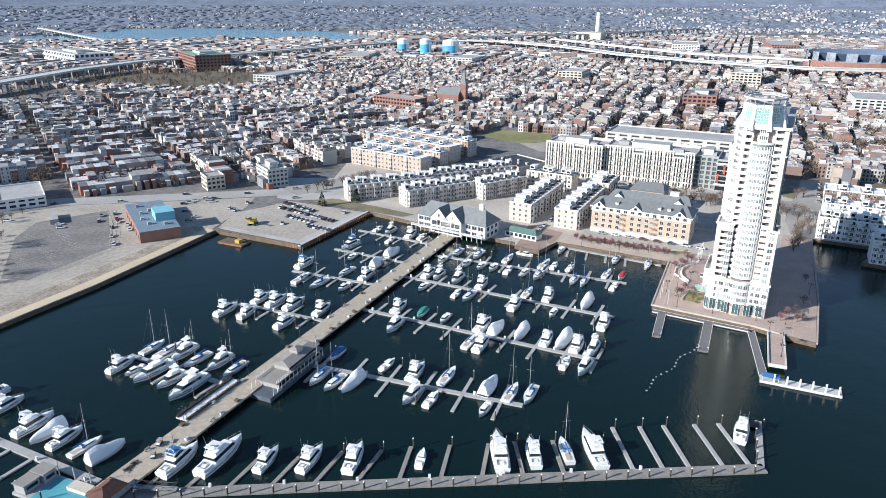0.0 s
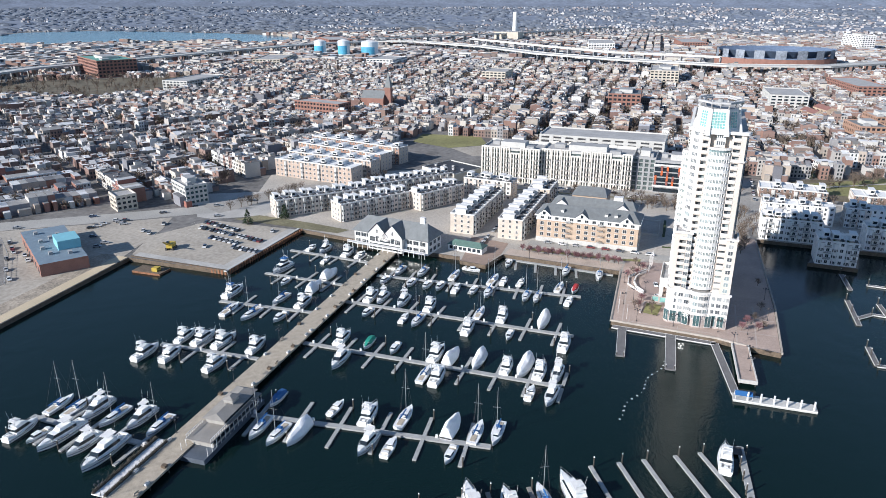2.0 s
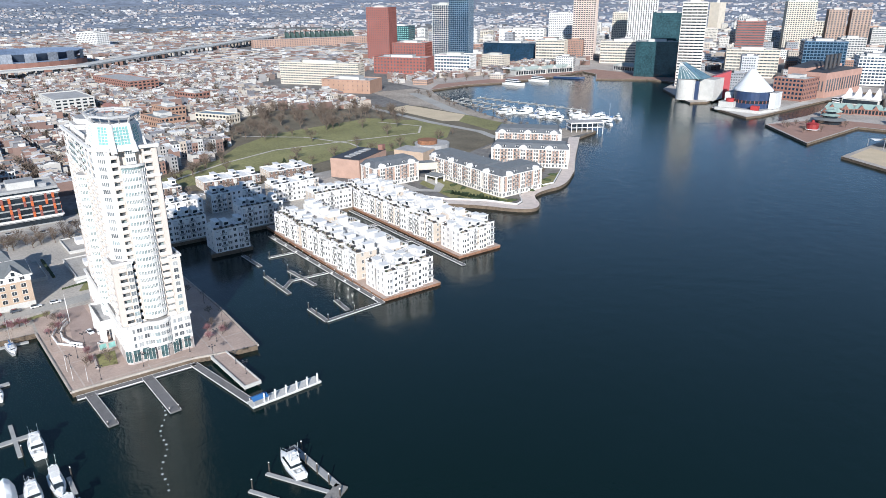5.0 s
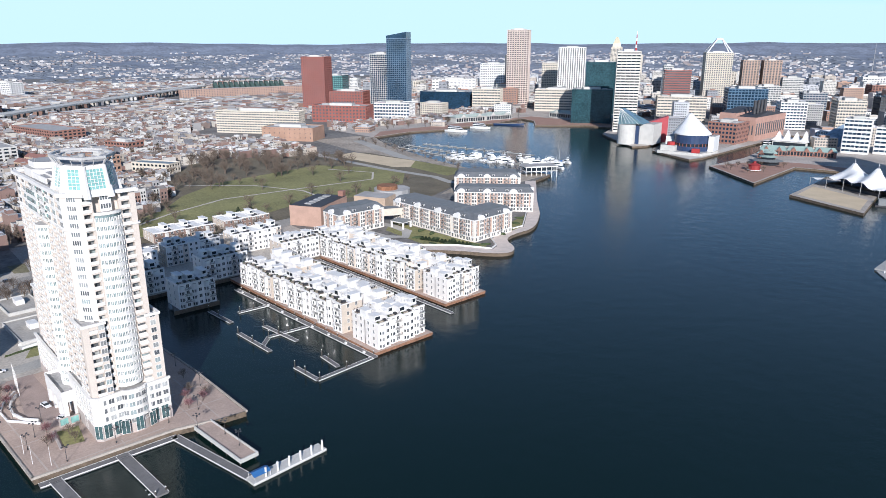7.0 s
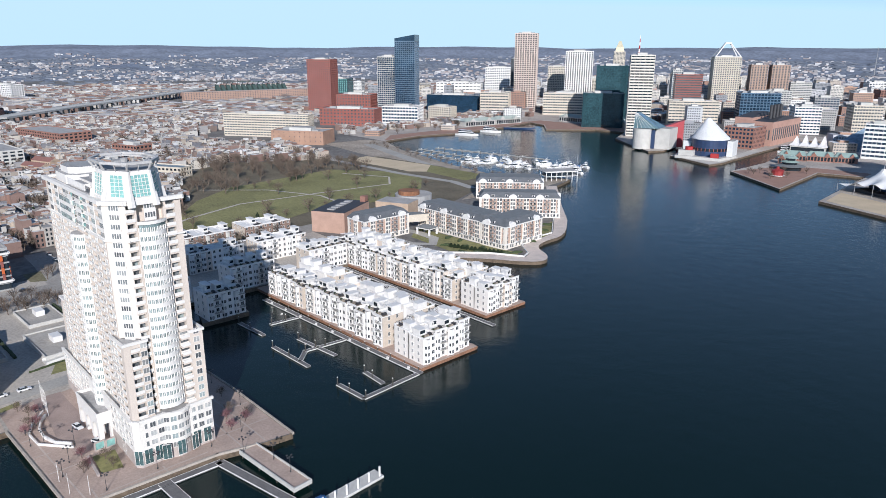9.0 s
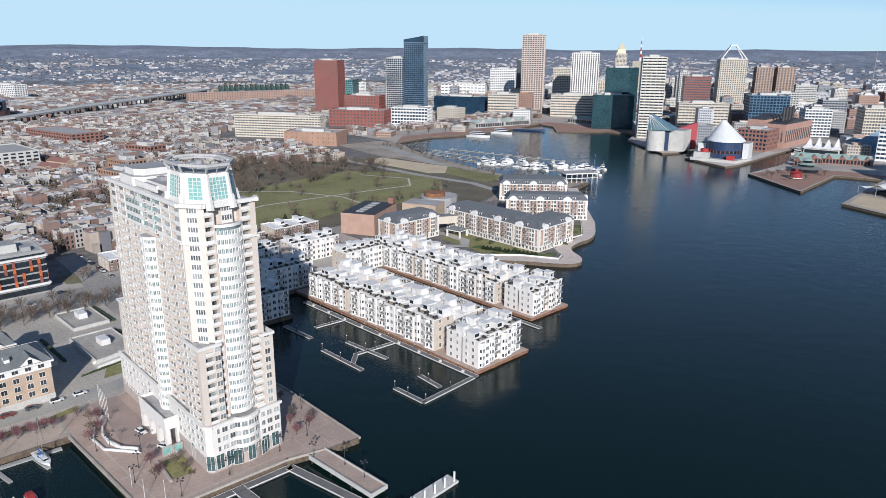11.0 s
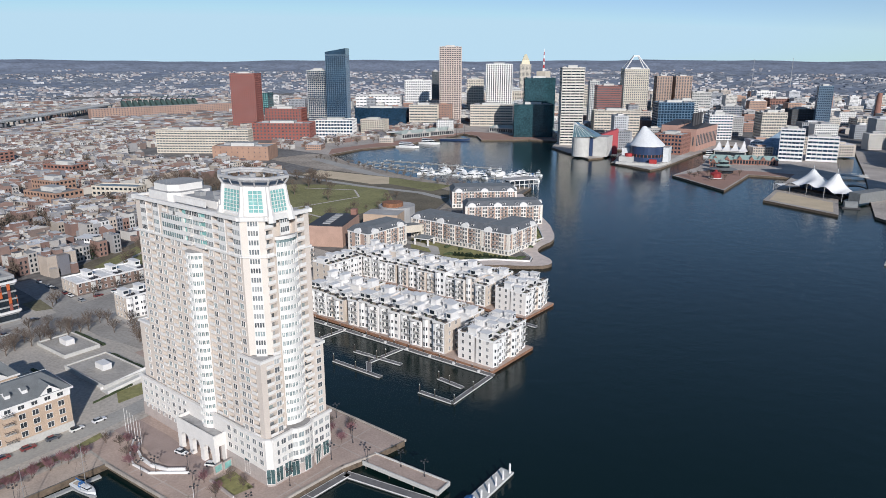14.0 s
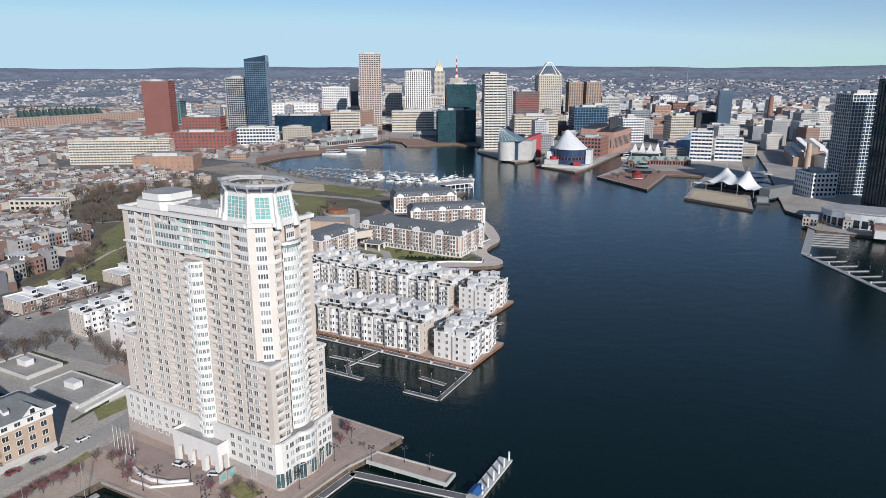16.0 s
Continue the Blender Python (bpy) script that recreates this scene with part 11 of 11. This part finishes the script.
for x, y in ((-6, -20.5), (2, -20), (6, -16)):
    t = thing("flagpole", x, y, LAND + 0.08, 0, "white mast on the quay corner", "flagpole", "flagpoles")
    g = Geo(WHITE)
    g.tube((0, 0, 0), (0, 0, 6.5), 0.08, 6, 0, 0.05)
    part("pole", g, t)
# bubbling line of floats in front of the tower
fl = Geo(mat("thin_foam", (0.55, 0.57, 0.57), 0.7, var=0.2))
for i in range(17):
    fl.cyl(34 + i * 2.7, 0.8 - 0.72 * i + 0.9 * math.sin(i * 0.9), 0, 0.05, 0.24 + 0.2 * math.sin(i * 2.1) ** 2, 7)
lone("float_line", fl, "broken line of white foam on the water", "foam", "stuff")

# street rows of parked cars round the terraces
for i in range(15):
    if i % 4 != 3:
        park(-60 - i * 5.6, -99, 0, "car parked in the lane between the rows")
for i in range(14):
    if i % 5 != 2:
        park(-203.2, 50 + i * 9, 90, "car parked before the low brick rows")
for i in range(9):
    if i % 3 != 1:
        park(-252 + i * 6.2, 41.0, 0, "car parked in the side street")
for i in range(8):
    park(-186.6, -136 + i * 15, 93, "car parked before the glass apartments")
# loose things on the main pier
clutter = random.Random(9)
pier_m = pose(-34, -141, 2.0, 0, 0, 3.42)


def dock_box():
    ob = thing("dock_box", 0, 0, -30)
    g = Geo(WHITE)
    g.box(-0.7, 0.7, -0.35, 0.35, 0, 0.6)
    part("box", g, ob)
    g = Geo(PALE)
    g.loft([[(-0.75, -0.4, 0.6), (0.75, -0.4, 0.6), (0.75, 0.4, 0.6), (-0.75, 0.4, 0.6)], [(-0.7, -0.3, 0.75), (0.7, -0.3, 0.75), (0.7, 0.3, 0.75), (-0.7, 0.3, 0.75)]])
    part("lid", g, ob)
    return ob


def bench():
    ob = thing("bench", 0, 0, -30)
    g = Geo(TEAK)
    g.box(-0.9, 0.9, -0.25, 0.25, 0.42, 0.5, bottom=True)
    part("seat", g, ob)
    g = Geo(TEAK)
    g.box(-0.9, 0.9, 0.2, 0.28, 0.55, 0.95, bottom=True)
    part("backrest", g, ob)
    for s in (-0.75, 0.75):
        g = Geo(DARK)
        g.box(s - 0.05, s + 0.05, -0.22, 0.26, 0, 0.42)
        part("leg", g, ob)
    return ob


def planter():
    ob = thing("planter", 0, 0, -30)
    g = Geo(SEAWALL)
    g.prism([(-0.6, -0.6), (0.6, -0.6), (0.6, 0.6), (-0.6, 0.6)], 0, 0.7, 0, 0, 1.15)
    part("tub", g, ob)
    g = Geo(BARK)
    twig_crown(g, 0, 0, 0.2, 0.7, 1.6, 26, 0, 0.03)
    part("shrub", g, ob)
    return ob


KINDS = {"box": (dock_box(), "white dock box with lid on the pier", "dock box"), "bench": (bench(), "wooden bench with dark legs on the pier", "bench"), "planter": (planter(), "timber planter with a bare shrub on the pier", "planter")}
first = set()
for i in range(46):
    k = ("box", "bench", "planter", "box")[i % 4]
    u = 8 + i * 4.6 + clutter.uniform(-1, 1)
    if 128 < u < 182 and i % 2:
        continue
    ob, lab, cat = KINDS[k]
    m = pier_m @ pose(u, (3.4 if i % 3 else -3.4) + clutter.uniform(-0.3, 0.3), 0, 0, 0, 0 if i % 3 else 180)
    if k in first:
        ob = copy_thing(ob, m)
    else:
        ob.matrix_basis = m
        first.add(k)
    tagged(ob, lab, cat, cat + "s on the pier")
for i in range(7):
    ob = copy_thing(LAMP, pier_m @ pose(14 + i * 31, -3.9, 0))
    tagged(ob, "black lamp with four round heads on the pier", "street lamp", "pier lamps")
